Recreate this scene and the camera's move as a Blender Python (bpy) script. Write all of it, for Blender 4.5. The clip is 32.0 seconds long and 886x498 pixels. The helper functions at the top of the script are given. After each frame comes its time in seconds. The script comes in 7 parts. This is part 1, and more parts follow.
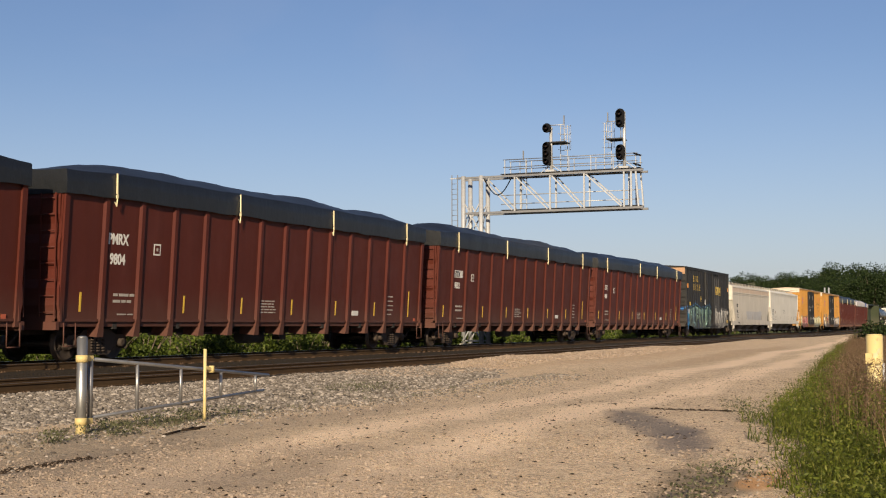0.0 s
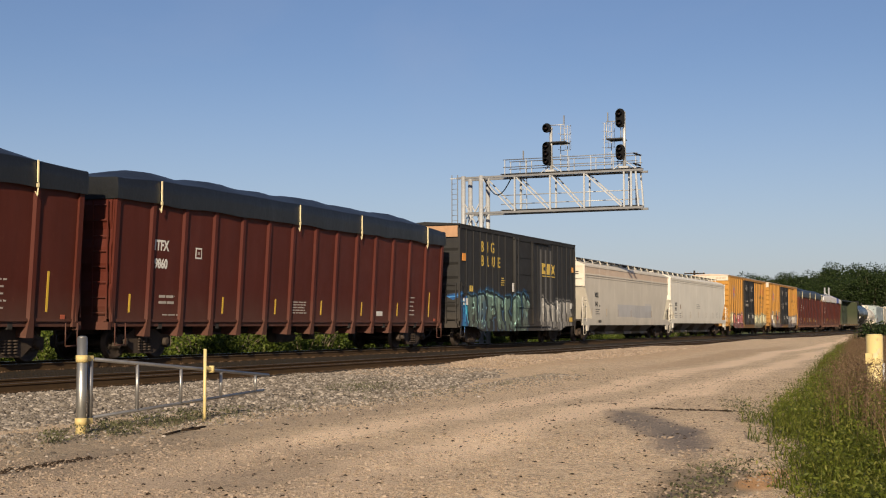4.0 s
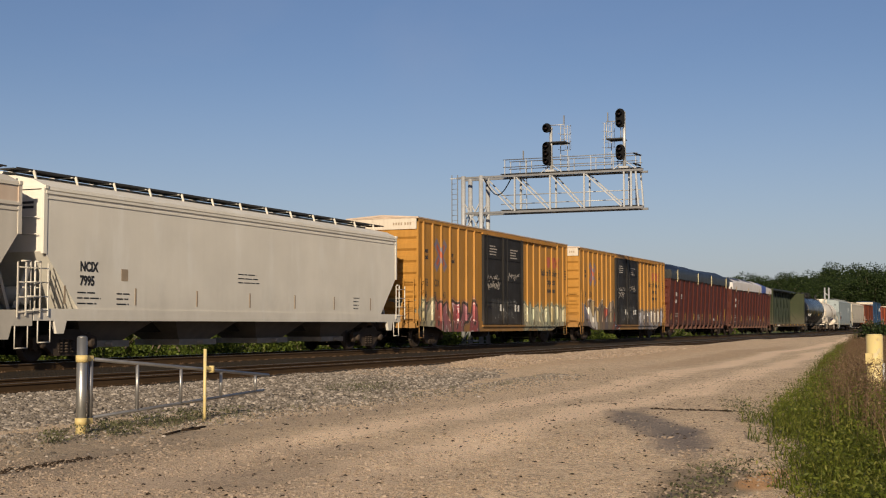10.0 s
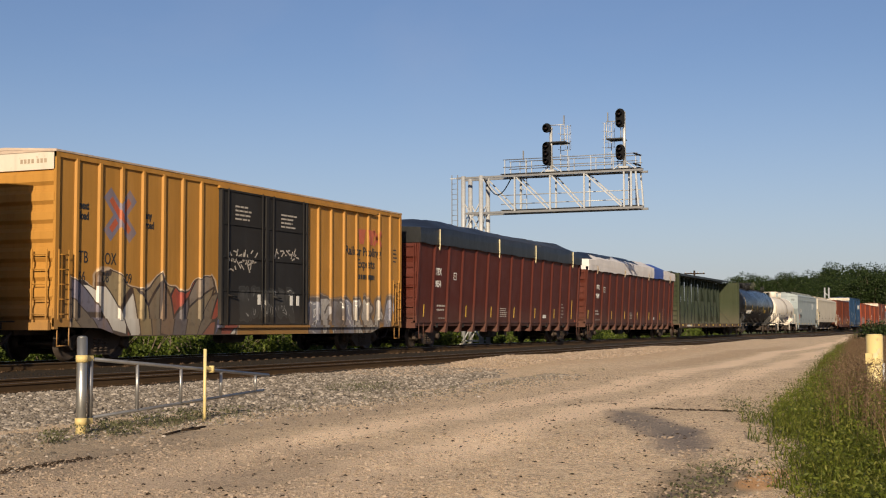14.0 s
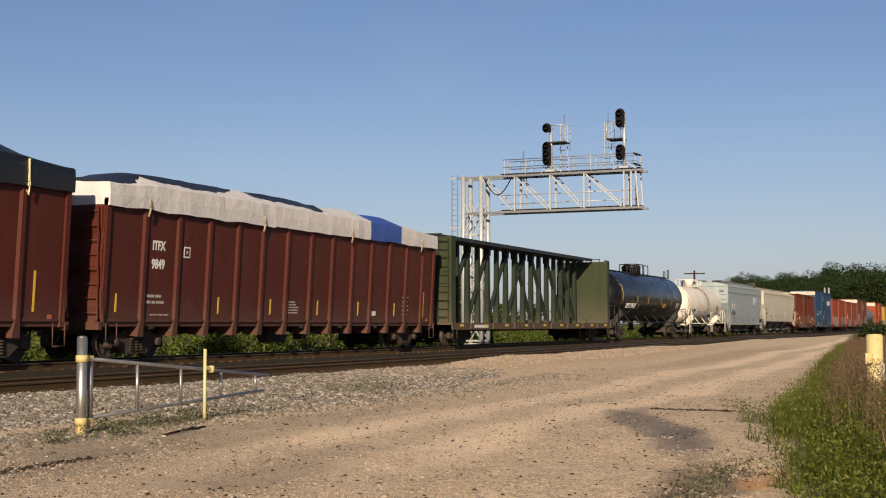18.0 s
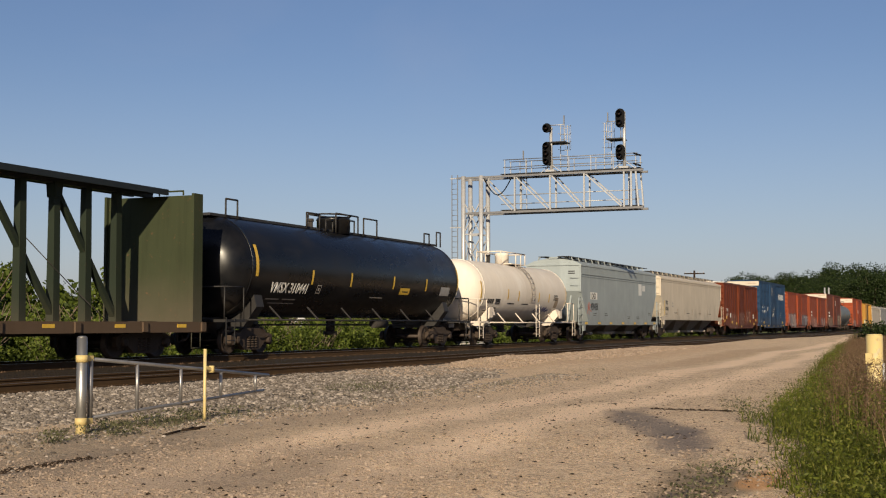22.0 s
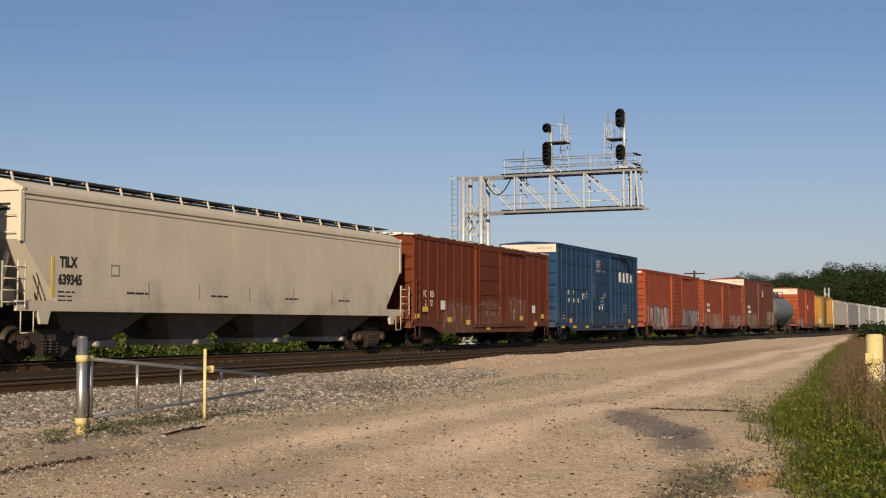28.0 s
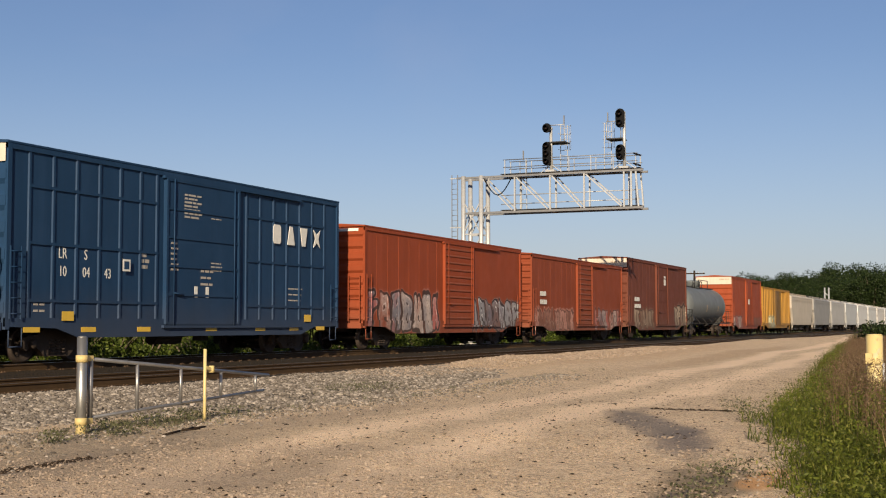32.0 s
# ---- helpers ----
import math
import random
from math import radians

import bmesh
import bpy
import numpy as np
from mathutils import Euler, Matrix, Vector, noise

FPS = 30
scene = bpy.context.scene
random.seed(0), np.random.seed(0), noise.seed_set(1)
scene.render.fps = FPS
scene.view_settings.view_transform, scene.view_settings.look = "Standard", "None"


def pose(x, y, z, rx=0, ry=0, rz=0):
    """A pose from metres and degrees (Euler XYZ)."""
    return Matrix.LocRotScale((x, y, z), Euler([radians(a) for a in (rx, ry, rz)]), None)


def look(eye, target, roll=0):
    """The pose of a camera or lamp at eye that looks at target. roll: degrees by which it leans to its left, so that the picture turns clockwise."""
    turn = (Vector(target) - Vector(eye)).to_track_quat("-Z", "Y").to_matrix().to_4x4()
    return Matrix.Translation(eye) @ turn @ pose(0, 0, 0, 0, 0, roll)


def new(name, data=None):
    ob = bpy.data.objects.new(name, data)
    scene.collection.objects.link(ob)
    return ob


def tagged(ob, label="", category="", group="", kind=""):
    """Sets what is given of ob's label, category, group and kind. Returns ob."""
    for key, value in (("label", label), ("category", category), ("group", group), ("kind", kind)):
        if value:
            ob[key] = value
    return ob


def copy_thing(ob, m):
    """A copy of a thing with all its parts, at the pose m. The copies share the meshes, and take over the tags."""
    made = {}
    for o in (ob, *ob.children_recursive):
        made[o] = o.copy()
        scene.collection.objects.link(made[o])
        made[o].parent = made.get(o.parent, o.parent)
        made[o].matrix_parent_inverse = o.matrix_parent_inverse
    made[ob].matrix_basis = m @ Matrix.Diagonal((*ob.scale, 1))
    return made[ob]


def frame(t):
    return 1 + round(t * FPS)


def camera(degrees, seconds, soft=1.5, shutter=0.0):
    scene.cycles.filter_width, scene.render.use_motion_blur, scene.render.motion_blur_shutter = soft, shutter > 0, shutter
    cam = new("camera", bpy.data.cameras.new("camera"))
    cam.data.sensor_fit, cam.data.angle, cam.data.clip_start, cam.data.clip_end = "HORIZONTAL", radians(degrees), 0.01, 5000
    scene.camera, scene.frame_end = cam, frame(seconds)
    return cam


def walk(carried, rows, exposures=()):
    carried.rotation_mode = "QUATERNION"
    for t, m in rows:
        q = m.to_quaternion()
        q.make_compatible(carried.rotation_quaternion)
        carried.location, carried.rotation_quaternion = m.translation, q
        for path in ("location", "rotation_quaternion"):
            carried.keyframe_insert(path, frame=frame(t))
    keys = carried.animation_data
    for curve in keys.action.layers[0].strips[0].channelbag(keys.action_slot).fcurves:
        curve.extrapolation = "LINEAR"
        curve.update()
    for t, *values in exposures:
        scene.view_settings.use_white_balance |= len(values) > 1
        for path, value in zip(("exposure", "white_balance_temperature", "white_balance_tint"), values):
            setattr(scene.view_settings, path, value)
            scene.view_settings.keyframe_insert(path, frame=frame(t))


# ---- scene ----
# World: x runs along the tracks, y away from the camera, z up; z = 0 is the dirt road.
EYE = Vector((0.0, 0.0, 1.40))
YAW, PITCH, ROLL = radians(23.228), radians(3.382), -0.025
RAIL = 0.50          # top of rail
RAIL_NEAR = 0.32     # the near track lies lower
Y_NEAR, Y_FAR = 17.50, 21.65   # track centre lines
cam = camera(38.11, 32.0, soft=1.12, shutter=0.0)
AIM = EYE + Vector((math.cos(YAW) * math.cos(PITCH), math.sin(YAW) * math.cos(PITCH), math.sin(PITCH)))
walk(cam, [(0.0, look(EYE, AIM, ROLL)), (32.0, look(EYE, AIM, ROLL))], exposures=[(t, e, 6200, 19) for t, e in (
    (0.0, 0.62), (3.0, 0.53), (6.0, 0.48), (7.5, 0.33), (9.0, 0.27), (11.0, 0.36), (13.0, 0.52), (17.0, 0.52), (19.0, 0.52), (21.0, 0.44), (22.7, 0.34), (25.0, 0.30), (28.0, 0.41), (30.2, 0.46), (32.0, 0.56))])

# ---- light ----
SUN_AZ = math.atan2(-0.32, -0.947)      # towards the sun
SUN_EL = radians(20.0)
world = bpy.data.worlds.new("evening_sky")
scene.world = world
world.use_nodes = True
wn = world.node_tree.nodes
sky = wn.new("ShaderNodeTexSky")
sky.sky_type, sky.sun_disc = "NISHITA", False
sky.sun_elevation = SUN_EL
sky.sun_rotation = math.atan2(math.cos(SUN_AZ), math.sin(SUN_AZ)) % (2 * math.pi)
sky.altitude, sky.air_density, sky.dust_density, sky.ozone_density = 100, 1.0, 0.8, 3.0
wn["Background"].inputs["Strength"].default_value = 0.055
haze = wn.new("ShaderNodeMix")
haze.data_type, haze.blend_type = "RGBA", "MULTIPLY"
haze.inputs[0].default_value, haze.inputs[7].default_value = 1.0, (1.02, 0.985, 0.995, 1)
world.node_tree.links.new(sky.outputs["Color"], haze.inputs[6])
wisp = wn.new("ShaderNodeTexNoise")
wisp.inputs["Scale"].default_value, wisp.inputs["Detail"].default_value, wisp.inputs["Distortion"].default_value = 1.6, 6.0, 0.8
high = wn.new("ShaderNodeMapping")
high.inputs["Scale"].default_value = (0.7, 2.2, 5.0)
geo = wn.new("ShaderNodeTexCoord")
world.node_tree.links.new(geo.outputs["Generated"], high.inputs["Vector"])
world.node_tree.links.new(high.outputs[0], wisp.inputs["Vector"])
thin = wn.new("ShaderNodeMapRange")
thin.inputs["From Min"].default_value, thin.inputs["From Max"].default_value, thin.inputs["To Max"].default_value = 0.52, 0.85, 0.16
world.node_tree.links.new(wisp.outputs["Fac"], thin.inputs["Value"])
veil = wn.new("ShaderNodeMix")
veil.data_type = "RGBA"
veil.inputs[7].default_value = (5.5, 5.8, 6.4, 1)
world.node_tree.links.new(thin.outputs[0], veil.inputs[0])
world.node_tree.links.new(haze.outputs[2], veil.inputs[6])
# milky lavender haze low over the horizon
up = wn.new("ShaderNodeSeparateXYZ")
world.node_tree.links.new(geo.outputs["Generated"], up.inputs[0])
low_sky = wn.new("ShaderNodeMapRange")
low_sky.interpolation_type = "SMOOTHSTEP"
for key, val in (("From Min", 0.22), ("From Max", -0.02), ("To Min", 0.0), ("To Max", 0.32)):
    low_sky.inputs[key].default_value = val
world.node_tree.links.new(up.outputs[2], low_sky.inputs["Value"])
milk = wn.new("ShaderNodeMix")
milk.data_type = "RGBA"
milk.inputs[7].default_value = (6.95, 7.5, 8.6, 1)
world.node_tree.links.new(low_sky.outputs[0], milk.inputs[0])
world.node_tree.links.new(veil.outputs[2], milk.inputs[6])
world.node_tree.links.new(milk.outputs[2], wn["Background"].inputs["Color"])
sun = new("sun", bpy.data.lights.new("sun", "SUN"))
sun.data.energy, sun.data.angle, sun.data.color = 5.0, radians(0.55), (1.0, 0.86, 0.56)
TO_SUN = Vector((math.cos(SUN_AZ) * math.cos(SUN_EL), math.sin(SUN_AZ) * math.cos(SUN_EL), math.sin(SUN_EL)))
sun.matrix_world = look(TO_SUN * 100, (0, 0, 0))

# ---- materials ----
class Nodes:
    """A material's node tree with short calls."""
    def __init__(self, name):
        self.m = bpy.data.materials.new(name)
        self.m.use_nodes = True
        self.t = self.m.node_tree
        self.bsdf = self.t.nodes["Principled BSDF"]
        self.co = self.t.nodes.new("ShaderNodeTexCoord").outputs["Object"]
        s = self.t.nodes.new("ShaderNodeSeparateXYZ")
        self.t.links.new(self.co, s.inputs[0])
        self.x, self.y, self.z = s.outputs

    def put(self, socket, value):
        if isinstance(value, bpy.types.NodeSocket):
            self.t.links.new(value, socket)
        elif isinstance(value, (tuple, list)) and len(value) == 3 and socket.type == "RGBA":
            socket.default_value = (*value, 1)
        else:
            socket.default_value = value

    def math(self, op, a, b=0.0, c=0.0, clamp=False):
        n = self.t.nodes.new("ShaderNodeMath")
        n.operation, n.use_clamp = op, clamp
        for s, v in zip(n.inputs, (a, b, c)):
            self.put(s, v)
        return n.outputs[0]

    def noise(self, scale, detail=4.0, rough=0.55, stretch=None, at=None, color=False):
        n = self.t.nodes.new("ShaderNodeTexNoise")
        n.inputs["Scale"].default_value, n.inputs["Detail"].default_value, n.inputs["Roughness"].default_value = scale, detail, rough
        src = at or self.co
        if stretch:
            mp = self.t.nodes.new("ShaderNodeMapping")
            mp.inputs["Scale"].default_value = stretch
            self.t.links.new(src, mp.inputs["Vector"])
            src = mp.outputs[0]
        self.t.links.new(src, n.inputs["Vector"])
        return n.outputs["Color" if color else "Fac"]

    def voronoi(self, scale, feature="F1", out="Distance", stretch=None, at=None):
        n = self.t.nodes.new("ShaderNodeTexVoronoi")
        n.feature = feature
        n.inputs["Scale"].default_value = scale
        src = at or self.co
        if stretch:
            mp = self.t.nodes.new("ShaderNodeMapping")
            mp.inputs["Scale"].default_value = stretch
            self.t.links.new(src, mp.inputs["Vector"])
            src = mp.outputs[0]
        self.t.links.new(src, n.inputs["Vector"])
        return n.outputs[out]

    def step(self, v, lo, hi):
        n = self.t.nodes.new("ShaderNodeMapRange")
        n.interpolation_type = "SMOOTHSTEP"
        self.put(n.inputs["Value"], v)
        n.inputs["From Min"].default_value, n.inputs["From Max"].default_value = lo, hi
        return n.outputs[0]

    def ramp(self, v, stops):
        n = self.t.nodes.new("ShaderNodeValToRGB")
        e = n.color_ramp.elements
        while len(e) < len(stops):
            e.new(0.5)
        for k, (p, c) in zip(e, stops):
            k.position, k.color = p, (*c, 1)
        self.put(n.inputs[0], v)
        return n.outputs[0]

    def mix(self, fac, a, b, blend="MIX"):
        n = self.t.nodes.new("ShaderNodeMix")
        n.data_type, n.blend_type = "RGBA", blend
        for s, v in ((n.inputs[0], fac), (n.inputs[6], a), (n.inputs[7], b)):
            self.put(s, v)
        return n.outputs[2]

    def bump(self, height, strength=0.3, distance=0.02):
        n = self.t.nodes.new("ShaderNodeBump")
        n.inputs["Strength"].default_value, n.inputs["Distance"].default_value = strength, distance
        self.put(n.inputs["Height"], height)
        self.t.links.new(n.outputs[0], self.bsdf.inputs["Normal"])

    def shifted(self, k):
        n = self.t.nodes.new("ShaderNodeVectorMath")
        n.operation = "ADD"
        self.t.links.new(self.co, n.inputs[0])
        n.inputs[1].default_value = (k, k, k)
        return n.outputs[0]

    def rand(self):
        return self.t.nodes.new("ShaderNodeObjectInfo").outputs["Random"]

    def island(self):
        return self.t.nodes.new("ShaderNodeNewGeometry").outputs["Random Per Island"]

    def box_mask(self, cx, cz, w, h, angle=0.0, soft=0.01, wobble=None):
        """1 inside a rectangle painted on a side (x along, z up)."""
        dx, dz = self.math("SUBTRACT", self.x, cx), self.math("SUBTRACT", self.z, cz)
        if angle:
            c, s = math.cos(radians(angle)), math.sin(radians(angle))
            dx, dz = (self.math("ADD", self.math("MULTIPLY", dx, c), self.math("MULTIPLY", dz, s)),
                      self.math("SUBTRACT", self.math("MULTIPLY", dz, c), self.math("MULTIPLY", dx, s)))
        fx = self.math("SUBTRACT", w / 2, self.math("ABSOLUTE", dx))
        fz = self.math("SUBTRACT", h / 2, self.math("ABSOLUTE", dz))
        d = self.math("MINIMUM", fx, fz)
        if wobble is not None:
            d = self.math("ADD", d, wobble)
        return self.step(d, -soft, soft)

    def done(self, color, rough=0.6, metal=0.0, spec=0.4):
        self.put(self.bsdf.inputs["Base Color"], color)
        self.put(self.bsdf.inputs["Roughness"], rough)
        self.put(self.bsdf.inputs["Metallic"], metal)
        self.put(self.bsdf.inputs["Specular IOR Level"], spec)
        return self.m


def shade(c, k):
    return tuple(min(1.0, v * k) for v in c)


def sprayed(n, col, cx, cz, w, h, cols, k):
    """A row of fat sprayed letters: outline, halo, blended fill and a bright inner line; cols: outline, shine, then fills, the halo last."""
    count = max(2, round(w / (0.58 * h)))
    cw = w / count
    wx = n.math("MULTIPLY", n.math("SUBTRACT", n.noise(1.5 / h, 1.5), 0.5), 0.55 * h)
    wz = n.math("MULTIPLY", n.math("SUBTRACT", n.noise(1.7 / h, 1.5, 0.5, None, n.shifted(7.3)), 0.5), 0.55 * h)
    g = n.math("DIVIDE", n.math("ADD", n.math("SUBTRACT", n.x, cx - w / 2), wx), cw)
    i = n.math("FLOOR", g)
    u = n.math("MULTIPLY", n.math("SUBTRACT", n.math("SUBTRACT", g, i), 0.5), cw / h)
    v = n.math("DIVIDE", n.math("ADD", n.math("SUBTRACT", n.z, cz), wz), h)
    wn_ = n.t.nodes.new("ShaderNodeTexWhiteNoise")
    wn_.noise_dimensions = "2D"
    key = n.t.nodes.new("ShaderNodeCombineXYZ")
    n.put(key.inputs[0], i)
    key.inputs[1].default_value = cx * 3.7 + cz
    n.put(wn_.inputs["Vector"], key.outputs[0])
    rs = n.t.nodes.new("ShaderNodeSeparateXYZ")
    n.put(rs.inputs[0], wn_.outputs["Color"])
    r1, r2, r3 = rs.outputs
    # lean each letter
    u = n.math("ADD", u, n.math("MULTIPLY", v, n.math("SUBTRACT", n.math("MULTIPLY", r2, 0.5), 0.25)))
    p = n.t.nodes.new("ShaderNodeCombineXYZ")
    n.put(p.inputs[0], u)
    n.put(p.inputs[1], v)
    X, Z = cw / h / 2 - 0.15, 0.34

    def stroke(ax, az, bx, bz, off=None):
        d = n.t.nodes.new("ShaderNodeVectorMath")
        d.operation = "SUBTRACT"
        n.put(d.inputs[0], p.outputs[0])
        d.inputs[1].default_value = (ax, az, 0)
        dot = n.t.nodes.new("ShaderNodeVectorMath")
        dot.operation = "DOT_PRODUCT"
        n.put(dot.inputs[0], d.outputs[0])
        q = (bx - ax) ** 2 + (bz - az) ** 2
        dot.inputs[1].default_value = ((bx - ax) / q, (bz - az) / q, 0)
        hh = n.math("ADD", dot.outputs["Value"], 0.0, clamp=True)
        near = n.t.nodes.new("ShaderNodeVectorMath")
        near.operation = "MULTIPLY_ADD"
        n.put(near.inputs[0], hh)
        near.inputs[1].default_value = (ax - bx, az - bz, 0)
        n.put(near.inputs[2], d.outputs[0])
        ln = n.t.nodes.new("ShaderNodeVectorMath")
        ln.operation = "LENGTH"
        n.put(ln.inputs[0], near.outputs[0])
        return ln.outputs["Value"] if off is None else n.math("ADD", ln.outputs["Value"], off)
    d = stroke(-X, -Z, -X * 0.8, Z)
    for s in (stroke(X, -Z, X * 0.9, Z * 0.8, n.math("LESS_THAN", r1, 0.3)), stroke(-X, Z, X, Z * 0.85, n.math("LESS_THAN", r2, 0.45)),
              stroke(-X, -0.02, X, 0.05, n.math("LESS_THAN", r3, 0.4)), stroke(-X, Z * 0.9, X, -Z * 0.9, n.math("GREATER_THAN", r3, 0.4)), stroke(-X, -Z, X, -Z, n.math("LESS_THAN", r1, 0.55))):
        d = n.math("MINIMUM", d, s)
    R = 0.10
    inside = n.math("MULTIPLY", n.math("LESS_THAN", n.math("ABSOLUTE", n.math("SUBTRACT", g, count / 2)), count / 2), k)
    rough_edge = n.math("MULTIPLY", n.math("SUBTRACT", n.noise(5.0, 4), 0.5), 0.12)
    halo = n.math("SUBTRACT", 1.0, n.step(n.math("ADD", d, rough_edge), R + 0.09, R + 0.17))
    col = n.mix(n.math("MULTIPLY", n.math("MULTIPLY", halo, inside), 0.7), col, cols[-1])
    fills = cols[2:]
    fill = n.ramp(n.math("ADD", n.math("MULTIPLY", r1, 0.6), n.math("MULTIPLY", n.noise(1.3, 3), 0.5)), [(0.15 + 0.7 * j / max(1, len(fills) - 1), c) for j, c in enumerate(fills)])
    fill = n.mix(n.math("MULTIPLY", n.step(v, 0.0, 0.45), 0.12), fill, cols[1])
    fill = n.mix(n.math("MULTIPLY", n.step(n.noise(8.0, 4), 0.48, 0.70), 0.4), fill, cols[0])
    shine = n.math("SUBTRACT", 1.0, n.step(n.math("ABSOLUTE", n.math("SUBTRACT", d, R - 0.035)), 0.010, 0.018))
    fill = n.mix(n.math("MULTIPLY", shine, n.step(n.noise(2.4, 2), 0.53, 0.60)), fill, cols[1])
    paint = n.mix(n.step(d, R - 0.008, R + 0.008), fill, cols[0])
    body = n.math("SUBTRACT", 1.0, n.step(d, R + 0.065, R + 0.078))
    rim = n.math("SUBTRACT", 1.0, n.step(d, R + 0.085, R + 0.10))
    col = n.mix(n.math("MULTIPLY", n.math("MULTIPLY", rim, inside), 0.14), col, cols[1])
    return n.mix(n.math("MULTIPLY", body, inside), col, paint)


def shards(n, col, cx, cz, w, h, cols, k):
    """A sprayed piece of angular splinters with a spiked top: cols: outline, shine, then fills."""
    dx, dz = n.math("SUBTRACT", n.x, cx), n.math("SUBTRACT", n.z, cz)
    # splinters fan out from the foot of the middle
    lean = n.math("MULTIPLY", n.math("MULTIPLY", dx, n.math("ADD", dz, h / 2)), -0.30)
    p = n.t.nodes.new("ShaderNodeCombineXYZ")
    n.put(p.inputs[0], n.math("ADD", dx, lean))
    n.put(p.inputs[1], n.math("MULTIPLY", dz, 0.38))
    p.inputs[2].default_value = cx
    cell = n.t.nodes.new("ShaderNodeSeparateXYZ")
    n.put(cell.inputs[0], n.voronoi(2.0, "F1", "Color", None, p.outputs[0]))
    edge = n.voronoi(2.0, "DISTANCE_TO_EDGE", "Distance", None, p.outputs[0])
    fills = cols[2:]
    fill = n.ramp(cell.outputs[0], [(0.1 + 0.8 * j / max(1, len(fills) - 1), c) for j, c in enumerate(fills)])
    fill = n.mix(n.math("MULTIPLY", n.step(n.noise(6.0, 4), 0.5, 0.7), 0.35), fill, cols[0])
    fill = n.mix(n.math("MULTIPLY", n.step(cell.outputs[1], 0.86, 0.88), n.step(edge, 0.03, 0.05)), fill, cols[1])
    fill = n.mix(n.math("SUBTRACT", 1.0, n.step(edge, 0.025, 0.05)), fill, cols[0])
    spike = n.math("MULTIPLY", n.math("PINGPONG", n.math("ADD", n.math("ADD", dx, lean), n.math("MULTIPLY", n.noise(0.9, 2), 1.2)), 0.55), 0.9)
    top = n.math("SUBTRACT", n.math("ADD", h / 2 - 0.72, spike), dz)
    side = n.math("SUBTRACT", w / 2, n.math("ABSOLUTE", dx))
    d = n.math("MINIMUM", n.math("MINIMUM", top, side), n.math("ADD", dz, h / 2))
    rim = n.step(d, -0.09, -0.03)
    col = n.mix(n.math("MULTIPLY", rim, 0.5 * k), col, cols[1])
    col = n.mix(n.math("MULTIPLY", n.step(d, -0.03, -0.01), k), col, cols[0])
    return n.mix(n.math("MULTIPLY", n.step(d, 0.03, 0.05), k), col, fill)


def weathered(name, color, rough=0.55, grime=0.5, streak=0.5, rust=0.2, metal=0.0, decals=(), grafs=(), dirt_top=1.6, spec=0.14, smudge=0.0, splinters=()):
    """Weathered painted steel: faded blotches, rain streaks, rust freckles, road dirt near the sill, painted patches and sprayed lettering blobs."""
    n = Nodes(name)
    col = n.mix(n.math("MULTIPLY", n.noise(0.55, 5), 0.9), shade(color, 0.80), shade(color, 1.16))
    for cx, cz, w, h, ang, c, k in decals:
        col = n.mix(n.math("MULTIPLY", n.box_mask(cx, cz, w, h, ang), k), col, c)
    for cx, cz, w, h, cols, k in grafs:
        col = sprayed(n, col, cx, cz, w, h, cols, k)
    for cx, cz, w, h, cols, k in splinters:
        col = shards(n, col, cx, cz, w, h, cols, k)
    st = n.step(n.noise(2.2, 6, 0.65, (2.2, 2.2, 0.12)), 0.42, 0.75)
    col = n.mix(n.math("MULTIPLY", st, 0.45 * streak), col, shade(color, 0.45))
    fade = n.step(n.noise(0.9, 4, 0.6, (1.4, 1.4, 0.3)), 0.5, 0.8)
    col = n.mix(n.math("MULTIPLY", fade, 0.30), col, tuple(min(0.8, c * 1.45 + 0.012) for c in color))
    if smudge:
        sm = n.step(n.noise(0.8, 5, 0.6, (1.0, 1.0, 0.7)), 0.46, 0.72)
        sm = n.math("MULTIPLY", sm, n.math("SUBTRACT", 1.0, n.step(n.z, 1.6, 2.7)))
        col = n.mix(n.math("MULTIPLY", sm, smudge), col, (0.10, 0.095, 0.09))
    rs = n.step(n.noise(6.5, 6, 0.7), 0.60, 0.74)
    col = n.mix(n.math("MULTIPLY", rs, rust), col, (0.16, 0.065, 0.03))
    low = n.math("MULTIPLY", n.math("SUBTRACT", 1.0, n.step(n.math("ADD", n.z, n.math("MULTIPLY", n.noise(1.5, 4), 0.9)), 0.9, dirt_top + 0.9)), grime)
    col = n.mix(n.math("MULTIPLY", low, 0.55), col, (0.11, 0.085, 0.065))
    n.bump(n.noise(3.0, 5), 0.12, 0.02)
    r = n.math("ADD", rough - 0.16, n.math("MULTIPLY", n.noise(1.3, 5, 0.6), 0.34))
    return n.done(col, r, metal, spec)


def plain(name, color, rough=0.6, metal=0.0, scale=6.0, amount=0.35, spec=0.4, bump=0.1):
    n = Nodes(name)
    a = n.noise(scale, 5)
    b = n.step(n.noise(scale * 0.13 + 0.2, 4), 0.35, 0.7)
    col = n.mix(a, shade(color, 1 - amount), shade(color, 1 + amount))
    col = n.mix(n.math("MULTIPLY", b, amount), col, shade(color, 0.6))
    n.bump(a, bump, 0.01)
    return n.done(col, n.math("ADD", rough - 0.08, n.math("MULTIPLY", a, 0.16)), metal, spec)


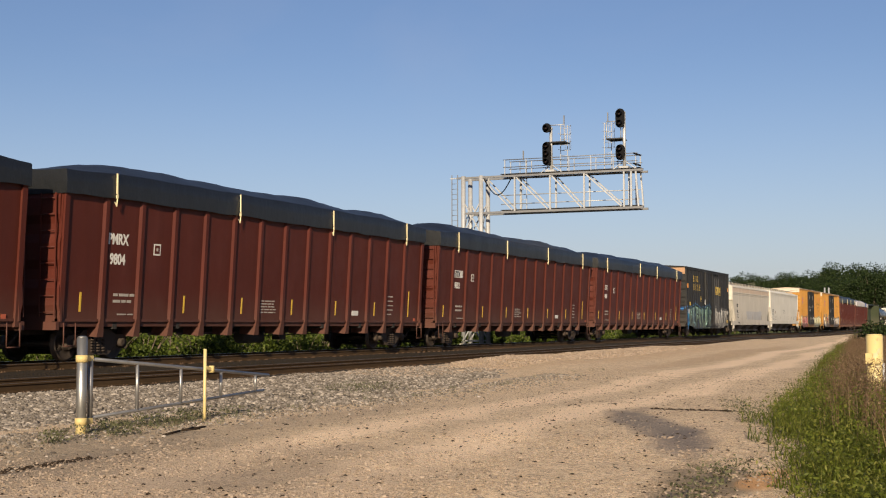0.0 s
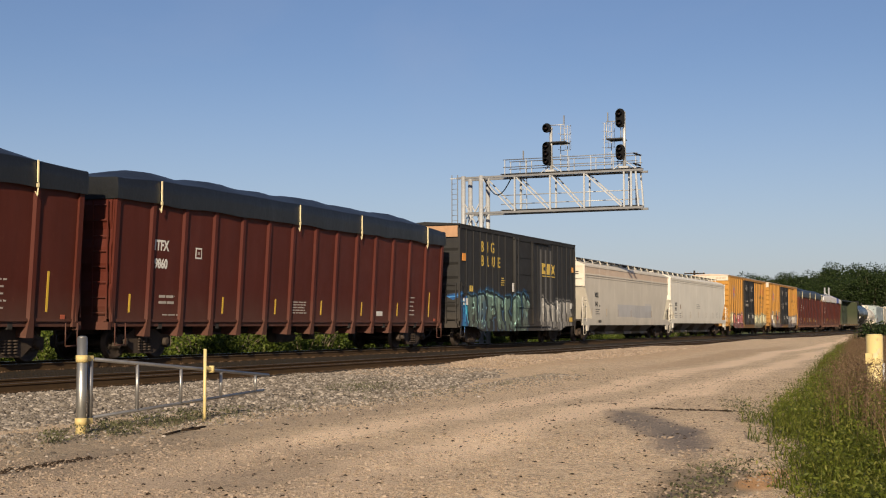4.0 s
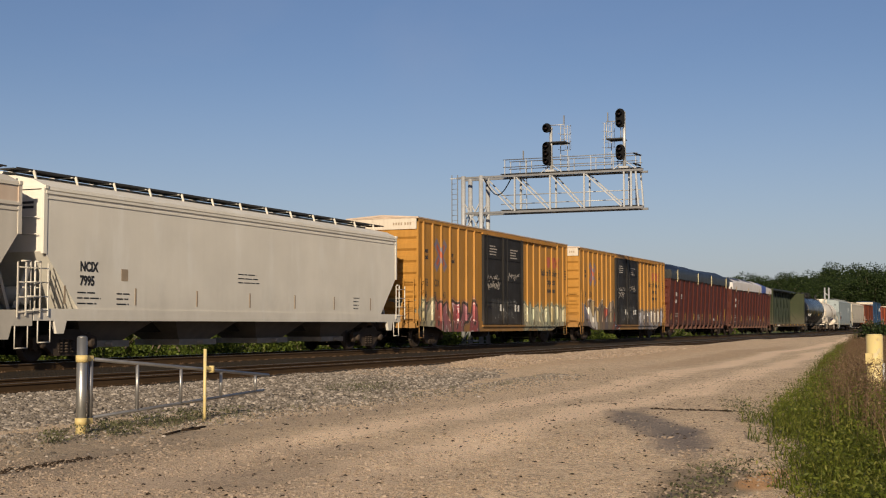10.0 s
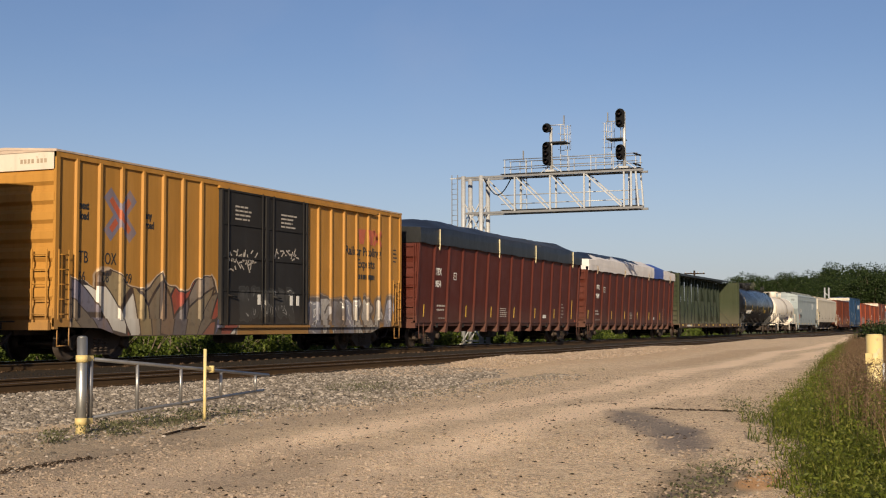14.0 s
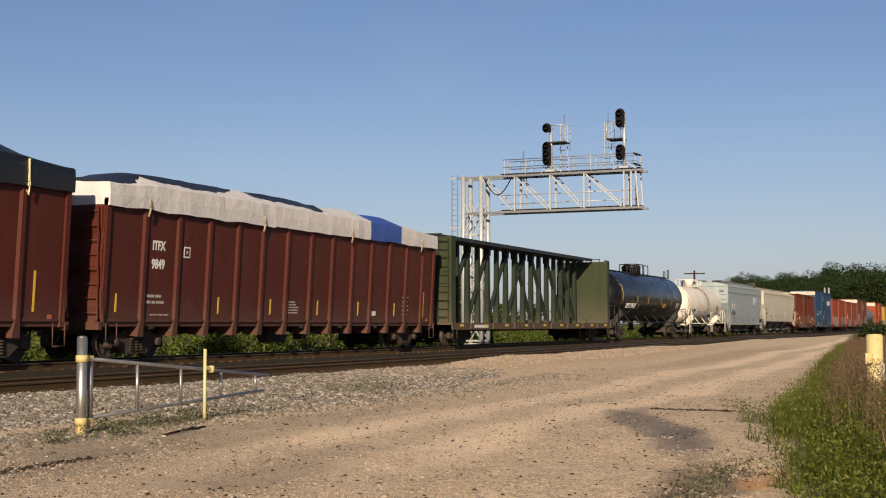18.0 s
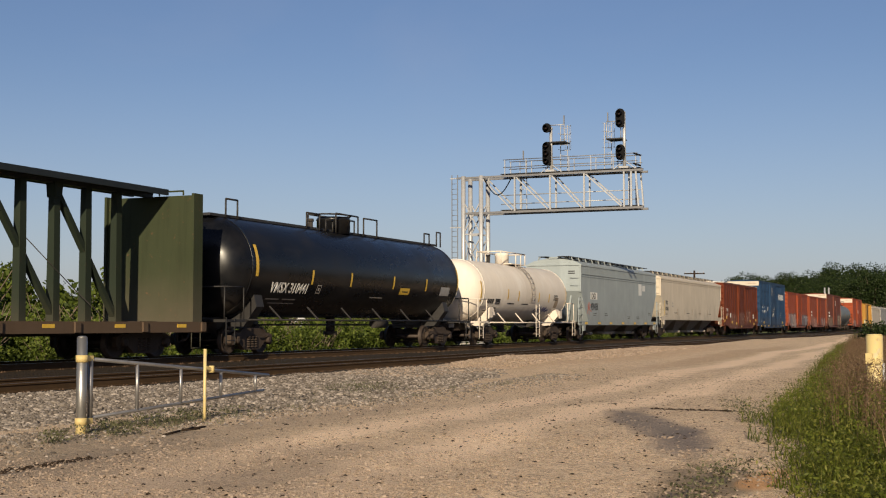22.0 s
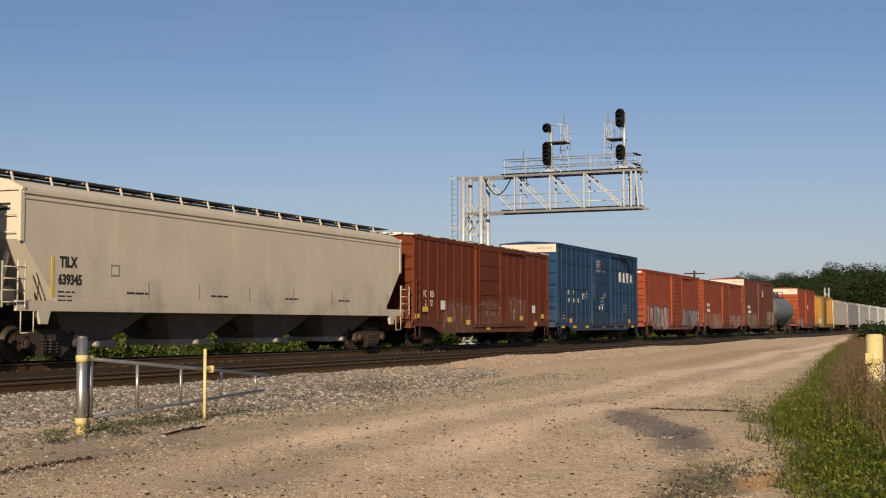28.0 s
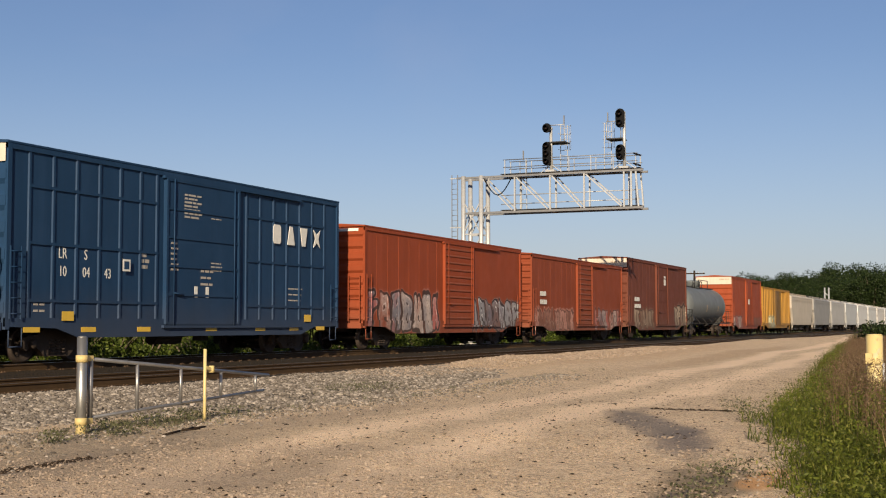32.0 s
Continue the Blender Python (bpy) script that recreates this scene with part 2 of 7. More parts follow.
# ---- mesh helpers ----
class Mesh:
    """A list of faces that becomes one mesh."""
    def __init__(self):
        self.v, self.f, self.smooth = [], [], []

    def face(self, idx, smooth=False):
        self.f.append(idx)
        self.smooth.append(smooth)

    def box(self, x0, x1, y0, y1, z0, z1, m=None):
        b = len(self.v)
        pts = [(x, y, z) for z in (z0, z1) for x, y in ((x0, y0), (x1, y0), (x1, y1), (x0, y1))]
        self.v += [tuple(m @ Vector(p)) for p in pts] if m else pts
        for q in ((0, 3, 2, 1), (4, 5, 6, 7), (0, 1, 5, 4), (1, 2, 6, 5), (2, 3, 7, 6), (3, 0, 4, 7)):
            self.face([b + i for i in q])
        return self

    def prism(self, poly, axis, a, b):
        """A closed outline of (u, v) pushed along an axis from a to b: 'x' takes (y, z), 'y' takes (x, z), 'z' takes (x, y)."""
        k, s = len(poly), len(self.v)
        put = {"x": lambda u, v, w: (w, u, v), "y": lambda u, v, w: (u, w, v), "z": lambda u, v, w: (u, v, w)}[axis]
        self.v += [put(u, v, a) for u, v in poly] + [put(u, v, b) for u, v in poly]
        area = sum(poly[i][0] * poly[(i + 1) % k][1] - poly[(i + 1) % k][0] * poly[i][1] for i in range(k))
        flip = (area > 0) == (axis == "y")
        flip = flip != (b < a)
        caps = [list(range(s + k - 1, s - 1, -1)), list(range(s + k, s + 2 * k))]
        for c in caps:
            self.face(c[::-1] if flip else c)
        for i in range(k):
            j = (i + 1) % k
            q = [s + i, s + j, s + k + j, s + k + i]
            self.face(q[::-1] if flip else q)
        return self

    def tube(self, p, q, r, r2=None, seg=8, caps=True, smooth=True):
        p, q = Vector(p), Vector(q)
        r2 = r if r2 is None else r2
        d = (q - p).normalized()
        a = d.orthogonal().normalized()
        c = d.cross(a)
        s = len(self.v)
        for o, rr in ((p, r), (q, r2)):
            for i in range(seg):
                t = 2 * math.pi * i / seg
                self.v.append(tuple(o + (a * math.cos(t) + c * math.sin(t)) * rr))
        for i in range(seg):
            j = (i + 1) % seg
            self.face([s + i, s + j, s + seg + j, s + seg + i], smooth)
        if caps:
            self.face(list(range(s + seg - 1, s - 1, -1)))
            self.face(list(range(s + seg, s + 2 * seg)))
        return self

    def pipe(self, pts, r, seg=6):
        for p, q in zip(pts, pts[1:]):
            self.tube(p, q, r, seg=seg)
        return self

    def beam(self, p, q, w, h=None):
        """A square bar from p to q."""
        p, q = Vector(p), Vector(q)
        h = h or w
        d = (q - p)
        m = Matrix.Translation(p) @ d.to_track_quat("X", "Z").to_matrix().to_4x4()
        return self.box(0, d.length, -w / 2, w / 2, -h / 2, h / 2, m)

    def lathe(self, prof, axis, centre, seg=24, cap=True):
        """Profile of (along, radius) turned about an axis through centre."""
        s = len(self.v)
        cx, cy, cz = centre
        for a, r in prof:
            for i in range(seg):
                t = 2 * math.pi * i / seg
                u, w = r * math.cos(t), r * math.sin(t)
                self.v.append({"x": (cx + a, cy + u, cz + w), "y": (cx + w, cy + a, cz + u), "z": (cx + u, cy + w, cz + a)}[axis])
        for k in range(len(prof) - 1):
            for i in range(seg):
                j = (i + 1) % seg
                self.face([s + k * seg + i, s + k * seg + j, s + (k + 1) * seg + j, s + (k + 1) * seg + i][::-1], True)
        if cap:
            self.face([s + i for i in range(seg)])
            self.face([s + (len(prof) - 1) * seg + i for i in range(seg - 1, -1, -1)])
        return self

    def loft(self, sections, close=True, caps=True, smooth=False):
        """Rings of equally many points, joined one after another."""
        k, s = len(sections[0]), len(self.v)
        for ring in sections:
            self.v += [tuple(p) for p in ring]
        for a in range(len(sections) - 1):
            for i in range(k if close else k - 1):
                j = (i + 1) % k
                self.face([s + a * k + i, s + a * k + j, s + (a + 1) * k + j, s + (a + 1) * k + i], smooth)
        if caps:
            self.face(list(range(s + k - 1, s - 1, -1)))
            e = s + (len(sections) - 1) * k
            self.face(list(range(e, e + k)))
        return self

    def data(self, name, mat):
        me = bpy.data.meshes.new(name)
        me.from_pydata(self.v, [], self.f)
        me.polygons.foreach_set("use_smooth", self.smooth)
        if mat:
            me.materials.append(mat)
        me.update()
        return me


def part(name, mesh, mat, parent, label="", at=None):
    ob = new(name, mesh.data(name, mat) if isinstance(mesh, Mesh) else mesh)
    ob.parent = parent
    if at is not None:
        ob.matrix_basis = at
    return tagged(ob, label)


def thing(name, label, category, group="", kind="", at=None):
    ob = new(name)
    ob.empty_display_size = 0.3
    if at is not None:
        ob.matrix_basis = at
    return tagged(ob, label, category, group, kind)


def structure(name, mesh, mat, label="", category=""):
    return tagged(new(name, mesh.data(name, mat)), label, category, kind="structure")


LETTERS = {}


def lettering(text, size, mat, x, z, y, parent, name="lettering", label="", squeeze=0.9, centre=False, bold=0.0, space=1.0):
    """Flat letters on a side that faces -y; x, z: lower left corner (or the middle of the line)."""
    key = (text, round(size, 3), mat.name, squeeze, centre, bold, space)
    if key not in LETTERS:
        cu = bpy.data.curves.new("letters", "FONT")
        cu.body, cu.size, cu.extrude, cu.offset = text, size / 0.72, 0.002, bold
        cu.align_x = "CENTER" if centre else "LEFT"
        cu.resolution_u, cu.space_character = 3, space
        ob = new("letters", cu)
        me = bpy.data.meshes.new_from_object(ob.evaluated_get(bpy.context.evaluated_depsgraph_get()))
        bpy.data.objects.remove(ob)
        me.transform(Matrix.Diagonal((squeeze, 1, 1, 1)))
        me.materials.clear()
        me.materials.append(mat)
        LETTERS[key] = me
    return part(name, LETTERS[key], mat, parent, label, pose(x, y - 0.002, z, 90))

def stick(ob, posts, w, d, face=-1.5):
    """Lays flat letters onto a ribbed side: cut at the edges of the posts, each piece set on the post or on the sheet behind it."""
    bm = bmesh.new()
    bm.from_mesh(ob.data)
    bm.transform(ob.matrix_basis)
    lo, hi = min(v.co.x for v in bm.verts), max(v.co.x for v in bm.verts)
    half = (min(v.co.y for v in bm.verts) + max(v.co.y for v in bm.verts)) / 2
    near = [p for p in posts if lo - w < p < hi + w]
    for x in [p + e * w * 0.5 for p in near for e in (-1, 1)]:
        g = bm.verts[:] + bm.edges[:] + bm.faces[:]
        cut = bmesh.ops.bisect_plane(bm, geom=g, plane_co=(x, 0, 0), plane_no=(1, 0, 0))["geom_cut"]
        bmesh.ops.split_edges(bm, edges=[e for e in cut if isinstance(e, bmesh.types.BMEdge)])
    for v in bm.verts:
        if v.link_faces:
            c = sum(f.calc_center_median().x for f in v.link_faces) / len(v.link_faces)
            on = any(abs(c - p) < w * 0.5 for p in near)
            v.co.y = face - (d if on else 0.0) - (0.008 if v.co.y < half else 0.003)
    me = bpy.data.meshes.new(ob.name)
    bm.to_mesh(me)
    bm.free()
    me.materials.append(ob.data.materials[0])
    ob.data = me
    ob.matrix_basis = Matrix()
    return ob


def lean(ob, k, mid):
    """Slants a part of a side wall that is wider above than below."""
    me = ob.data.copy()
    me.transform(ob.matrix_basis)
    s = 1 if sum(v.co.y for v in me.vertices) > 0 else -1
    for v in me.vertices:
        v.co.y += s * k * (v.co.z - mid)
    ob.data = me
    ob.matrix_basis = Matrix()


def dirt_material():
    n = Nodes("road_dirt")
    big = n.noise(0.16, 5, 0.6)
    mid = n.noise(1.1, 6, 0.62)
    fine = n.noise(16.0, 6, 0.75)
    grit = n.voronoi(26.0, "F1", "Color")
    gs = n.t.nodes.new("ShaderNodeSeparateXYZ")
    n.put(gs.inputs[0], grit)
    col = n.mix(n.step(mid, 0.3, 0.7), (0.452, 0.314, 0.196), (0.644, 0.458, 0.296))
    col = n.mix(n.math("MULTIPLY", n.step(big, 0.4, 0.65), 0.6), col, (0.520, 0.365, 0.223))
    col = n.mix(n.math("MULTIPLY", gs.outputs[0], 0.5), col, (0.701, 0.578, 0.414))
    col = n.mix(n.math("MULTIPLY", n.step(gs.outputs[1], 0.70, 0.9), 0.7), col, (0.20, 0.155, 0.12))
    col = n.mix(n.math("MULTIPLY", n.step(fine, 0.55, 0.72), 0.55), col, (0.24, 0.18, 0.13))
    sand = n.voronoi(75.0, "F1", "Color")
    ss = n.t.nodes.new("ShaderNodeSeparateXYZ")
    n.put(ss.inputs[0], sand)
    col = n.mix(n.math("MULTIPLY", n.step(ss.outputs[0], 0.55, 0.95), 0.45), col, (0.746, 0.610, 0.458))
    col = n.mix(n.math("MULTIPLY", n.step(ss.outputs[1], 0.72, 0.98), 0.6), col, (0.15, 0.115, 0.08))
    # two worn wheel lines along the road
    lane = n.math("ADD", n.math("SUBTRACT", n.y, n.math("MULTIPLY", n.x, 0.045)), n.math("MULTIPLY", n.noise(0.12, 3), 2.4))
    for c in (6.1, 8.0):
        k = n.math("SUBTRACT", 1.0, n.step(n.math("ABSOLUTE", n.math("SUBTRACT", lane, c)), 0.2, 0.75))
        col = n.mix(n.math("MULTIPLY", k, 0.75), col, (0.78, 0.585, 0.41))
    # darker and tinted patches of the ground
    def spot(cx, cy, rx, ry, k, c, col, turn=0.0):
        dx, dy = n.math("SUBTRACT", n.x, cx), n.math("SUBTRACT", n.y, cy)
        ct, sn = math.cos(radians(turn)), math.sin(radians(turn))
        ux = n.math("DIVIDE", n.math("ADD", n.math("MULTIPLY", dx, ct), n.math("MULTIPLY", dy, sn)), rx)
        uy = n.math("DIVIDE", n.math("SUBTRACT", n.math("MULTIPLY", dy, ct), n.math("MULTIPLY", dx, sn)), ry)
        d = n.math("ADD", n.math("MULTIPLY", ux, ux), n.math("MULTIPLY", uy, uy))
        d = n.math("ADD", d, n.math("MULTIPLY", n.math("SUBTRACT", n.noise(1.3, 4), 0.5), 1.6))
        return n.mix(n.math("MULTIPLY", n.math("SUBTRACT", 1.0, n.step(d, 0.2, 1.25)), k), col, c)
    col = spot(17.2, 4.35, 3.3, 0.5, 0.8, (0.125, 0.112, 0.11), col, 24)
    col = spot(15.0, 3.4, 1.6, 0.45, 0.7, (0.13, 0.11, 0.105), col, 12)
    col = spot(19.6, 5.2, 1.6, 0.22, 0.45, (0.15, 0.125, 0.11), col, 5)
    col = spot(20.8, 4.45, 0.22, 0.75, 0.75, (0.10, 0.08, 0.065), col)
    col = spot(11.4, 2.35, 1.7, 0.45, 0.6, (0.18, 0.14, 0.10), col)
    col = spot(11.7, 2.5, 1.9, 0.5, 0.75, (0.17, 0.13, 0.085), col, 6)
    col = spot(12.4, 1.98, 1.0, 0.26, 0.85, (0.52, 0.28, 0.12), col)
    # streak coloured in for the shadow of something left of the view
    col = spot(9.9, 8.78, 1.3, 0.22, 0.85, (0.11, 0.088, 0.075), col)
    col = spot(10.5, 9.9, 5.0, 1.7, 0.6, (0.22, 0.18, 0.13), col)
    col = spot(52.0, 13.6, 24.0, 1.6, 0.4, (0.42, 0.28, 0.17), col)
    col = spot(60.0, 11.0, 26.0, 0.9, 0.4, (0.30, 0.20, 0.12), col, 2)
    col = spot(9.0, 7.2, 4.5, 3.0, 0.5, (0.25, 0.19, 0.14), col)
    col = spot(14.0, 8.9, 9.0, 0.7, 0.35, (0.22, 0.175, 0.13), col, 6)
    # grass tint away from the road and behind the tracks
    ex = n.math("SUBTRACT", n.x, 17.5)
    edge = n.math("ADD", 2.75, n.math("MINIMUM", n.math("MULTIPLY", ex, 0.092), n.math("MULTIPLY", ex, 0.22)))
    verge = n.step(n.math("ADD", n.math("SUBTRACT", edge, n.y), n.math("MULTIPLY", n.math("SUBTRACT", n.noise(0.9, 4), 0.5), 1.4)), -0.2, 0.6)
    grass = n.mix(mid, (0.085, 0.085, 0.03), (0.17, 0.14, 0.06))
    col = n.mix(verge, col, grass)
    far = n.step(n.math("ADD", n.y, n.math("MULTIPLY", n.noise(0.5, 3), 2.0)), 25.6, 27.5)
    col = n.mix(far, col, n.mix(mid, (0.06, 0.085, 0.025), (0.13, 0.13, 0.05)))
    lumps = n.noise(3.2, 5, 0.68)
    n.bump(n.math("ADD", n.math("MULTIPLY", lumps, 2.6), n.math("ADD", n.math("MULTIPLY", fine, 0.8), gs.outputs[0])), 0.6, 0.04)
    return n.done(col, 0.93, 0, 0.2)


def ballast_material():
    n = Nodes("ballast_bed")
    c = n.voronoi(15.0, "F1", "Color")
    d = n.voronoi(15.0, "F1", "Distance")
    s = n.t.nodes.new("ShaderNodeSeparateXYZ")
    n.put(s.inputs[0], c)
    col = n.ramp(s.outputs[0], [(0.0, (0.055, 0.048, 0.042)), (0.4, (0.11, 0.098, 0.086)), (0.75, (0.17, 0.152, 0.134)), (1.0, (0.27, 0.245, 0.215))])
    # shade in the gaps between stones, put into the colour
    col = n.mix(n.step(d, 0.25, 0.6), col, (0.05, 0.042, 0.035))
    # rust and grease between the rails
    for yc, w in ((Y_NEAR, 1.25), (Y_FAR, 1.7), (19.6, 0.9)):
        k = n.math("SUBTRACT", 1.0, n.step(n.math("ABSOLUTE", n.math("SUBTRACT", n.y, yc)), w, w + 0.5))
        if yc == 19.6:
            k = n.math("MULTIPLY", k, n.math("SUBTRACT", 1.0, n.step(n.x, 45.0, 70.0)))
        col = n.mix(n.math("MULTIPLY", k, 0.95), col, (0.024, 0.016, 0.009))
    tan = n.step(n.math("ADD", n.x, n.math("MULTIPLY", n.noise(0.4, 4), 8)), 35.0, 44.0)
    col = n.mix(n.math("MULTIPLY", n.math("MULTIPLY", tan, n.math("SUBTRACT", 1.0, n.step(n.y, 15.6, 16.4))), 0.72), col, (0.48, 0.34, 0.225))
    n.bump(n.math("SUBTRACT", 1.0, d), 0.9, 0.06)
    return n.done(col, 0.9, 0, 0.25)


def stone_material(name, tan):
    n = Nodes(name)
    r = n.island()
    col = n.ramp(r, [(0.0, (0.035, 0.030, 0.026)), (0.35, (0.10, 0.088, 0.076)), (0.7, (0.175, 0.154, 0.134)), (1.0, (0.34, 0.30, 0.265))])
    if tan:
        col = n.mix(0.55, col, (0.33, 0.24, 0.168))
    col = n.mix(n.math("MULTIPLY", n.noise(20, 3), 0.35), col, (0.25, 0.19, 0.14))
    return n.done(col, 0.88, 0, 0.3)


M_DIRT, M_BALLAST = dirt_material(), ballast_material()
M_STONE, M_PEBBLE = stone_material("ballast_stone", False), stone_material("tan_pebble", True)
M_RAIL = plain("rusty_rail", (0.060, 0.035, 0.016), 0.75, 0.1, 9, 0.4, 0.2)
M_RAILTOP = plain("worn_railhead", (0.42, 0.38, 0.35), 0.35, 1.0, 12, 0.2)
M_TIE = plain("creosoted_tie", (0.028, 0.018, 0.011), 0.92, 0, 5, 0.5, 0.15)
M_PLATE = plain("rust_brown_tie_plate", (0.085, 0.05, 0.028), 0.75, 0.2, 9, 0.5)
# darker copy of the galvanised steel: the chords' shadow side is in its colour
M_SHADED_STEEL = plain("shaded_grey_steel", (0.17, 0.17, 0.178), 0.5, 0.3, 5, 0.2)
M_GALV = plain("galvanised_steel", (0.38, 0.38, 0.385), 0.45, 0.3, 5, 0.16)
M_SIGNAL = plain("black_signal_housing", (0.007, 0.007, 0.008), 0.7, 0, 5, 0.3, 0.08)
M_YELLOW = plain("faded_yellow_paint", (0.50, 0.385, 0.16), 0.55, 0, 7, 0.3)
M_GATE = plain("grey_gate_tube", (0.30, 0.29, 0.285), 0.4, 0.75, 7, 0.35)


# ---- ground ----
def smooth01(a, b, v):
    t = min(1.0, max(0.0, (v - a) / (b - a)))
    return t * t * (3 - 2 * t)


def ground_z(x, y):
    """The dirt road is at about zero; a dirt shoulder climbs to the near track, the verge has its own small bank."""
    z = 0.10 * noise.noise((x * 0.12, y * 0.16, 0.3)) + 0.03 * noise.noise((x * 0.7, y * 0.7, 4.0))
    z *= smooth01(400, 60, abs(x))
    berm = smooth01(31.0, 43.0, x) * smooth01(9.5 + 0.02 * min(x, 60), 15.0, y)
    z += 0.30 * berm * smooth01(16.6, 15.6, y)
    z -= 0.25 * smooth01(15.8, 16.6, y)
    edge = 3.0 + min(0.092 * (min(x, 120.0) - 17.5), 0.22 * (x - 17.5))
    z += 0.22 * smooth01(edge, edge - 2.5, y) * smooth01(4.0, 9.0, x)
    return z


def ballast_z(x, y):
    top = 0.145
    if y < 16.2:
        toe = 10.95 + 0.5 * noise.noise((x * 0.25, 0, 7)) + 1.4 * smooth01(29, 42, x)
        z = top * smooth01(toe - 0.9, 16.4, y) ** 0.85 - 0.10 * smooth01(13.4, toe - 0.3, y)
    else:
        z = top + 0.175 * smooth01(19.1, 20.2, y)
        z -= 0.75 * smooth01(23.6, 25.6, y)
    return z + 0.035 * noise.noise((x * 0.9, y * 0.9, 2.0))


def axis(*spans):
    out = []
    for a, b, step in spans:
        out += list(np.arange(a, b, step))
    return out + [spans[-1][1]]


def sheet(xs, ys, height):
    m = Mesh()
    m.v = [(x, y, height(x, y)) for x in xs for y in ys]
    k = len(ys)
    for i in range(len(xs) - 1):
        for j in range(k - 1):
            m.face([i * k + j, (i + 1) * k + j, (i + 1) * k + j + 1, i * k + j + 1], True)
    return m


structure("ground", sheet(axis((-2500, -300, 550), (-300, -40, 26), (-40, 6, 4), (6, 40, 0.35), (40, 110, 1.4), (110, 400, 14), (400, 3200, 350)),
                          axis((-2500, -300, 550), (-300, -20, 28), (-20, -2, 2.0), (-2, 16, 0.3), (16, 30, 1.0), (30, 130, 10), (130, 400, 45), (400, 2600, 400)), ground_z),
          M_DIRT, "sunlit tan dirt and gravel road with dark patches and a painted shadow streak", "ground")
structure("ballast", sheet(axis((-120, 6, 6), (6, 48, 0.4), (48, 120, 2), (120, 700, 20)), axis((10.6, 15.2, 0.3), (15.2, 26.0, 0.6)), ballast_z),
          M_BALLAST, "grey crushed stone ballast under both tracks", "ballast")


# ---- tracks ----
def rail_mesh(x0, x1):
    prof = [(-0.075, 0), (0.075, 0), (0.075, 0.012), (0.014, 0.03), (0.012, 0.125), (0.036, 0.14), (0.036, 0.166), (0.03, 0.172), (-0.03, 0.172), (-0.036, 0.166), (-0.036, 0.14), (-0.012, 0.125), (-0.014, 0.03), (-0.075, 0.012)]
    return Mesh().prism(prof, "x", x0, x1)


def track(yc, name, near, RAIL):
    base = tagged(new(name), "two rusty steel rails on dark wooden ties", "railway track", kind="structure")
    rail, top = rail_mesh(-200, 900).data("rail", M_RAIL), Mesh().box(-200, 900, -0.022, 0.022, 0.172, 0.176).data("running_band", M_RAILTOP)
    for side in (-0.7535, 0.7535):
        r = part("rail", rail, M_RAIL, base, at=pose(0, yc + side, RAIL - 0.176))
        part("running_band", top, M_RAILTOP, r, "bright worn running surface")
    tie = Mesh().prism([(-1.295, -0.17), (1.295, -0.17), (1.30, -0.012), (1.285, 0), (-1.285, 0), (-1.30, -0.012)], "x", -0.115, 0.115).data("tie", M_TIE)
    plate = Mesh()
    for s in (-0.7535, 0.7535):
        plate.box(-0.09, 0.09, s - 0.18, s + 0.18, 0, 0.018)
        for a in (-0.13, 0.13):
            for b in (-0.05, 0.05):
                plate.box(b - 0.014, b + 0.014, s + a - 0.014, s + a + 0.014, 0.018, 0.045)
    plate = plate.data("tie_plates", M_PLATE)
    k, x = 0, 8.0
    rest, rest2 = Mesh(), Mesh()
    while x < 300:
        j = 0.04 * noise.noise((x * 3.1, yc, 0))
        if near and x < 100 or x < 60:
            t = part("tie", tie, M_TIE, base, at=pose(x + j, yc + j, RAIL - 0.194, 0, 0, j * 20))
            part("tie_plates", plate, M_PLATE, t)
        else:
            rest.box(x - 0.115, x + 0.115, yc - 1.3, yc + 1.3, RAIL - 0.36, RAIL - 0.194)
            for s in (-0.7535, 0.7535):
                rest2.box(x - 0.09, x + 0.09, yc + s - 0.18, yc + s + 0.18, RAIL - 0.194, RAIL - 0.176)
        x += 0.50
    tagged(part("distant_ties", rest, M_TIE, base), kind="stuff")
    tagged(part("distant_tie_plates", rest2, M_PLATE, base), kind="stuff")


track(Y_NEAR, "track_near", True, RAIL_NEAR)
track(Y_FAR, "track_far", False, RAIL)

# ---- freight cars: origin on the rail top under the middle, +x towards the tail of the train, -y the sunlit side ----
CARS = []
M_TRUCK = plain("grimy_cast_steel", (0.052, 0.036, 0.026), 0.8, 0.2, 6, 0.5)
M_WHEEL = plain("wheel_steel", (0.06, 0.045, 0.036), 0.6, 0.5, 8, 0.4)
M_DARK = plain("grimy_black_underframe", (0.028, 0.024, 0.021), 0.85, 0, 5, 0.4)


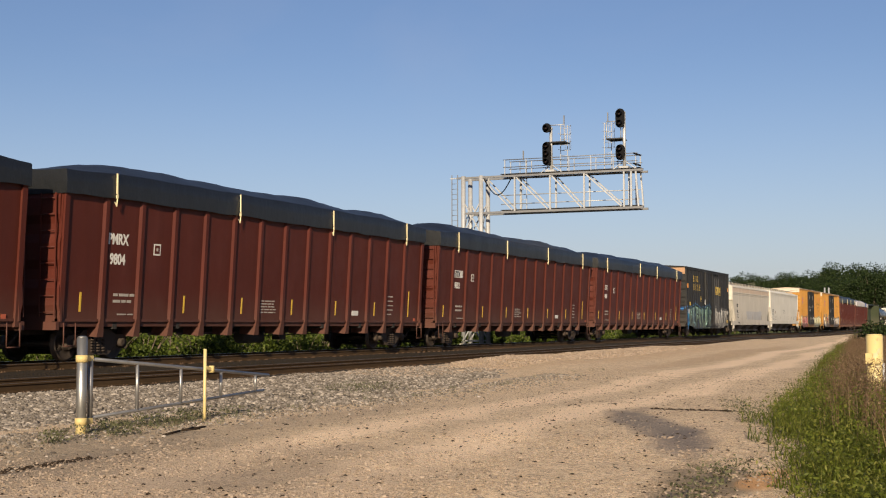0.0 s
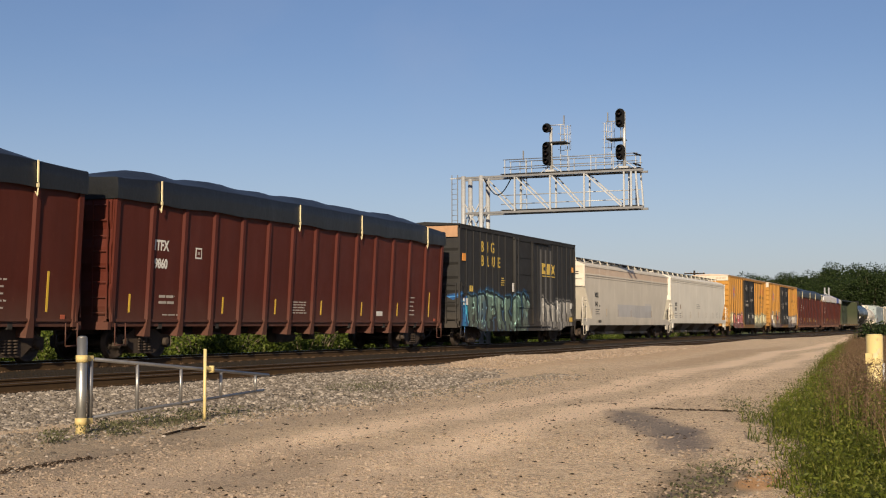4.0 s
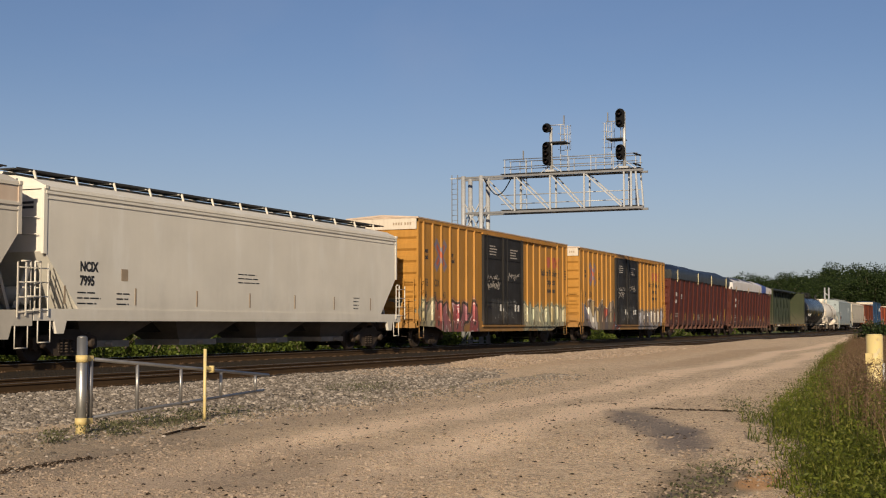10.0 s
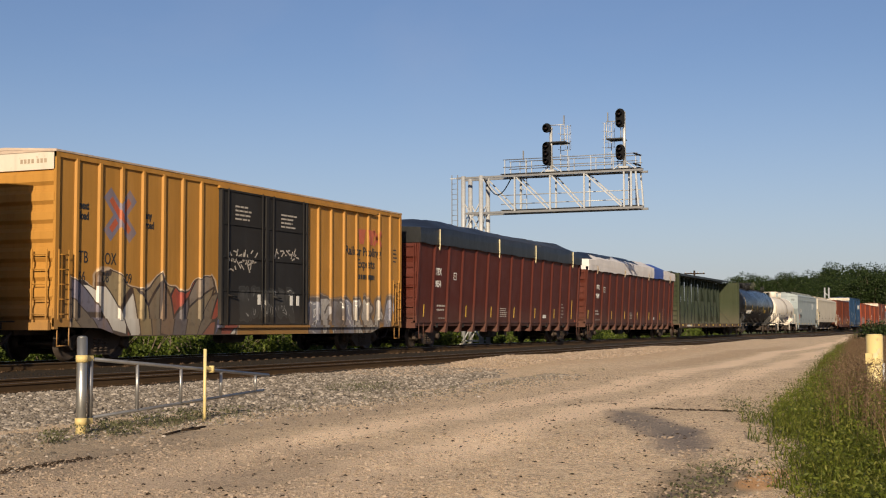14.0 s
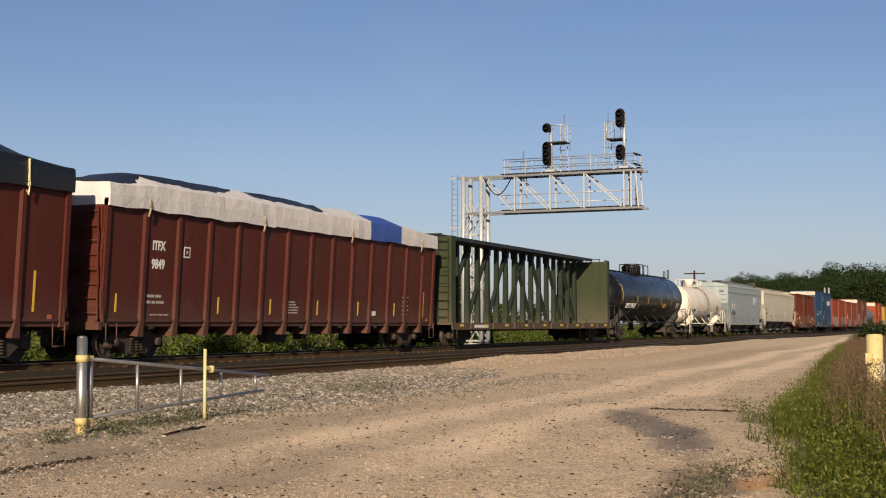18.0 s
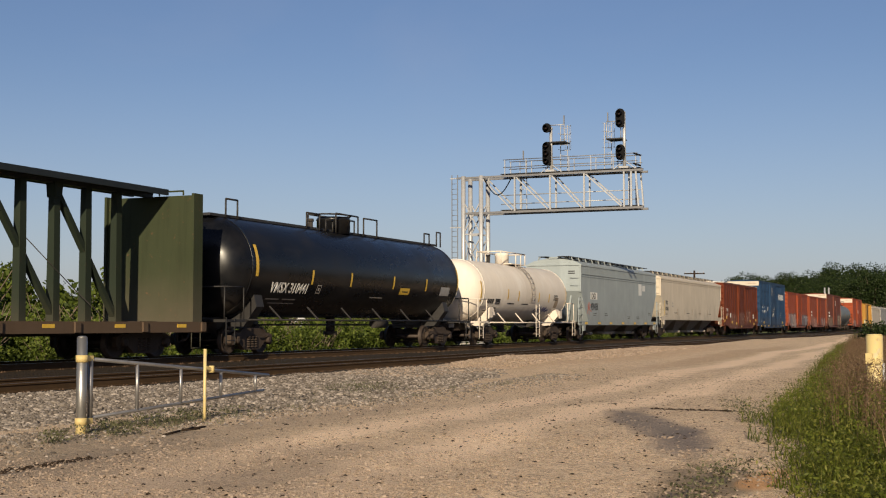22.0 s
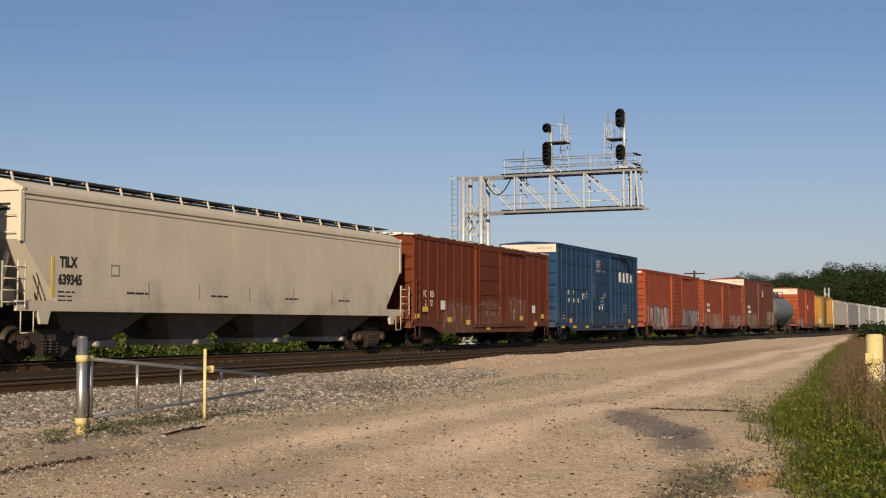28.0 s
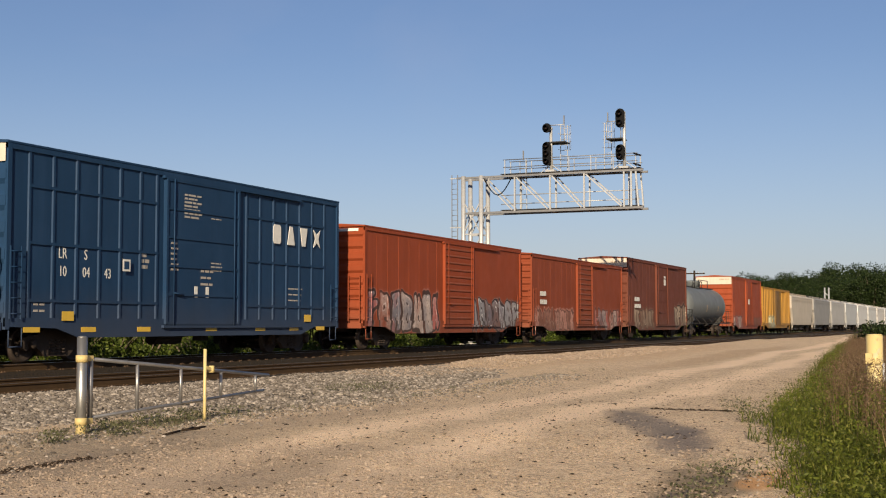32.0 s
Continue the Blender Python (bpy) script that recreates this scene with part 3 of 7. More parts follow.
def truck_template():
    prof = [(-1.16, 0.36), (-1.16, 0.60), (-0.98, 0.66), (-0.72, 0.66), (-0.45, 0.80), (0.45, 0.80), (0.72, 0.66), (0.98, 0.66), (1.16, 0.60), (1.16, 0.36), (1.06, 0.30), (0.90, 0.40), (0.72, 0.38), (0.42, 0.16), (-0.42, 0.16), (-0.72, 0.38), (-0.90, 0.40), (-1.06, 0.30)]
    frame_side = Mesh().prism(prof, "y", -0.07, 0.07)
    spring = Mesh()
    for a in (-0.2, 0.0, 0.2):
        for k in range(5):
            spring.tube((a, 0, 0.24 + k * 0.07), (a, 0, 0.275 + k * 0.07), 0.075, seg=8)
    bearing = Mesh().lathe([(-0.09, 0.05), (-0.09, 0.11), (0.09, 0.115)], "y", (0, 0, 0), 12)
    bolster = Mesh().box(-0.19, 0.19, -1.05, 1.05, 0.42, 0.74)
    wheel_prof = [(-0.07, 0.08), (-0.07, 0.14), (-0.02, 0.16), (-0.02, 0.33), (-0.065, 0.36), (-0.065, 0.415), (0.035, 0.42), (0.05, 0.445), (0.066, 0.445), (0.066, 0.36), (0.02, 0.33), (0.02, 0.16), (0.07, 0.14), (0.07, 0.08)]
    ws = Mesh().tube((0, -0.98, 0), (0, 0.98, 0), 0.075, seg=10)
    for s, y in ((1, -0.75), (-1, 0.75)):
        ws.lathe([(a * s, r) for a, r in (wheel_prof if s > 0 else wheel_prof)], "y", (0, y, 0), 28, False)
    for k in range(3):   # casting marks that turn with the wheel
        ws.box(-0.03, 0.03, -0.795, -0.77, 0.18, 0.30, pose(0, 0, 0, 0, 120 * k))
    rig = Mesh().box(-0.30, 0.30, -0.86, 0.86, 0.17, 0.26)
    for x in (-0.50, 0.50):
        rig.prism([(x - 0.05, 0.30), (x + 0.05, 0.30), (x + 0.05, 0.44), (x - 0.05, 0.44)], "y", -0.66, 0.66)
        rig.beam((x, -0.66, 0.37), (x * 0.75, 0, 0.30), 0.07).beam((x, 0.66, 0.37), (x * 0.75, 0, 0.30), 0.07)
        for y in (-0.74, 0.74):
            rig.box(*sorted((x, x * 0.86)), y - 0.06, y + 0.06, 0.28, 0.56)
    rig.tube((-0.5, 0.16, 0.34), (0.5, 0.16, 0.34), 0.03, seg=6).beam((0.42, 0.1, 0.3), (0.5, 0.1, 0.78), 0.06).beam((-0.42, 0.1, 0.3), (-0.5, 0.1, 0.78), 0.06)
    return dict(rig=rig.data("brake_rigging", M_DARK), side=frame_side.data("side_frame", M_TRUCK), spring=spring.data("spring_group", M_TRUCK), bearing=bearing.data("bearing", M_TRUCK),
                bolster=bolster.data("truck", M_TRUCK), ws=ws.data("wheelset", M_WHEEL))


TRUCK = truck_template()
WHEELSETS = []


def add_trucks(car, half):
    for sx in (-half, half):
        t = part("truck", TRUCK["bolster"], M_TRUCK, car, "grimy cast steel two-axle truck", pose(sx, 0, 0))
        for y in (-1.0, 1.0):
            part("side_frame", TRUCK["side"], M_TRUCK, t, at=pose(0, y, 0))
            tagged(part("spring_group", TRUCK["spring"], M_TRUCK, t, at=pose(0, y * 1.06, 0)), kind="stuff")
            for x in (-0.89, 0.89):
                part("bearing", TRUCK["bearing"], M_TRUCK, t, at=pose(x, y * 1.08, 0.46))
        part("brake_rigging", TRUCK["rig"], M_DARK, t)
        for x in (-0.89, 0.89):
            WHEELSETS.append(part("wheelset", TRUCK["ws"], M_WHEEL, t, at=pose(x, 0, 0.445)))


def coupler_mesh():
    m = Mesh().box(-0.62, 0.0, -0.09, 0.09, 0.80, 0.98)
    m.prism([(0.0, -0.16), (0.30, -0.16), (0.36, -0.05), (0.20, 0.0), (0.36, 0.06), (0.30, 0.17), (0.0, 0.17)], "z", 0.76, 1.02)
    m.tube((0.2, -0.3, 0.95), (0.25, -0.34, 0.35), 0.028, seg=6)
    m.box(-1.5, -0.3, -0.33, 0.33, 0.66, 1.0)
    m.pipe([(-0.3, 0.25, 0.72), (0.0, 0.27, 0.48), (0.3, 0.22, 0.40)], 0.035, 6)
    return m.data("coupler", M_TRUCK)


COUPLER = coupler_mesh()


def add_couplers(car, half):
    part("coupler", COUPLER, M_TRUCK, car, at=pose(half, 0, 0))
    part("coupler", COUPLER, M_TRUCK, car, at=pose(-half, 0, 0, 0, 0, 180))


def ladder(x0, x1, y, z0, z1, rungs, r=0.014, stile=True):
    m = Mesh()
    for k in range(rungs):
        z = z0 + (z1 - z0) * k / max(1, rungs - 1)
        m.tube((x0, y, z), (x1, y, z), r, seg=5)
    if stile:
        for x in (x0, x1):
            m.box(x - 0.018, x + 0.018, y - 0.012, y + 0.012, z0 - 0.12, z1 + 0.12)
    return m


def end_ladder(x, y0, y1, z0, z1, rungs):
    m = Mesh()
    for k in range(rungs):
        z = z0 + (z1 - z0) * k / max(1, rungs - 1)
        m.tube((x, y0, z), (x, y1, z), 0.014, seg=5)
    for y in (y0, y1):
        m.box(x - 0.012, x + 0.012, y - 0.018, y + 0.018, z0 - 0.12, z1 + 0.12)
    return m


def stirrup(x, y, z, w=0.42, drop=0.45):
    return Mesh().pipe([(x - w / 2, y, z), (x - w / 2, y, z - drop), (x + w / 2, y, z - drop), (x + w / 2, y, z)], 0.016, 5)


def new_car(kind, label, u0, u1, category):
    """A car that spans u0 to u1 along the train, as an Empty on the rail top."""
    car = thing(kind, label, category, "cars of the freight train", at=pose((u0 + u1) / 2, Y_FAR, RAIL))
    CARS.append((car, (u0 + u1) / 2))
    return car, (u1 - u0) / 2

M_WHITE = plain("stencil_white", (0.62, 0.60, 0.56), 0.6, 0, 9, 0.15, bump=0.0)
M_FAINT = plain("worn_small_stencil", (0.36, 0.32, 0.28), 0.6, 0, 9, 0.25, bump=0.0)
M_BLACK = plain("stencil_black", (0.02, 0.02, 0.022), 0.6, 0, 9, 0.2, bump=0.0)
M_INK_Y = plain("stencil_yellow", (0.58, 0.40, 0.07), 0.6, 0, 9, 0.2, bump=0.0)
M_REFLECT = plain("yellow_reflector", (0.60, 0.38, 0.04), 0.4, 0, 9, 0.15, bump=0.0)
M_STRIPE = plain("rubbed_brown_stripe", (0.30, 0.23, 0.16), 0.7, 0, 5, 0.3)
M_REDINK = plain("rust_red_lettering", (0.42, 0.10, 0.05), 0.6, 0, 9, 0.25, bump=0.0)


def bars(parent, x, z, w, rows, mat, y=-1.56, pitch=0.09, h=0.045, name="stencil_text", seed=1):
    """Lines of writing too small to read, as plain bars."""
    r = random.Random(seed * 97 + int(x * 10))
    mat = M_FAINT if mat is M_WHITE and h < 0.1 else mat
    m = Mesh()
    for k in range(rows):
        a, end = x, x + w * r.uniform(0.7, 1.0)
        while a < end:
            b = min(end, a + r.uniform(0.12, 0.4))
            m.box(a, b, y - 0.003, y + 0.002, z - k * pitch, z - k * pitch + h)
            a = b + 0.05
    return tagged(part(name, m, mat, parent), kind="stuff")


def reflector(parent, x, z, w, h, y=-1.565, mat=None):
    return part("reflector", Mesh().box(x - w / 2, x + w / 2, y - 0.006, y, z, z + h), mat or M_REFLECT, parent)


def hat(w, d, z0, z1, foot=0.0):
    """An upright hat-section post that stands out by d; foot: how far it flares inwards below."""
    return Mesh().prism([(-w / 2, 0), (-w * 0.3, -d), (w * 0.3, -d), (w / 2, 0)], "z", z0, z1)


def underframe(car, h, z=1.0, drop=0.35):
    m = Mesh().box(-h + 0.5, h - 0.5, -0.28, 0.28, z - drop, z)
    for x in np.linspace(-h + 2.2, h - 2.2, 7):
        m.box(x - 0.08, x + 0.08, -1.35, 1.35, z - drop * 0.6, z)
    part("underframe", m, M_DARK, car)
    g = Mesh().tube((-1.2, -0.6, z - 0.45), (0.0, -0.6, z - 0.45), 0.19, seg=12)
    g.pipe([(0.0, -0.6, z - 0.45), (0.8, -0.5, z - 0.4), (3.0, -0.35, z - 0.38), (h - 1.2, -0.3, z - 0.3)], 0.022)
    g.box(1.0, 1.35, -0.75, -0.45, z - 0.55, z - 0.1)
    part("brake_gear", g, M_DARK, car)


def brake_wheel(car, x, y, z, mat, out):
    m = Mesh()
    seg, r = 18, 0.27
    ring = [(x, y + r * math.cos(2 * math.pi * k / seg), z + r * math.sin(2 * math.pi * k / seg)) for k in range(seg + 1)]
    m.pipe(ring, 0.016, 5)
    for k in range(5):
        a = 2 * math.pi * k / 5
        m.tube((x, y, z), (x, y + r * math.cos(a), z + r * math.sin(a)), 0.012, seg=5)
    m.tube((x - out * 0.15, y, z), (x, y, z), 0.03, seg=6)
    part("brake_wheel", m, mat, car)


def ribbed_end(x, out, z0, z1, ribs, w=1.5, depth=0.07):
    """An end wall with horizontal ribs; out: +1 or -1, the way it faces."""
    prof = [(0.0, z0)]
    step = (z1 - z0) / ribs
    for k in range(ribs):
        a = z0 + k * step
        prof += [(0.0, a + 0.16 * step), (depth, a + 0.36 * step), (depth, a + 0.74 * step), (0.0, a + 0.94 * step)]
    prof += [(0.0, z1), (-0.06, z1), (-0.06, z0)]
    return Mesh().prism([(x + out * d, z) for d, z in prof], "y", -w, w)


def boxcar(u0, u1, label, top, paint, posts, door, sill=0.62, post_w=0.15, end_ribs=7, white_end=0.0, door_paint=None, roof_paint=None,
           door_style="ribs", bands=(), end_paint=None, post_d=0.06, roof_rise=0.11, category="boxcar", split_door=None, truck_in=2.3):
    car, h = new_car("boxcar", label, u0, u1, category)
    W = 1.50
    end_paint, door_paint, roof_paint = end_paint or paint, door_paint or paint, roof_paint or paint
    body = Mesh().box(-h + 0.122, h - 0.122, -W, W, 0.98, top - 0.03)
    part("body", body, paint, car)
    post = hat(post_w, post_d, 1.02, top - 0.10).data("side_post", paint)
    for x in posts:
        near = hat(post_w, post_d, 1.02, top - 0.10)
        near.v = [(a + x, b - W, c) for a, b, c in near.v]
        part("side_post", near, paint, car)
        part("side_post", post, paint, car, at=pose(-x, W, 0, 0, 0, 180))
    for s in (-1, 1):
        part("corner_post", Mesh().box(s * h - (0.13 if s > 0 else 0), s * h + (0 if s > 0 else 0.13), -W - 0.05, -W + 0.03, 0.80, top), paint, car)
    fish = [(-h, 1.06), (h, 1.06), (h, 0.86), (h - 1.7, 0.82), (h - 2.5, sill), (-h + 2.5, sill), (-h + 1.7, 0.82), (-h, 0.86)]
    for s in (-1, 1):
        y0 = -W - 0.045 if s < 0 else W - 0.01
        part("side_sill", Mesh().prism(fish, "y", y0, y0 + 0.055), paint, car)
        part("side_plate", Mesh().box(-h, h, y0, y0 + 0.055, top - 0.13, top), paint, car)
    for k, b in enumerate(bands):
        part("side_band", Mesh().box(b[0], b[1], -W - post_d - 0.004, -W, b[2] - 0.035, b[2] + 0.035), paint, car)
    roof = Mesh().prism([(-W - 0.06, top), (W + 0.06, top), (W + 0.06, top + 0.045), (0, top + roof_rise), (-W - 0.06, top + 0.045)], "x", -h - 0.02, h + 0.02)
    part("roof", roof, roof_paint, car)
    seam = Mesh().prism([(-W - 0.05, top - 0.01), (-W - 0.05, top + 0.05), (0, top + roof_rise + 0.04), (W + 0.05, top + 0.05), (W + 0.05, top - 0.01), (0, top + roof_rise - 0.03)], "x", -0.035, 0.035).data("roof_seam", roof_paint)
    n = int(2 * h / 1.22)
    for k in range(n + 1):
        part("roof_seam", seam, roof_paint, car, at=pose(-h + 2 * h * k / n, 0, 0))
    for s in (-1, 1):
        e = part("end_wall", ribbed_end(s * (h - 0.06), s, 0.95, top - white_end, end_ribs, W), end_paint, car)
        if white_end:
            part("end_panel", Mesh().prism([(-W, top - white_end), (W, top - white_end), (W, top), (0, top + roof_rise - 0.02), (-W, top)], "x", s * (h - 0.06), s * (h + 0.0)), M_WHITE_END, car, "white painted band across the top of the end")
            marks = Mesh()
            for k in range(7):
                marks.box(*sorted((s * (h + 0.002), s * (h + 0.006))), -1.25 + 0.11 * k + (0.05 if k > 2 else 0), -1.18 + 0.11 * k + (0.05 if k > 2 else 0), top - 0.26, top - 0.16)
            part("end_stencil", marks, M_STRIPE, car)
        part("end_ladder", end_ladder(s * (h + 0.14), -1.42, -0.98, 1.15, 2.55, 5), end_paint, car)
        part("end_sill", Mesh().box(min(s * h, s * (h + 0.10)), max(s * h, s * (h + 0.10)), -1.45, 1.45, 0.78, 0.96), paint, car)
        part("stirrup", stirrup(s * (h - 0.35), -W - 0.02, 0.86), paint, car)
    brake_wheel(car, -h - 0.16, 0.5, 2.2, end_paint, -1)
    part("side_ladder", ladder(-h + 0.08, -h + 0.44, -W - 0.10, 1.15, 2.55, 5), paint, car)
    part("side_ladder", ladder(h - 0.62, h - 0.18, -W - 0.10, 1.15, 2.1, 4), paint, car)
    if door:
        a, b = door
        zt, zb = top - 0.20, 0.92
        d = part("sliding_door", Mesh().box(a, b, -W - 0.075, -W + 0.0, zb, zt), door_paint, car, "closed sliding door")
        leaves = [(a, b)] if not split_door else [(a, split_door), (split_door, b)]
        for la, lb in leaves:
            if door_style == "ribs":
                for z in np.linspace(zb + 0.25, zt - 0.2, 11):
                    part("door_rib", Mesh().prism([(z - 0.05, 0), (z - 0.02, -0.03), (z + 0.02, -0.03), (z + 0.05, 0)], "x", la + 0.08, lb - 0.08), door_paint, d).matrix_basis = Matrix(((1, 0, 0, 0), (0, 0, 1, -W - 0.075), (0, 1, 0, 0), (0, 0, 0, 1)))
            else:
                nn = 5 if door_style == "panels" else 4
                for z in np.linspace(zb + 0.02, zt - 0.02, nn + 1):
                    part("door_rib", Mesh().box(la + 0.02, lb - 0.02, -W - 0.105, -W - 0.075, z - 0.03, z + 0.03), door_paint, d)
            for x in (la + 0.04, lb - 0.04):
                part("door_stile", Mesh().box(x - 0.04, x + 0.04, -W - 0.115, -W - 0.075, zb, zt), door_paint, d)
            for x in (la + 0.32, lb - 0.32):
                part("lock_rod", Mesh().tube((x, -W - 0.13, zb - 0.02), (x, -W - 0.13, zt + 0.02), 0.018, seg=6), door_paint, d)
            part("door_handle", Mesh().pipe([(la + 0.32, -W - 0.14, 1.75), (la + 0.75, -W - 0.15, 1.70)], 0.022), door_paint, d)
        ext = min(h - 0.2, b + (b - a))
        part("door_track", Mesh().box(a - 0.1, ext, -W - 0.11, -W - 0.02, zt + 0.0, zt + 0.07), paint, car)
        part("door_track", Mesh().box(a - 0.1, ext, -W - 0.12, -W - 0.02, zb - 0.10, zb - 0.03), paint, car)
    underframe(car, h)
    add_trucks(car, h - truck_in)
    add_couplers(car, h + 0.25)
    return car, h


M_WHITE_END = weathered("peeling_white_end_paint", (0.52, 0.45, 0.37), 0.6, 0.0, 0.5, 0.75)

# ---- tarped wood-chip gondolas ----
P_GON = weathered("oxide_red_gondola", (0.073, 0.0142, 0.0078), 0.58, 0.6, 0.6, 0.25, spec=0.24)
P_GON2 = weathered("worn_oxide_red_gondola", (0.072, 0.0150, 0.0082), 0.58, 0.65, 0.65, 0.3, spec=0.22)


def tarp_material(name, color, rough, crumple=0.5, spec=0.4):
    n = Nodes(name)
    fold = n.noise(1.6, 5, 0.6, (1.0, 1.0, 0.6))
    crease = n.noise(5.0, 4, 0.65, (0.7, 1.6, 1.6))
    # fold shading goes into the colour as well as the bump
    col = n.mix(fold, shade(color, 0.8), shade(color, 1.18))
    n.bump(n.math("ADD", fold, n.math("MULTIPLY", crease, 0.3)), crumple, 0.09)
    return n.done(col, rough, 0, spec)


M_TARP = tarp_material("black_tarpaulin", (0.0062, 0.0066, 0.0072), 0.46, 0.3, 0.55)
M_TARP_W = tarp_material("white_tarpaulin", (0.55, 0.515, 0.505), 0.6, 0.55)
M_TARP_B = tarp_material("blue_tarpaulin", (0.03, 0.07, 0.30), 0.5, 0.4)
M_STRAP = plain("yellowed_strap", (0.70, 0.60, 0.36), 0.6, 0, 8, 0.3)


def tarp(x0, x1, h, rim, drop, height, seed, ends=True, crisp=0, wide=1.65):
    """A cover draped over the load: sides hang by drop below the edge line, the top is uneven."""
    rings = []
    steps = max(4, int((x1 - x0) / 0.34))
    for i in range(steps + 1):
        x = x0 + (x1 - x0) * i / steps
        e = smooth01(0, 2.4, x + h) * smooth01(0, 2.4, h - x)
        k = height * (0.55 + 0.45 * e) + 0.10 * noise.noise((x * 0.45, seed, 1.0)) + 0.05 * noise.noise((x * 1.4, seed, 5.0))
        lo = rim - drop + 0.05 * noise.noise((x * 1.1, seed, 9.0))
        w = wide + 0.02 * noise.noise((x * 1.7, seed, 3.0))
        sh = rim + 0.33 * height / 0.55 * (0.8 + 0.2 * e) + 0.03 * noise.noise((x * 0.8, seed, 11))
        ring = [(x, -w, lo), (x, -w - 0.015, (lo + sh) / 2), (x, -w, sh - 0.03), (x, -w + 0.04, sh), (x, -0.9, rim + k * 0.96), (x, -0.3, rim + k + 0.05), (x, 0.3, rim + k + 0.04), (x, 0.9, rim + k * 0.9), (x, w - 0.14, sh), (x, w, lo)]
        rings.append(ring)
    m = Mesh().loft([r[:4] for r in rings], False, False, crisp == 0).loft([r[3:9] for r in rings], False, False, crisp == 0).loft([r[8:] for r in rings], False, False)
    if ends:
        for i, ring in ((0, rings[0]), (-1, rings[-1])):
            b = len(m.v)
            m.v += ring
            m.face(list(range(b, b + len(ring))) if i else list(range(b + len(ring) - 1, b - 1, -1)))
    return m


def gondola(u0, u1, label, marks, tarps, rim, posts, seed, paint, straps=(-8.55, -2.86, 2.85, 8.6), patch=""):
    car, h = new_car("gondola_car", label, u0, u1, "gondola")
    W = 1.46
    part("side_wall", Mesh().box(-h, h, -W, -W + 0.06, 0.98, rim), paint, car)
    part("side_wall", Mesh().box(-h, h, W - 0.06, W, 0.98, rim), paint, car)
    part("floor_sheet", Mesh().box(-h, h, -W + 0.06, W - 0.06, 0.98, 1.05), paint, car)
    for s in (-1, 1):
        part("end_wall", ribbed_end(s * (h - 0.02), s, 0.98, rim, 3, W, 0.06), paint, car)
        part("end_ladder", end_ladder(s * (h + 0.12), -1.40, -0.95, 1.2, rim - 0.3, 8), paint, car)
        part("end_sill", Mesh().box(min(s * h, s * (h + 0.12)), max(s * h, s * (h + 0.12)), -1.45, 1.45, 0.78, 0.98), paint, car)
        part("stirrup", stirrup(s * (h - 0.3), -W - 0.05, 0.95, 0.42, 0.55), paint, car)
        part("corner_post", Mesh().box(s * h - (0.16 if s > 0 else 0.0), s * h + (0.0 if s > 0 else 0.16), -W - 0.06, -W + 0.01, 0.85, rim), paint, car)
    for y in (-W - 0.07, W - 0.05):
        part("top_rail", Mesh().box(-h, h, y, y + 0.12, rim - 0.10, rim + 0.03), paint, car)
    stake = Mesh().prism([(-0.125, 0), (-0.065, -0.06), (0.065, -0.06), (0.125, 0)], "z", 1.0, rim - 0.04)
    stake.v += [(-0.075, -0.064, 1.05), (0.075, -0.064, 1.05), (0.13, -0.03, 0.60), (-0.13, -0.03, 0.60), (-0.10, 0.5, 0.64), (0.10, 0.5, 0.64), (-0.10, 0.5, 1.05), (0.10, 0.5, 1.05)]
    b = len(stake.v) - 8
    for q in ((0, 3, 2, 1), (3, 4, 5, 2), (0, 6, 4, 3), (1, 2, 5, 7), (4, 6, 7, 5), (0, 1, 7, 6)):
        stake.face([b + i for i in q])
    stake = stake.data("side_stake", paint)
    for x in posts:
        part("side_stake", stake, paint, car, at=pose(x, -W, 0))
        part("side_stake", stake, paint, car, at=pose(-x, W, 0, 0, 0, 180))
    part("side_sill", Mesh().box(-h, h, -W + 0.02, -W + 0.14, 0.86, 0.995), paint, car)
    part("load", Mesh().box(-h + 0.1, h - 0.1, -W + 0.26, W - 0.26, 1.05, rim - 0.15), M_DARK, car)
    for x0, x1, mat, name, drop, height in tarps:
        part("tarpaulin", tarp(x0, x1, h, rim, drop, height, seed + x0, True, 0 if mat is M_TARP else 1), mat, car, name)
    if tarps[0][2] is not M_TARP:
        part("under_tarpaulin", tarp(-h + 0.3, 1.5, h, rim, 0.05, 0.93, seed, True, 0, 1.5), M_TARP, car, "black tarpaulin under the white one")
    for x in straps:
        if tarps[0][2] is M_TARP:
            part("tie_down_strap", Mesh().box(x - 0.018, x + 0.018, -1.70, -1.67, rim - 0.05, rim + 0.46).beam((x + 0.01, -1.66, rim - 0.34), (x + 0.03, -1.68, rim - 0.05), 0.026).beam((x - 0.06, -1.66, rim - 0.26), (x + 0.02, -1.66, rim - 0.36), 0.02).box(x - 0.035, x + 0.035, -1.70, -1.67, rim - 0.16, rim - 0.08), M_STRAP, car, "yellowed tie-down strap")
        else:
            part("tie_down_cord", Mesh().pipe([(x, -1.67, rim + 0.12), (x + 0.05, -1.68, rim - 0.1), (x - 0.03, -1.66, rim - 0.34)], 0.03, 5), M_STRIPE, car, "frayed brown tie-down cord")
    if marks:
        for text, x, z, size in marks:
            lettering(text, size, M_WHITE, x, z, -W - 0.002, car, squeeze=0.82, bold=0.012)
    if patch:
        part("number_patch", Mesh().box(-8.58, -7.70, -W - 0.010, -W, 2.83, 3.12), M_WHITE, car, "white number patch")
        lettering(patch, 0.22, M_BLACK, -8.50, 2.87, -W - 0.011, car, squeeze=0.82, bold=0.012)
    part("stencil_box", Mesh().box(-6.73, -6.43, -W - 0.004, -W, 2.72, 3.02), M_WHITE, car)
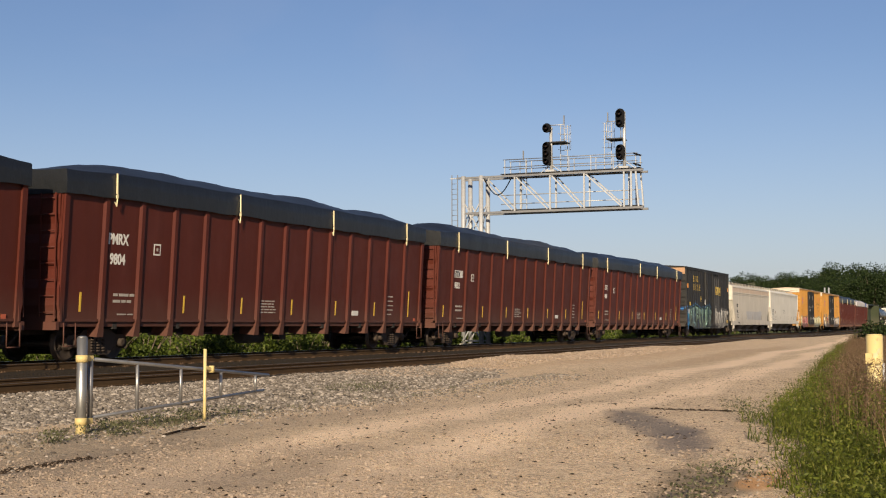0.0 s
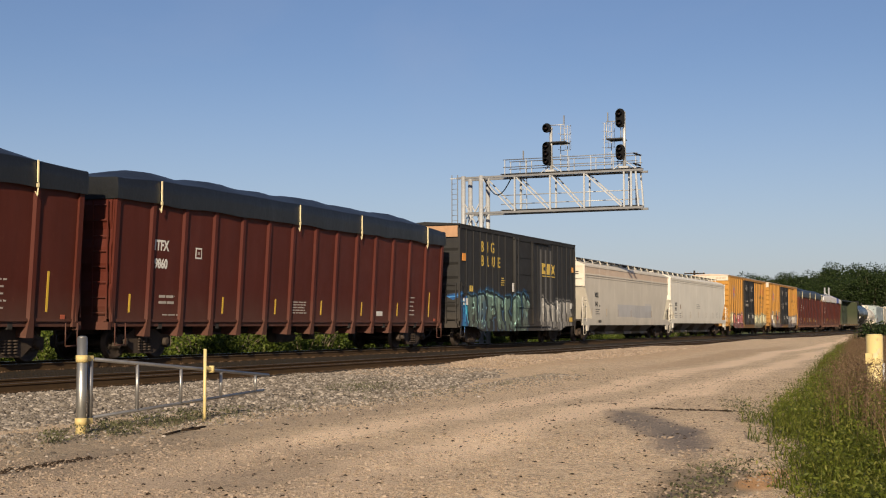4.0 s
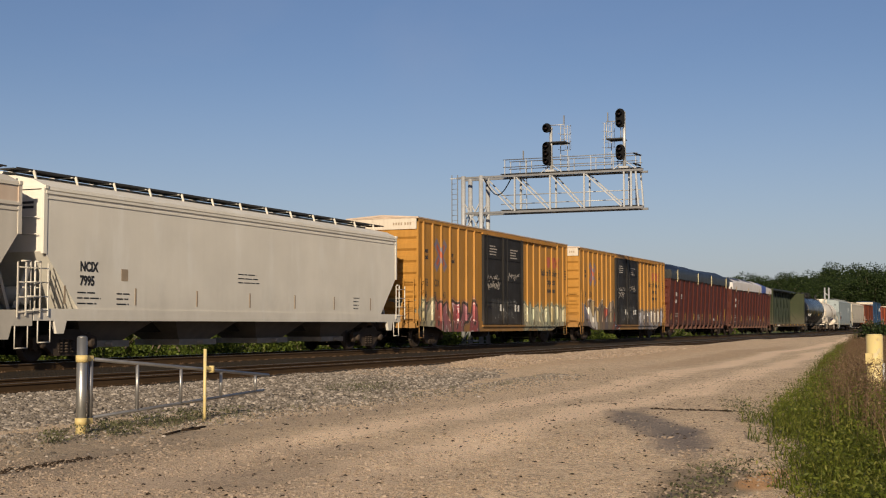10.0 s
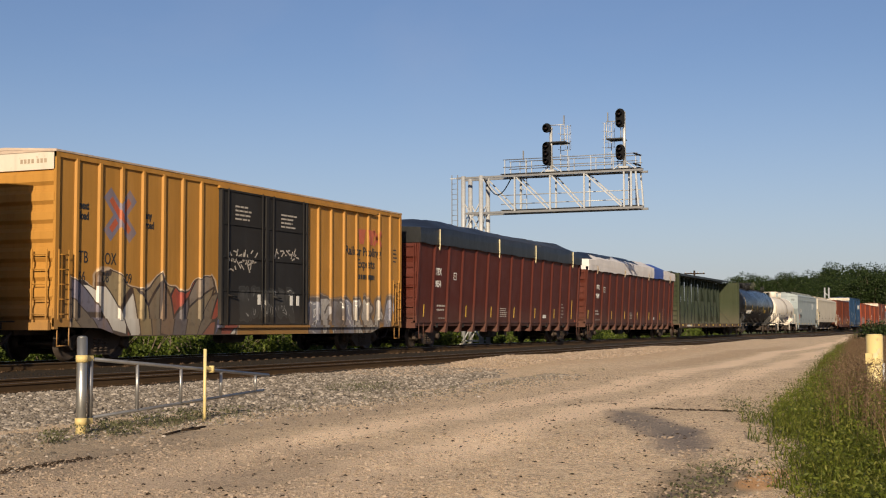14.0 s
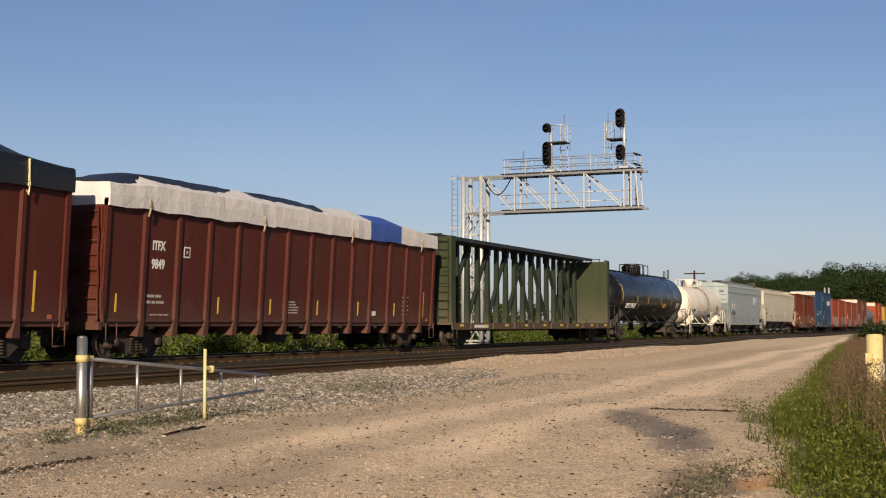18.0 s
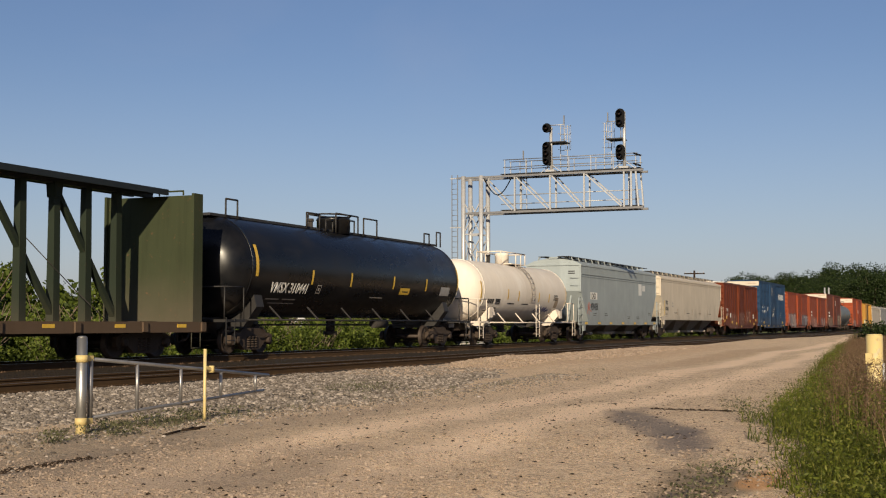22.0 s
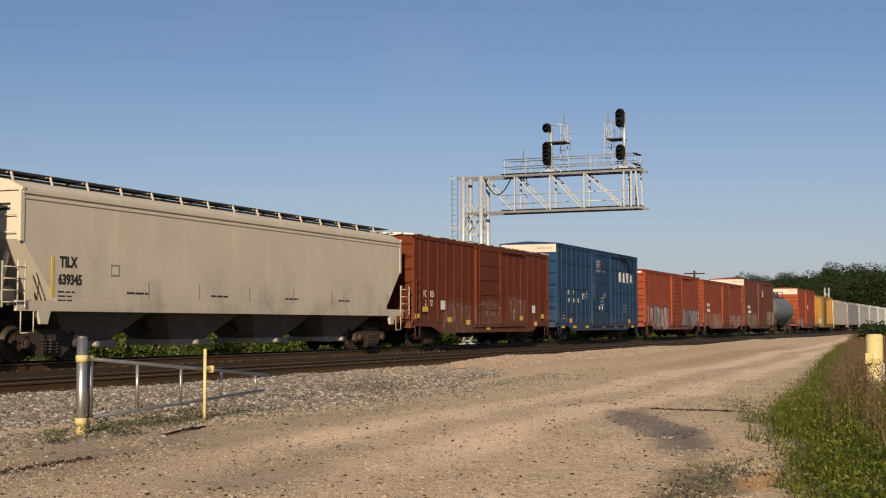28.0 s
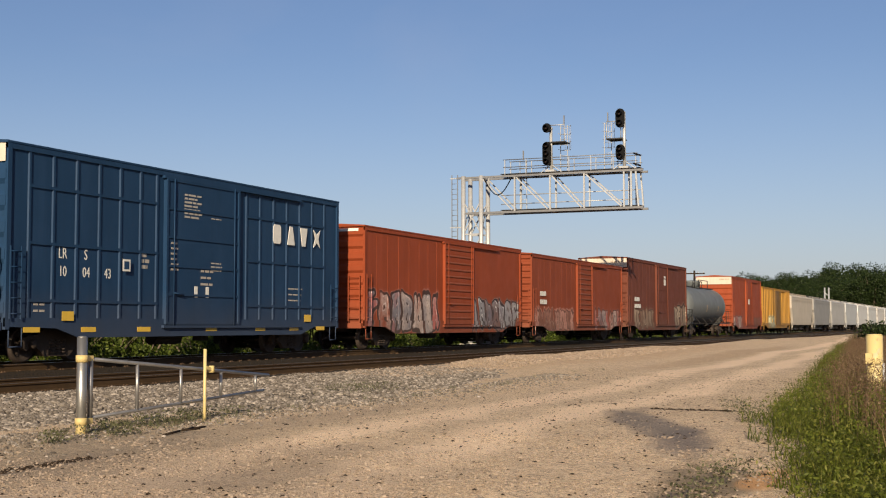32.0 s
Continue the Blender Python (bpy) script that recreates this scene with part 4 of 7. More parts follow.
    part("stencil_box_inset", Mesh().box(-6.69, -6.47, -W - 0.007, -W - 0.003, 2.76, 2.98), paint, car)
    part("stencil_box_core", Mesh().box(-6.62, -6.54, -W - 0.010, -W - 0.006, 2.83, 2.91), M_FAINT, car)
    bars(car, -8.3, 1.62, 0.9, 2, M_WHITE, -W - 0.002, 0.16, 0.07, seed=int(seed))
    bars(car, -8.1, 1.15, 0.9, 1, M_WHITE, -W - 0.002, 0.1, 0.035, seed=int(seed))
    bars(car, -1.25, 1.6, 0.95, 5, M_WHITE, -W - 0.002, 0.085, 0.035, seed=int(seed))
    bars(car, 7.4, 1.9, 0.6, 5, M_WHITE, -W - 0.002, 0.16, 0.04, seed=int(seed))
    part("consolidated_stencil", Mesh().box(4.72, 5.2, -W - 0.005, -W, 1.22, 1.38), M_WHITE, car)
    for x in [-9.55] + [posts[k] + 0.60 for k in (2, 4, 6, 8, 10)] + [9.3]:
        reflector(car, x, 1.22 if x < 8 else 1.2, 0.07, 0.47 if x < 8 else 0.95, -W - 0.001)
    reflector(car, h - 0.5, 1.0, 0.16, 0.14, -W - 0.02, M_REDINK)
    for ob in car.children:   # the sides widen towards the top
        if ob.name.split(".")[0] in ("side_wall", "side_stake", "corner_post", "top_rail", "side_sill", "lettering", "stencil_box", "stencil_box_inset", "stencil_box_core", "stencil_text", "consolidated_stencil", "reflector", "number_patch"):
            lean(ob, 0.055, 2.6)
    underframe(car, h, 0.98, 0.3)
    add_trucks(car, h - 1.9)
    add_couplers(car, h + 0.3)
    return car


GON_POSTS = [-8.76 + 1.46 * k for k in range(13)]
BLACK = [(-10.40, 10.40, M_TARP, "sagging black tarpaulin over the load", 0.16, 0.82)]
RED_GON = "oxide-red ribbed steel gondola car covered by a black tarpaulin"
gondola(5.05, 25.75, RED_GON, [], BLACK, 4.2, GON_POSTS, 1.0, P_GON)
gondola(27.05, 47.75, RED_GON, [("PMRX", -8.62, 2.92, 0.27), ("9804", -8.52, 2.42, 0.27)], BLACK, 4.2, GON_POSTS, 2.0, P_GON)
gondola(49.25, 69.95, RED_GON, [("9852", -8.50, 2.40, 0.24)], BLACK, 4.2, GON_POSTS, 3.0, P_GON2, patch="ITFX")
gondola(71.2, 91.9, RED_GON, [("ITFX", -8.62, 2.87, 0.27), ("9860", -8.58, 2.40, 0.25)], BLACK, 4.2, GON_POSTS, 4.0, P_GON, (-8.6, -1.3, 3.0, 8.6))

# ---- dark blue-grey boxcar with yellow lettering ----
BIG_POSTS = [-7.08, -6.27, -5.5, -4.75, -4.0, -3.25, -2.45, 2.05, 2.8, 3.55, 4.3, 5.05, 5.8, 6.55, 7.3]
P_BIG = weathered("sooty_slate_boxcar", (0.026, 0.025, 0.025), 0.6, 0.5, 0.6, 0.12,
                  decals=[(x, 2.9, 0.26, 3.3, 0, (0.20, 0.19, 0.18), 0.55) for x in (2.45, 3.2, 3.95)] + [(2.9, 3.55, 1.0, 0.9, 0, (0.06, 0.062, 0.066), 0.0)],
                  grafs=[(-7.2, 1.3, 1.2, 1.5, [(0.01, 0.05, 0.16), (0.25, 0.6, 0.75), (0.04, 0.28, 0.55), (0.05, 0.42, 0.55), (0.02, 0.16, 0.50)], 0.95),
                         (-3.2, 1.4, 7.6, 1.75, [(0.008, 0.012, 0.012), (0.34, 0.58, 0.52), (0.075, 0.125, 0.10), (0.12, 0.165, 0.13), (0.06, 0.11, 0.095), (0.13, 0.16, 0.125), (0.012, 0.08, 0.20)], 0.95),
                         (4.8, 1.35, 5.0, 1.5, [(0.025, 0.025, 0.025), (0.60, 0.58, 0.54), (0.36, 0.34, 0.31), (0.28, 0.26, 0.235), (0.40, 0.38, 0.35), (0.16, 0.155, 0.15)], 0.92)])
car, h = boxcar(93.7, 109.5, "sooty slate boxcar with yellow lettering and teal graffiti", 5.02, P_BIG, BIG_POSTS,
                (-1.40, 1.10), white_end=0.0, door_style="panels", split_door=None, post_d=0.026)
M_PLY = plain("bare_plywood_board", (0.33, 0.19, 0.105), 0.75, 0, 5, 0.25)
part("end_board", Mesh().box(-h - 0.03, -h + 0.02, -1.45, 1.45, 4.52, 4.98), M_PLY, car, "pale bare board across the top of the end")
for text, z in (("B I G", 4.04), ("B L U E", 3.43)):
    stick(lettering(text, 0.46, M_INK_Y, -5.40, z, -1.566, car, squeeze=0.80, bold=0.012, space=1.42), BIG_POSTS, 0.15, 0.026)
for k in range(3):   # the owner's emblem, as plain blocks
    x = 2.55 + 0.72 * k
    shp = [[(0, 0), (0.5, 0), (0.5, 0.14), (0.2, 0.2), (0.2, 0.32), (0.5, 0.38), (0.5, 0.52), (0, 0.52)], [(0, 0), (0.42, 0), (0.5, 0.3), (0.5, 0.52), (0.08, 0.52), (0, 0.22)], [(0, 0), (0.25, 0.13), (0.5, 0), (0.38, 0.26), (0.5, 0.52), (0.25, 0.39), (0, 0.52), (0.12, 0.26)]][k]
    part("emblem_block", Mesh().prism([(x + a, 3.36 + b) for a, b in shp], "y", -1.540, -1.532), M_INK_Y, car)
    part("emblem_block", Mesh().box(x, x + 0.55, -1.540, -1.532, 3.24, 3.29), M_INK_Y, car)
part("placard", Mesh().box(-7.68, -7.30, -1.562, -1.552, 3.55, 3.86), plain("orange_placard", (0.75, 0.30, 0.05), 0.6, 0, 5, 0.2), car, "faded orange placard")
part("placard", Mesh().box(7.25, 7.5, -1.562, -1.552, 3.60, 3.86), plain("orange_placard_small", (0.75, 0.33, 0.06), 0.6, 0, 5, 0.2), car)
bars(car, -3.0, 2.95, 0.5, 4, M_INK_Y, -1.505, 0.1, 0.04)
bars(car, -6.75, 2.30, 0.55, 1, M_INK_Y, -1.505, 0.1, 0.24)
for x in (-7.6, -7.35, 0.6, 6.9):
    part("white_tag", Mesh().box(x, x + 0.28, -1.57, -1.56, 1.72, 2.0), M_WHITE, car)
part("door_notice", Mesh().box(-1.72, -1.50, -1.57, -1.56, 2.4, 2.8), M_WHITE, car)
reflector(car, 7.0, 1.05, 0.5, 0.22, -1.57)


# ---- covered hoppers ----
def hopper(u0, u1, label, paint, end, top=4.05, sill=(0.9, 1.24), slope=1.35, cut=2.9, bays=4, roof_paint=None, marks=(), board=True, mark_mat=None, posts_every=1.55, side_bars=(), crease=3.62):
    """end: how far the body stops short of the sill's end."""
    car, h = new_car("covered_hopper", label, u0, u1, "covered hopper")
    W = 1.52
    b = h - end
    side = [(-b, top), (b, top), (b, cut), (b - slope, sill[1] - 0.03), (-b + slope, sill[1] - 0.03), (-b, cut)]
    part("body", Mesh().prism(side, "y", -W, W), paint, car)
    roof_paint = roof_paint or paint
    prof = [(-W - 0.03, top - 0.04), (-W - 0.02, top + 0.04), (-1.15, top + 0.22), (-0.6, top + 0.33), (0, top + 0.36), (0.6, top + 0.33), (1.15, top + 0.22), (W + 0.02, top + 0.04), (W + 0.03, top - 0.04)]
    part("roof", Mesh().prism(prof, "x", -b, b), roof_paint, car)
    if crease:
        part("side_crease", Mesh().box(-b, b, -W - 0.035, -W, crease - 0.03, crease + 0.03), paint, car)
        part("side_crease", Mesh().box(-b, b, -W - 0.022, -W, crease - 0.15, crease - 0.11), paint, car)
    for s in (-1, 1):
        part("side_sill", Mesh().box(-h, h, s * W - 0.03, s * W + 0.05, sill[0], sill[1]), paint, car)
        part("roof_end_frame", Mesh().box(s * b - 0.05, s * b + 0.05, -W - 0.05, W + 0.05, top - 0.02, top + 0.06), paint, car)
        x = s * b
        part("corner_post", Mesh().box(x - 0.06, x + 0.06, -W - 0.02, -W + 0.06, cut - 0.05, top + 0.02), paint, car)
        part("corner_post", Mesh().box(x - 0.06, x + 0.06, W - 0.06, W + 0.05, cut - 0.05, top + 0.02), paint, car)
        part("slope_sheet", Mesh().prism([(x, cut), (x - s * slope, sill[1] + 0.1), (x - s * (slope + 0.05), sill[1] + 0.1), (x - s * 0.05, cut + 0.02)], "y", -W + 0.02, W - 0.02), paint, car)
        part("end_platform", Mesh().box(min(s * h, s * (h - 1.9)), max(s * h, s * (h - 1.9)), -W, W, sill[1] - 0.12, sill[1] - 0.04), M_DARK, car)
        for yb in (-0.9, 0.9):
            part("end_brace", Mesh().beam((s * (h - 0.1), yb, sill[1]), (s * (b - 0.25), yb, cut - 0.2), 0.09), paint, car)
        part("side_ladder", ladder(min(x - s * 0.08, x + s * 0.66), max(x - s * 0.08, x + s * 0.66), -W - 0.06, sill[1] - 0.05, 2.2, 4), paint, car)
        part("end_stencil", Mesh().box(*sorted((x, x + s * 0.004)), -1.18, -0.82, top - 0.36, top - 0.30).box(*sorted((x, x + s * 0.004)), -1.18, -0.82, top - 0.47, top - 0.41), mark_mat or M_BLACK, car)
        part("end_rung", Mesh().tube((x + s * 0.1, -1.4, 3.0), (x + s * 0.1, -0.95, 3.0), 0.014, seg=5).tube((x + s * 0.1, -1.4, 3.4), (x + s * 0.1, -0.95, 3.4), 0.014, seg=5), paint, car)
        part("grab_frame", Mesh().pipe([(s * (h - 0.05), -W, sill[1]), (s * (h - 0.05), -W, 2.35), (s * (b + 0.1), -W, 2.35)], 0.022).pipe([(s * (h - 0.05), -W, 1.75), (s * (b + 0.1), -W, 1.75)], 0.018), paint, car)
        part("stirrup", stirrup(s * (h - 0.35), -W - 0.02, sill[0], 0.42, 0.5), paint, car)
        part("jacking_bracket", Mesh().prism([(s * (h - 0.9) - 0.22, sill[0]), (s * (h - 0.9) + 0.22, sill[0]), (s * (h - 0.9) + 0.12, sill[0] - 0.3), (s * (h - 0.9) - 0.12, sill[0] - 0.3)], "y", -W - 0.04, -W + 0.06), paint, car)
    brake_wheel(car, -b - 0.45, 0.45, 2.1, paint, -1)
    air = Mesh().tube((-h + 0.9, -0.5, 1.6), (-h + 0.9, 0.7, 1.6), 0.22, seg=14)
    part("air_reservoir", air, paint, car)
    if board:
        walk_m = Mesh().box(-b - 0.25, b + 0.25, -0.78, -0.30, top + 0.45, top + 0.475)
        walk_m.box(-b - 0.25, b + 0.25, 0.30, 0.78, top + 0.45, top + 0.475)
        part("running_board", walk_m, M_BOARD, car, "dark steel grating walkway")
        k, x = 0, -b + 0.3
        support = Mesh().prism([(-1.02, 0.16), (-0.93, 0.43), (0.93, 0.43), (1.02, 0.16), (0.97, 0.16), (0.88, 0.39), (-0.88, 0.39), (-0.97, 0.16)], "x", -0.014, 0.014).data("board_support", paint)
        while x < b:
            part("board_support", support, paint, car, at=pose(x, 0, top + 0.04))
            x += posts_every
        rail = Mesh()
        rail.box(-b, b, -0.27, 0.27, top + 0.33, top + 0.44)
        part("hatch_trough", rail, roof_paint, car)
        part("board_edge", Mesh().box(-b - 0.25, b + 0.25, -0.90, -0.86, top + 0.45, top + 0.485), M_BOARD, car)
    half = (2 * b - 2 * slope) / bays / 2
    for k in range(bays):
        c = -b + slope + half + 2 * half * k
        bay = Mesh().loft([[(c - half, -1.35, sill[1] + 0.05), (c + half, -1.35, sill[1] + 0.05), (c + half, 1.35, sill[1] + 0.05), (c - half, 1.35, sill[1] + 0.05)],
                           [(c - half * 0.38, -0.62, 0.50), (c + half * 0.38, -0.62, 0.50), (c + half * 0.38, 0.62, 0.50), (c - half * 0.38, 0.62, 0.50)]])
        bay = part("hopper_bay", bay, M_HOPBAY, car)
        part("outlet_gate", Mesh().box(c - half * 0.45, c + half * 0.45, -0.75, 0.75, 0.34, 0.50).tube((c, -0.95, 0.42), (c, 0.95, 0.42), 0.07, seg=8), M_OUTLET, bay)
    part("centre_sill", Mesh().box(-h + 0.2, h - 0.2, -0.25, 0.25, 0.70, 1.0), M_DARK, car)
    for x in side_bars:
        part("inspection_stripe", Mesh().box(x - 0.03, x + 0.03, -W - 0.008, -W, sill[1] + 0.12, sill[1] + 0.55), M_STRIPE, car)
    for text, x, z, size in marks:
        lettering(text, size, mark_mat or M_BLACK, x, z, -W - 0.003, car, squeeze=0.85, bold=0.014)
    add_trucks(car, h - 1.7)
    add_couplers(car, h + 0.2)
    return car, h


M_BOARD = plain("dark_walkway_grating", (0.035, 0.035, 0.038), 0.7, 0.3, 9, 0.3)
M_HOPBAY = plain("dusty_hopper_bay", (0.16, 0.135, 0.115), 0.8, 0, 3, 0.4)
M_OUTLET = plain("pale_outlet_gate", (0.33, 0.29, 0.25), 0.7, 0.2, 5, 0.4)
P_HOP1 = weathered("chalky_grey_hopper", (0.53, 0.485, 0.42), 0.6, 0.35, 0.15, 0.10, smudge=0.18,
                   decals=[(-1.0, 1.72, 4.0, 0.72, 0, (0.38, 0.38, 0.41), 0.7), (3.0, 1.70, 4.0, 0.75, 0, (0.33, 0.33, 0.36), 0.7), (4.2, 1.95, 1.6, 0.5, 0, (0.40, 0.40, 0.42), 0.5), (0.0, 3.85, 19.0, 0.34, 0, (0.52, 0.34, 0.23), 0.5)])
car, h = hopper(110.8, 130.7, "chalky pale grey covered hopper with repainted patches", P_HOP1, 0.45, 4.08, (0.88, 1.24), 1.4, 3.0, 4, marks=[("MBIX", -7.62, 2.42, 0.26), ("5442", -7.6, 1.93, 0.24)], side_bars=(-8.2, -5.3, -2.9, 0.0, 5.0))
part("dark_patch", Mesh().box(-6.75, -6.60, -1.523, -1.52, 1.90, 2.0), M_BLACK, car)
bars(car, -7.5, 1.72, 0.8, 3, M_BLACK, -1.522, 0.12, 0.04)
bars(car, -7.1, 1.02, 0.6, 1, M_BLACK, -1.572, 0.12, 0.14)
P_HOP2 = weathered("warm_white_hopper", (0.64, 0.60, 0.53), 0.55, 0.35, 0.10, 0.05, smudge=0.12)
car, h = hopper(130.75, 150.4, "clean warm-white covered hopper with black reporting marks", P_HOP2, 0.35, 4.08, (1.0, 1.28), 1.25, 2.6, 4, crease=3.98, marks=[("NCIX", -8.21, 2.20, 0.23), ("7995", -8.21, 1.86, 0.23)], side_bars=(-8.75, -6.03, -3.28, -0.55, 2.1, 4.7, 7.4), posts_every=1.5)
bars(car, -8.3, 1.66, 0.9, 3, M_BLACK, -1.522, 0.13, 0.035)
bars(car, -6.8, 1.66, 0.6, 3, M_BLACK, -1.522, 0.13, 0.035)
bars(car, -1.2, 2.35, 1.3, 3, M_BLACK, -1.522, 0.12, 0.03)
part("grey_panel", Mesh().box(-6.62, -6.35, -1.524, -1.52, 2.0, 2.3), M_STRIPE, car)
bars(car, 6.1, 1.8, 0.5, 4, M_BLACK, -1.522, 0.12, 0.03)

# ---- yellow boxcars with black doors ----
YEL = (0.365, 0.178, 0.036)
PINKS = [(0.02, 0.018, 0.02), (0.72, 0.60, 0.58), (0.26, 0.055, 0.085), (0.30, 0.10, 0.13), (0.24, 0.06, 0.10), (0.36, 0.05, 0.06), (0.24, 0.10, 0.06)]
PALES = [(0.10, 0.12, 0.10), (0.70, 0.66, 0.50), (0.46, 0.50, 0.33), (0.52, 0.55, 0.40), (0.38, 0.40, 0.27), (0.50, 0.46, 0.31), (0.30, 0.26, 0.12)]
BLUES = [(0.035, 0.028, 0.03), (0.66, 0.62, 0.56), (0.30, 0.06, 0.04), (0.20, 0.15, 0.10), (0.26, 0.20, 0.12), (0.055, 0.085, 0.22), (0.13, 0.11, 0.10), (0.32, 0.24, 0.12), (0.17, 0.15, 0.14)]
GREYS = [(0.08, 0.07, 0.07), (0.66, 0.64, 0.60), (0.24, 0.25, 0.30), (0.42, 0.38, 0.33), (0.20, 0.22, 0.30), (0.10, 0.09, 0.09)]


def crossed(x, z):
    """The crossed-track emblem: two red bars edged in blue-grey."""
    out = []
    for a in (46, -46):
        out.append((x, z, 1.50, 0.40, a, (0.15, 0.15, 0.22), 0.92))
        out.append((x, z, 1.10, 0.17, a, (0.40, 0.085, 0.04), 0.95))
    return out


def railcar(u0, u1, grafs, digits, seed, splinters=()):
    paint = weathered("traffic_yellow_boxcar", YEL, 0.55, 0.75, 0.75, 0.22, decals=crossed(-7.05, 3.65), grafs=grafs, splinters=splinters)
    door = weathered("black_plug_door", (0.022, 0.020, 0.019), 0.6, 0.5, 0.3, 0.1,
                     grafs=[(0.0, 1.55, 3.2, 0.9, [(0.02, 0.02, 0.02), (0.50, 0.48, 0.45), (0.03, 0.03, 0.03), (0.02, 0.02, 0.02), (0.02, 0.02, 0.02)], 0.5)])
    posts = [-8.75, -7.88, -7.01, -6.13, -5.25, -4.37, -3.49, 3.22, 4.10, 5.02, 5.94, 6.84, 7.72, 8.62]
    car, h = boxcar(u0, u1, "yellow ribbed boxcar with black double doors and graffiti", 4.98, paint, posts,
                    (-2.60, 2.38), white_end=0.42, door_paint=door, end_paint=paint, roof_paint=M_ROOFRED, door_style="plug", split_door=-0.1, end_ribs=8)
    y = -1.566
    for text, x, z in (("next", -8.64, 3.70), ("load", -8.62, 3.45), ("any", -6.02, 3.65), ("road", -6.02, 3.40)):
        lettering(text, 0.19, M_BLACK, x, z, -1.503, car, squeeze=0.75, bold=0.01)
    for text, x in (("TB", -8.64), ("OX", -7.66)):
        lettering(text, 0.30, M_BLACK, x, 2.40, -1.503, car, squeeze=0.72)
    for text, x in zip(digits, (-8.64, -7.74, -6.82)):
        lettering(text, 0.26, M_BLACK, x, 1.95, -1.503, car, squeeze=0.72)
    for k, x in enumerate((6.05, 6.75, 7.3)):   # brand mark as plain shapes
        m = Mesh().prism([(x + 0.16, 3.70), (x + 0.46, 3.70), (x + 0.62, 4.22), (x, 4.22)], "y", -1.572, -1.566) if k < 2 else Mesh().beam((x, -1.569, 3.70), (x + 0.5, -1.569, 4.22), 0.006, 0.14).beam((x + 0.5, -1.567, 3.70), (x, -1.567, 4.22), 0.006, 0.14)
        stick(part("brand_shape", m, M_REDINK, car), posts, 0.15, 0.06)
    for text, x, z in (("Railcar Pooling", 5.12, 3.30), ("Experts", 6.02, 2.88)):
        stick(lettering(text, 0.31, M_BLACK, x, z, y, car, squeeze=1.02, bold=0.008), posts, 0.15, 0.06)
    stick(bars(car, 6.05, 2.48, 1.5, 1, M_BLACK, y, 0.1, 0.16), posts, 0.15, 0.06)
    bars(car, -1.85, 4.30, 0.95, 4, M_WHITE, -1.582, 0.12, 0.05)
    bars(car, 0.75, 4.25, 0.95, 4, M_WHITE, -1.582, 0.12, 0.05)
    r = random.Random(seed)
    m = Mesh()
    for cx, cz in ((1.0, 3.05), (-1.5, 2.9), (-1.5, 2.6)):
        x = cx - 0.7
        while x < cx + 0.7:
            m.beam((x, -1.583, cz + r.uniform(-0.16, 0.16)), (x + r.uniform(0.05, 0.22), -1.583, cz + r.uniform(-0.2, 0.2)), 0.004, 0.045)
            x += r.uniform(0.06, 0.13)
    tagged(part("sprayed_tag", m, M_FAINT, car), kind="stuff")
    for x in (-0.6, 1.3, 1.7):
        part("door_notice", Mesh().box(x, x + 0.16, -1.59, -1.582, 1.5, 1.8), M_WHITE, car)
    for x in (8.95,):
        part("tall_grab", ladder(x - 0.22, x + 0.22, -1.60, 1.0, 2.4, 4), paint, car)
    bars(car, 8.9, 3.6, 0.35, 4, M_BLACK, -1.503, 0.14, 0.05)
    return car


M_ROOFRED = plain("rust_edged_galvanised_roof", (0.52, 0.40, 0.31), 0.6, 0.3, 3, 0.35)
railcar(152.0, 170.6, [(-5.9, 1.15, 5.6, 1.55, PINKS, 0.97), (-8.4, 1.25, 1.6, 1.3, PALES, 0.8), (5.7, 1.25, 6.2, 1.3, PALES, 0.9)], ("66", "00", "43"), 3)
railcar(172.75, 191.8, [(5.7, 1.15, 6.2, 1.4, GREYS, 0.92)], ("66", "08", "09"), 4, [(-5.3, 1.55, 7.2, 1.9, BLUES, 0.95)])

# ---- two more gondolas ----
gondola(193.35, 214.05, RED_GON, [("ITFX", -8.62, 2.87, 0.27), ("9854", -8.58, 2.40, 0.25)], [(-10.40, 10.40, M_TARP, "bulging black tarpaulin over the load", 0.16, 0.88)], 4.2, GON_POSTS, 5.0, P_GON, (-8.6, -1.96, 2.92, 8.77))
gondola(215.4, 235.7, "oxide-red gondola car under white and blue tarpaulins", [("ITFX", -8.15, 2.87, 0.24), ("9849", -8.15, 2.38, 0.25)],
        [(-10.15, -2.2, M_TARP_W, "crumpled white tarpaulin", 0.16, 0.88), (-2.25, 4.35, M_TARP_W, "crumpled white tarpaulin", 0.15, 0.86), (4.3, 6.9, M_TARP_B, "bright blue tarpaulin", 0.14, 0.82), (6.85, 10.15, M_TARP_W, "crumpled white tarpaulin", 0.16, 0.74)],
        4.02, [-8.5, -7.0, -5.52, -4.05, -2.66, -1.2, 0.3, 1.75, 3.2, 4.66, 6.12, 7.58, 9.05], 6.0, P_GON2)

# ---- green centre-beam flat car ----
P_GREEN = weathered("faded_olive_green", (0.019, 0.026, 0.017), 0.6, 0.5, 0.5, 0.3)
P_BULK = weathered("faded_olive_bulkhead", (0.034, 0.041, 0.020), 0.65, 0.9, 0.9, 0.5, dirt_top=2.4)
P_DECK = weathered("rusty_flat_deck", (0.085, 0.055, 0.034), 0.75, 0.5, 0.4, 0.5)
M_BEAM = plain("dark_green_black_chord", (0.011, 0.014, 0.014), 0.5, 0.1, 6, 0.4)


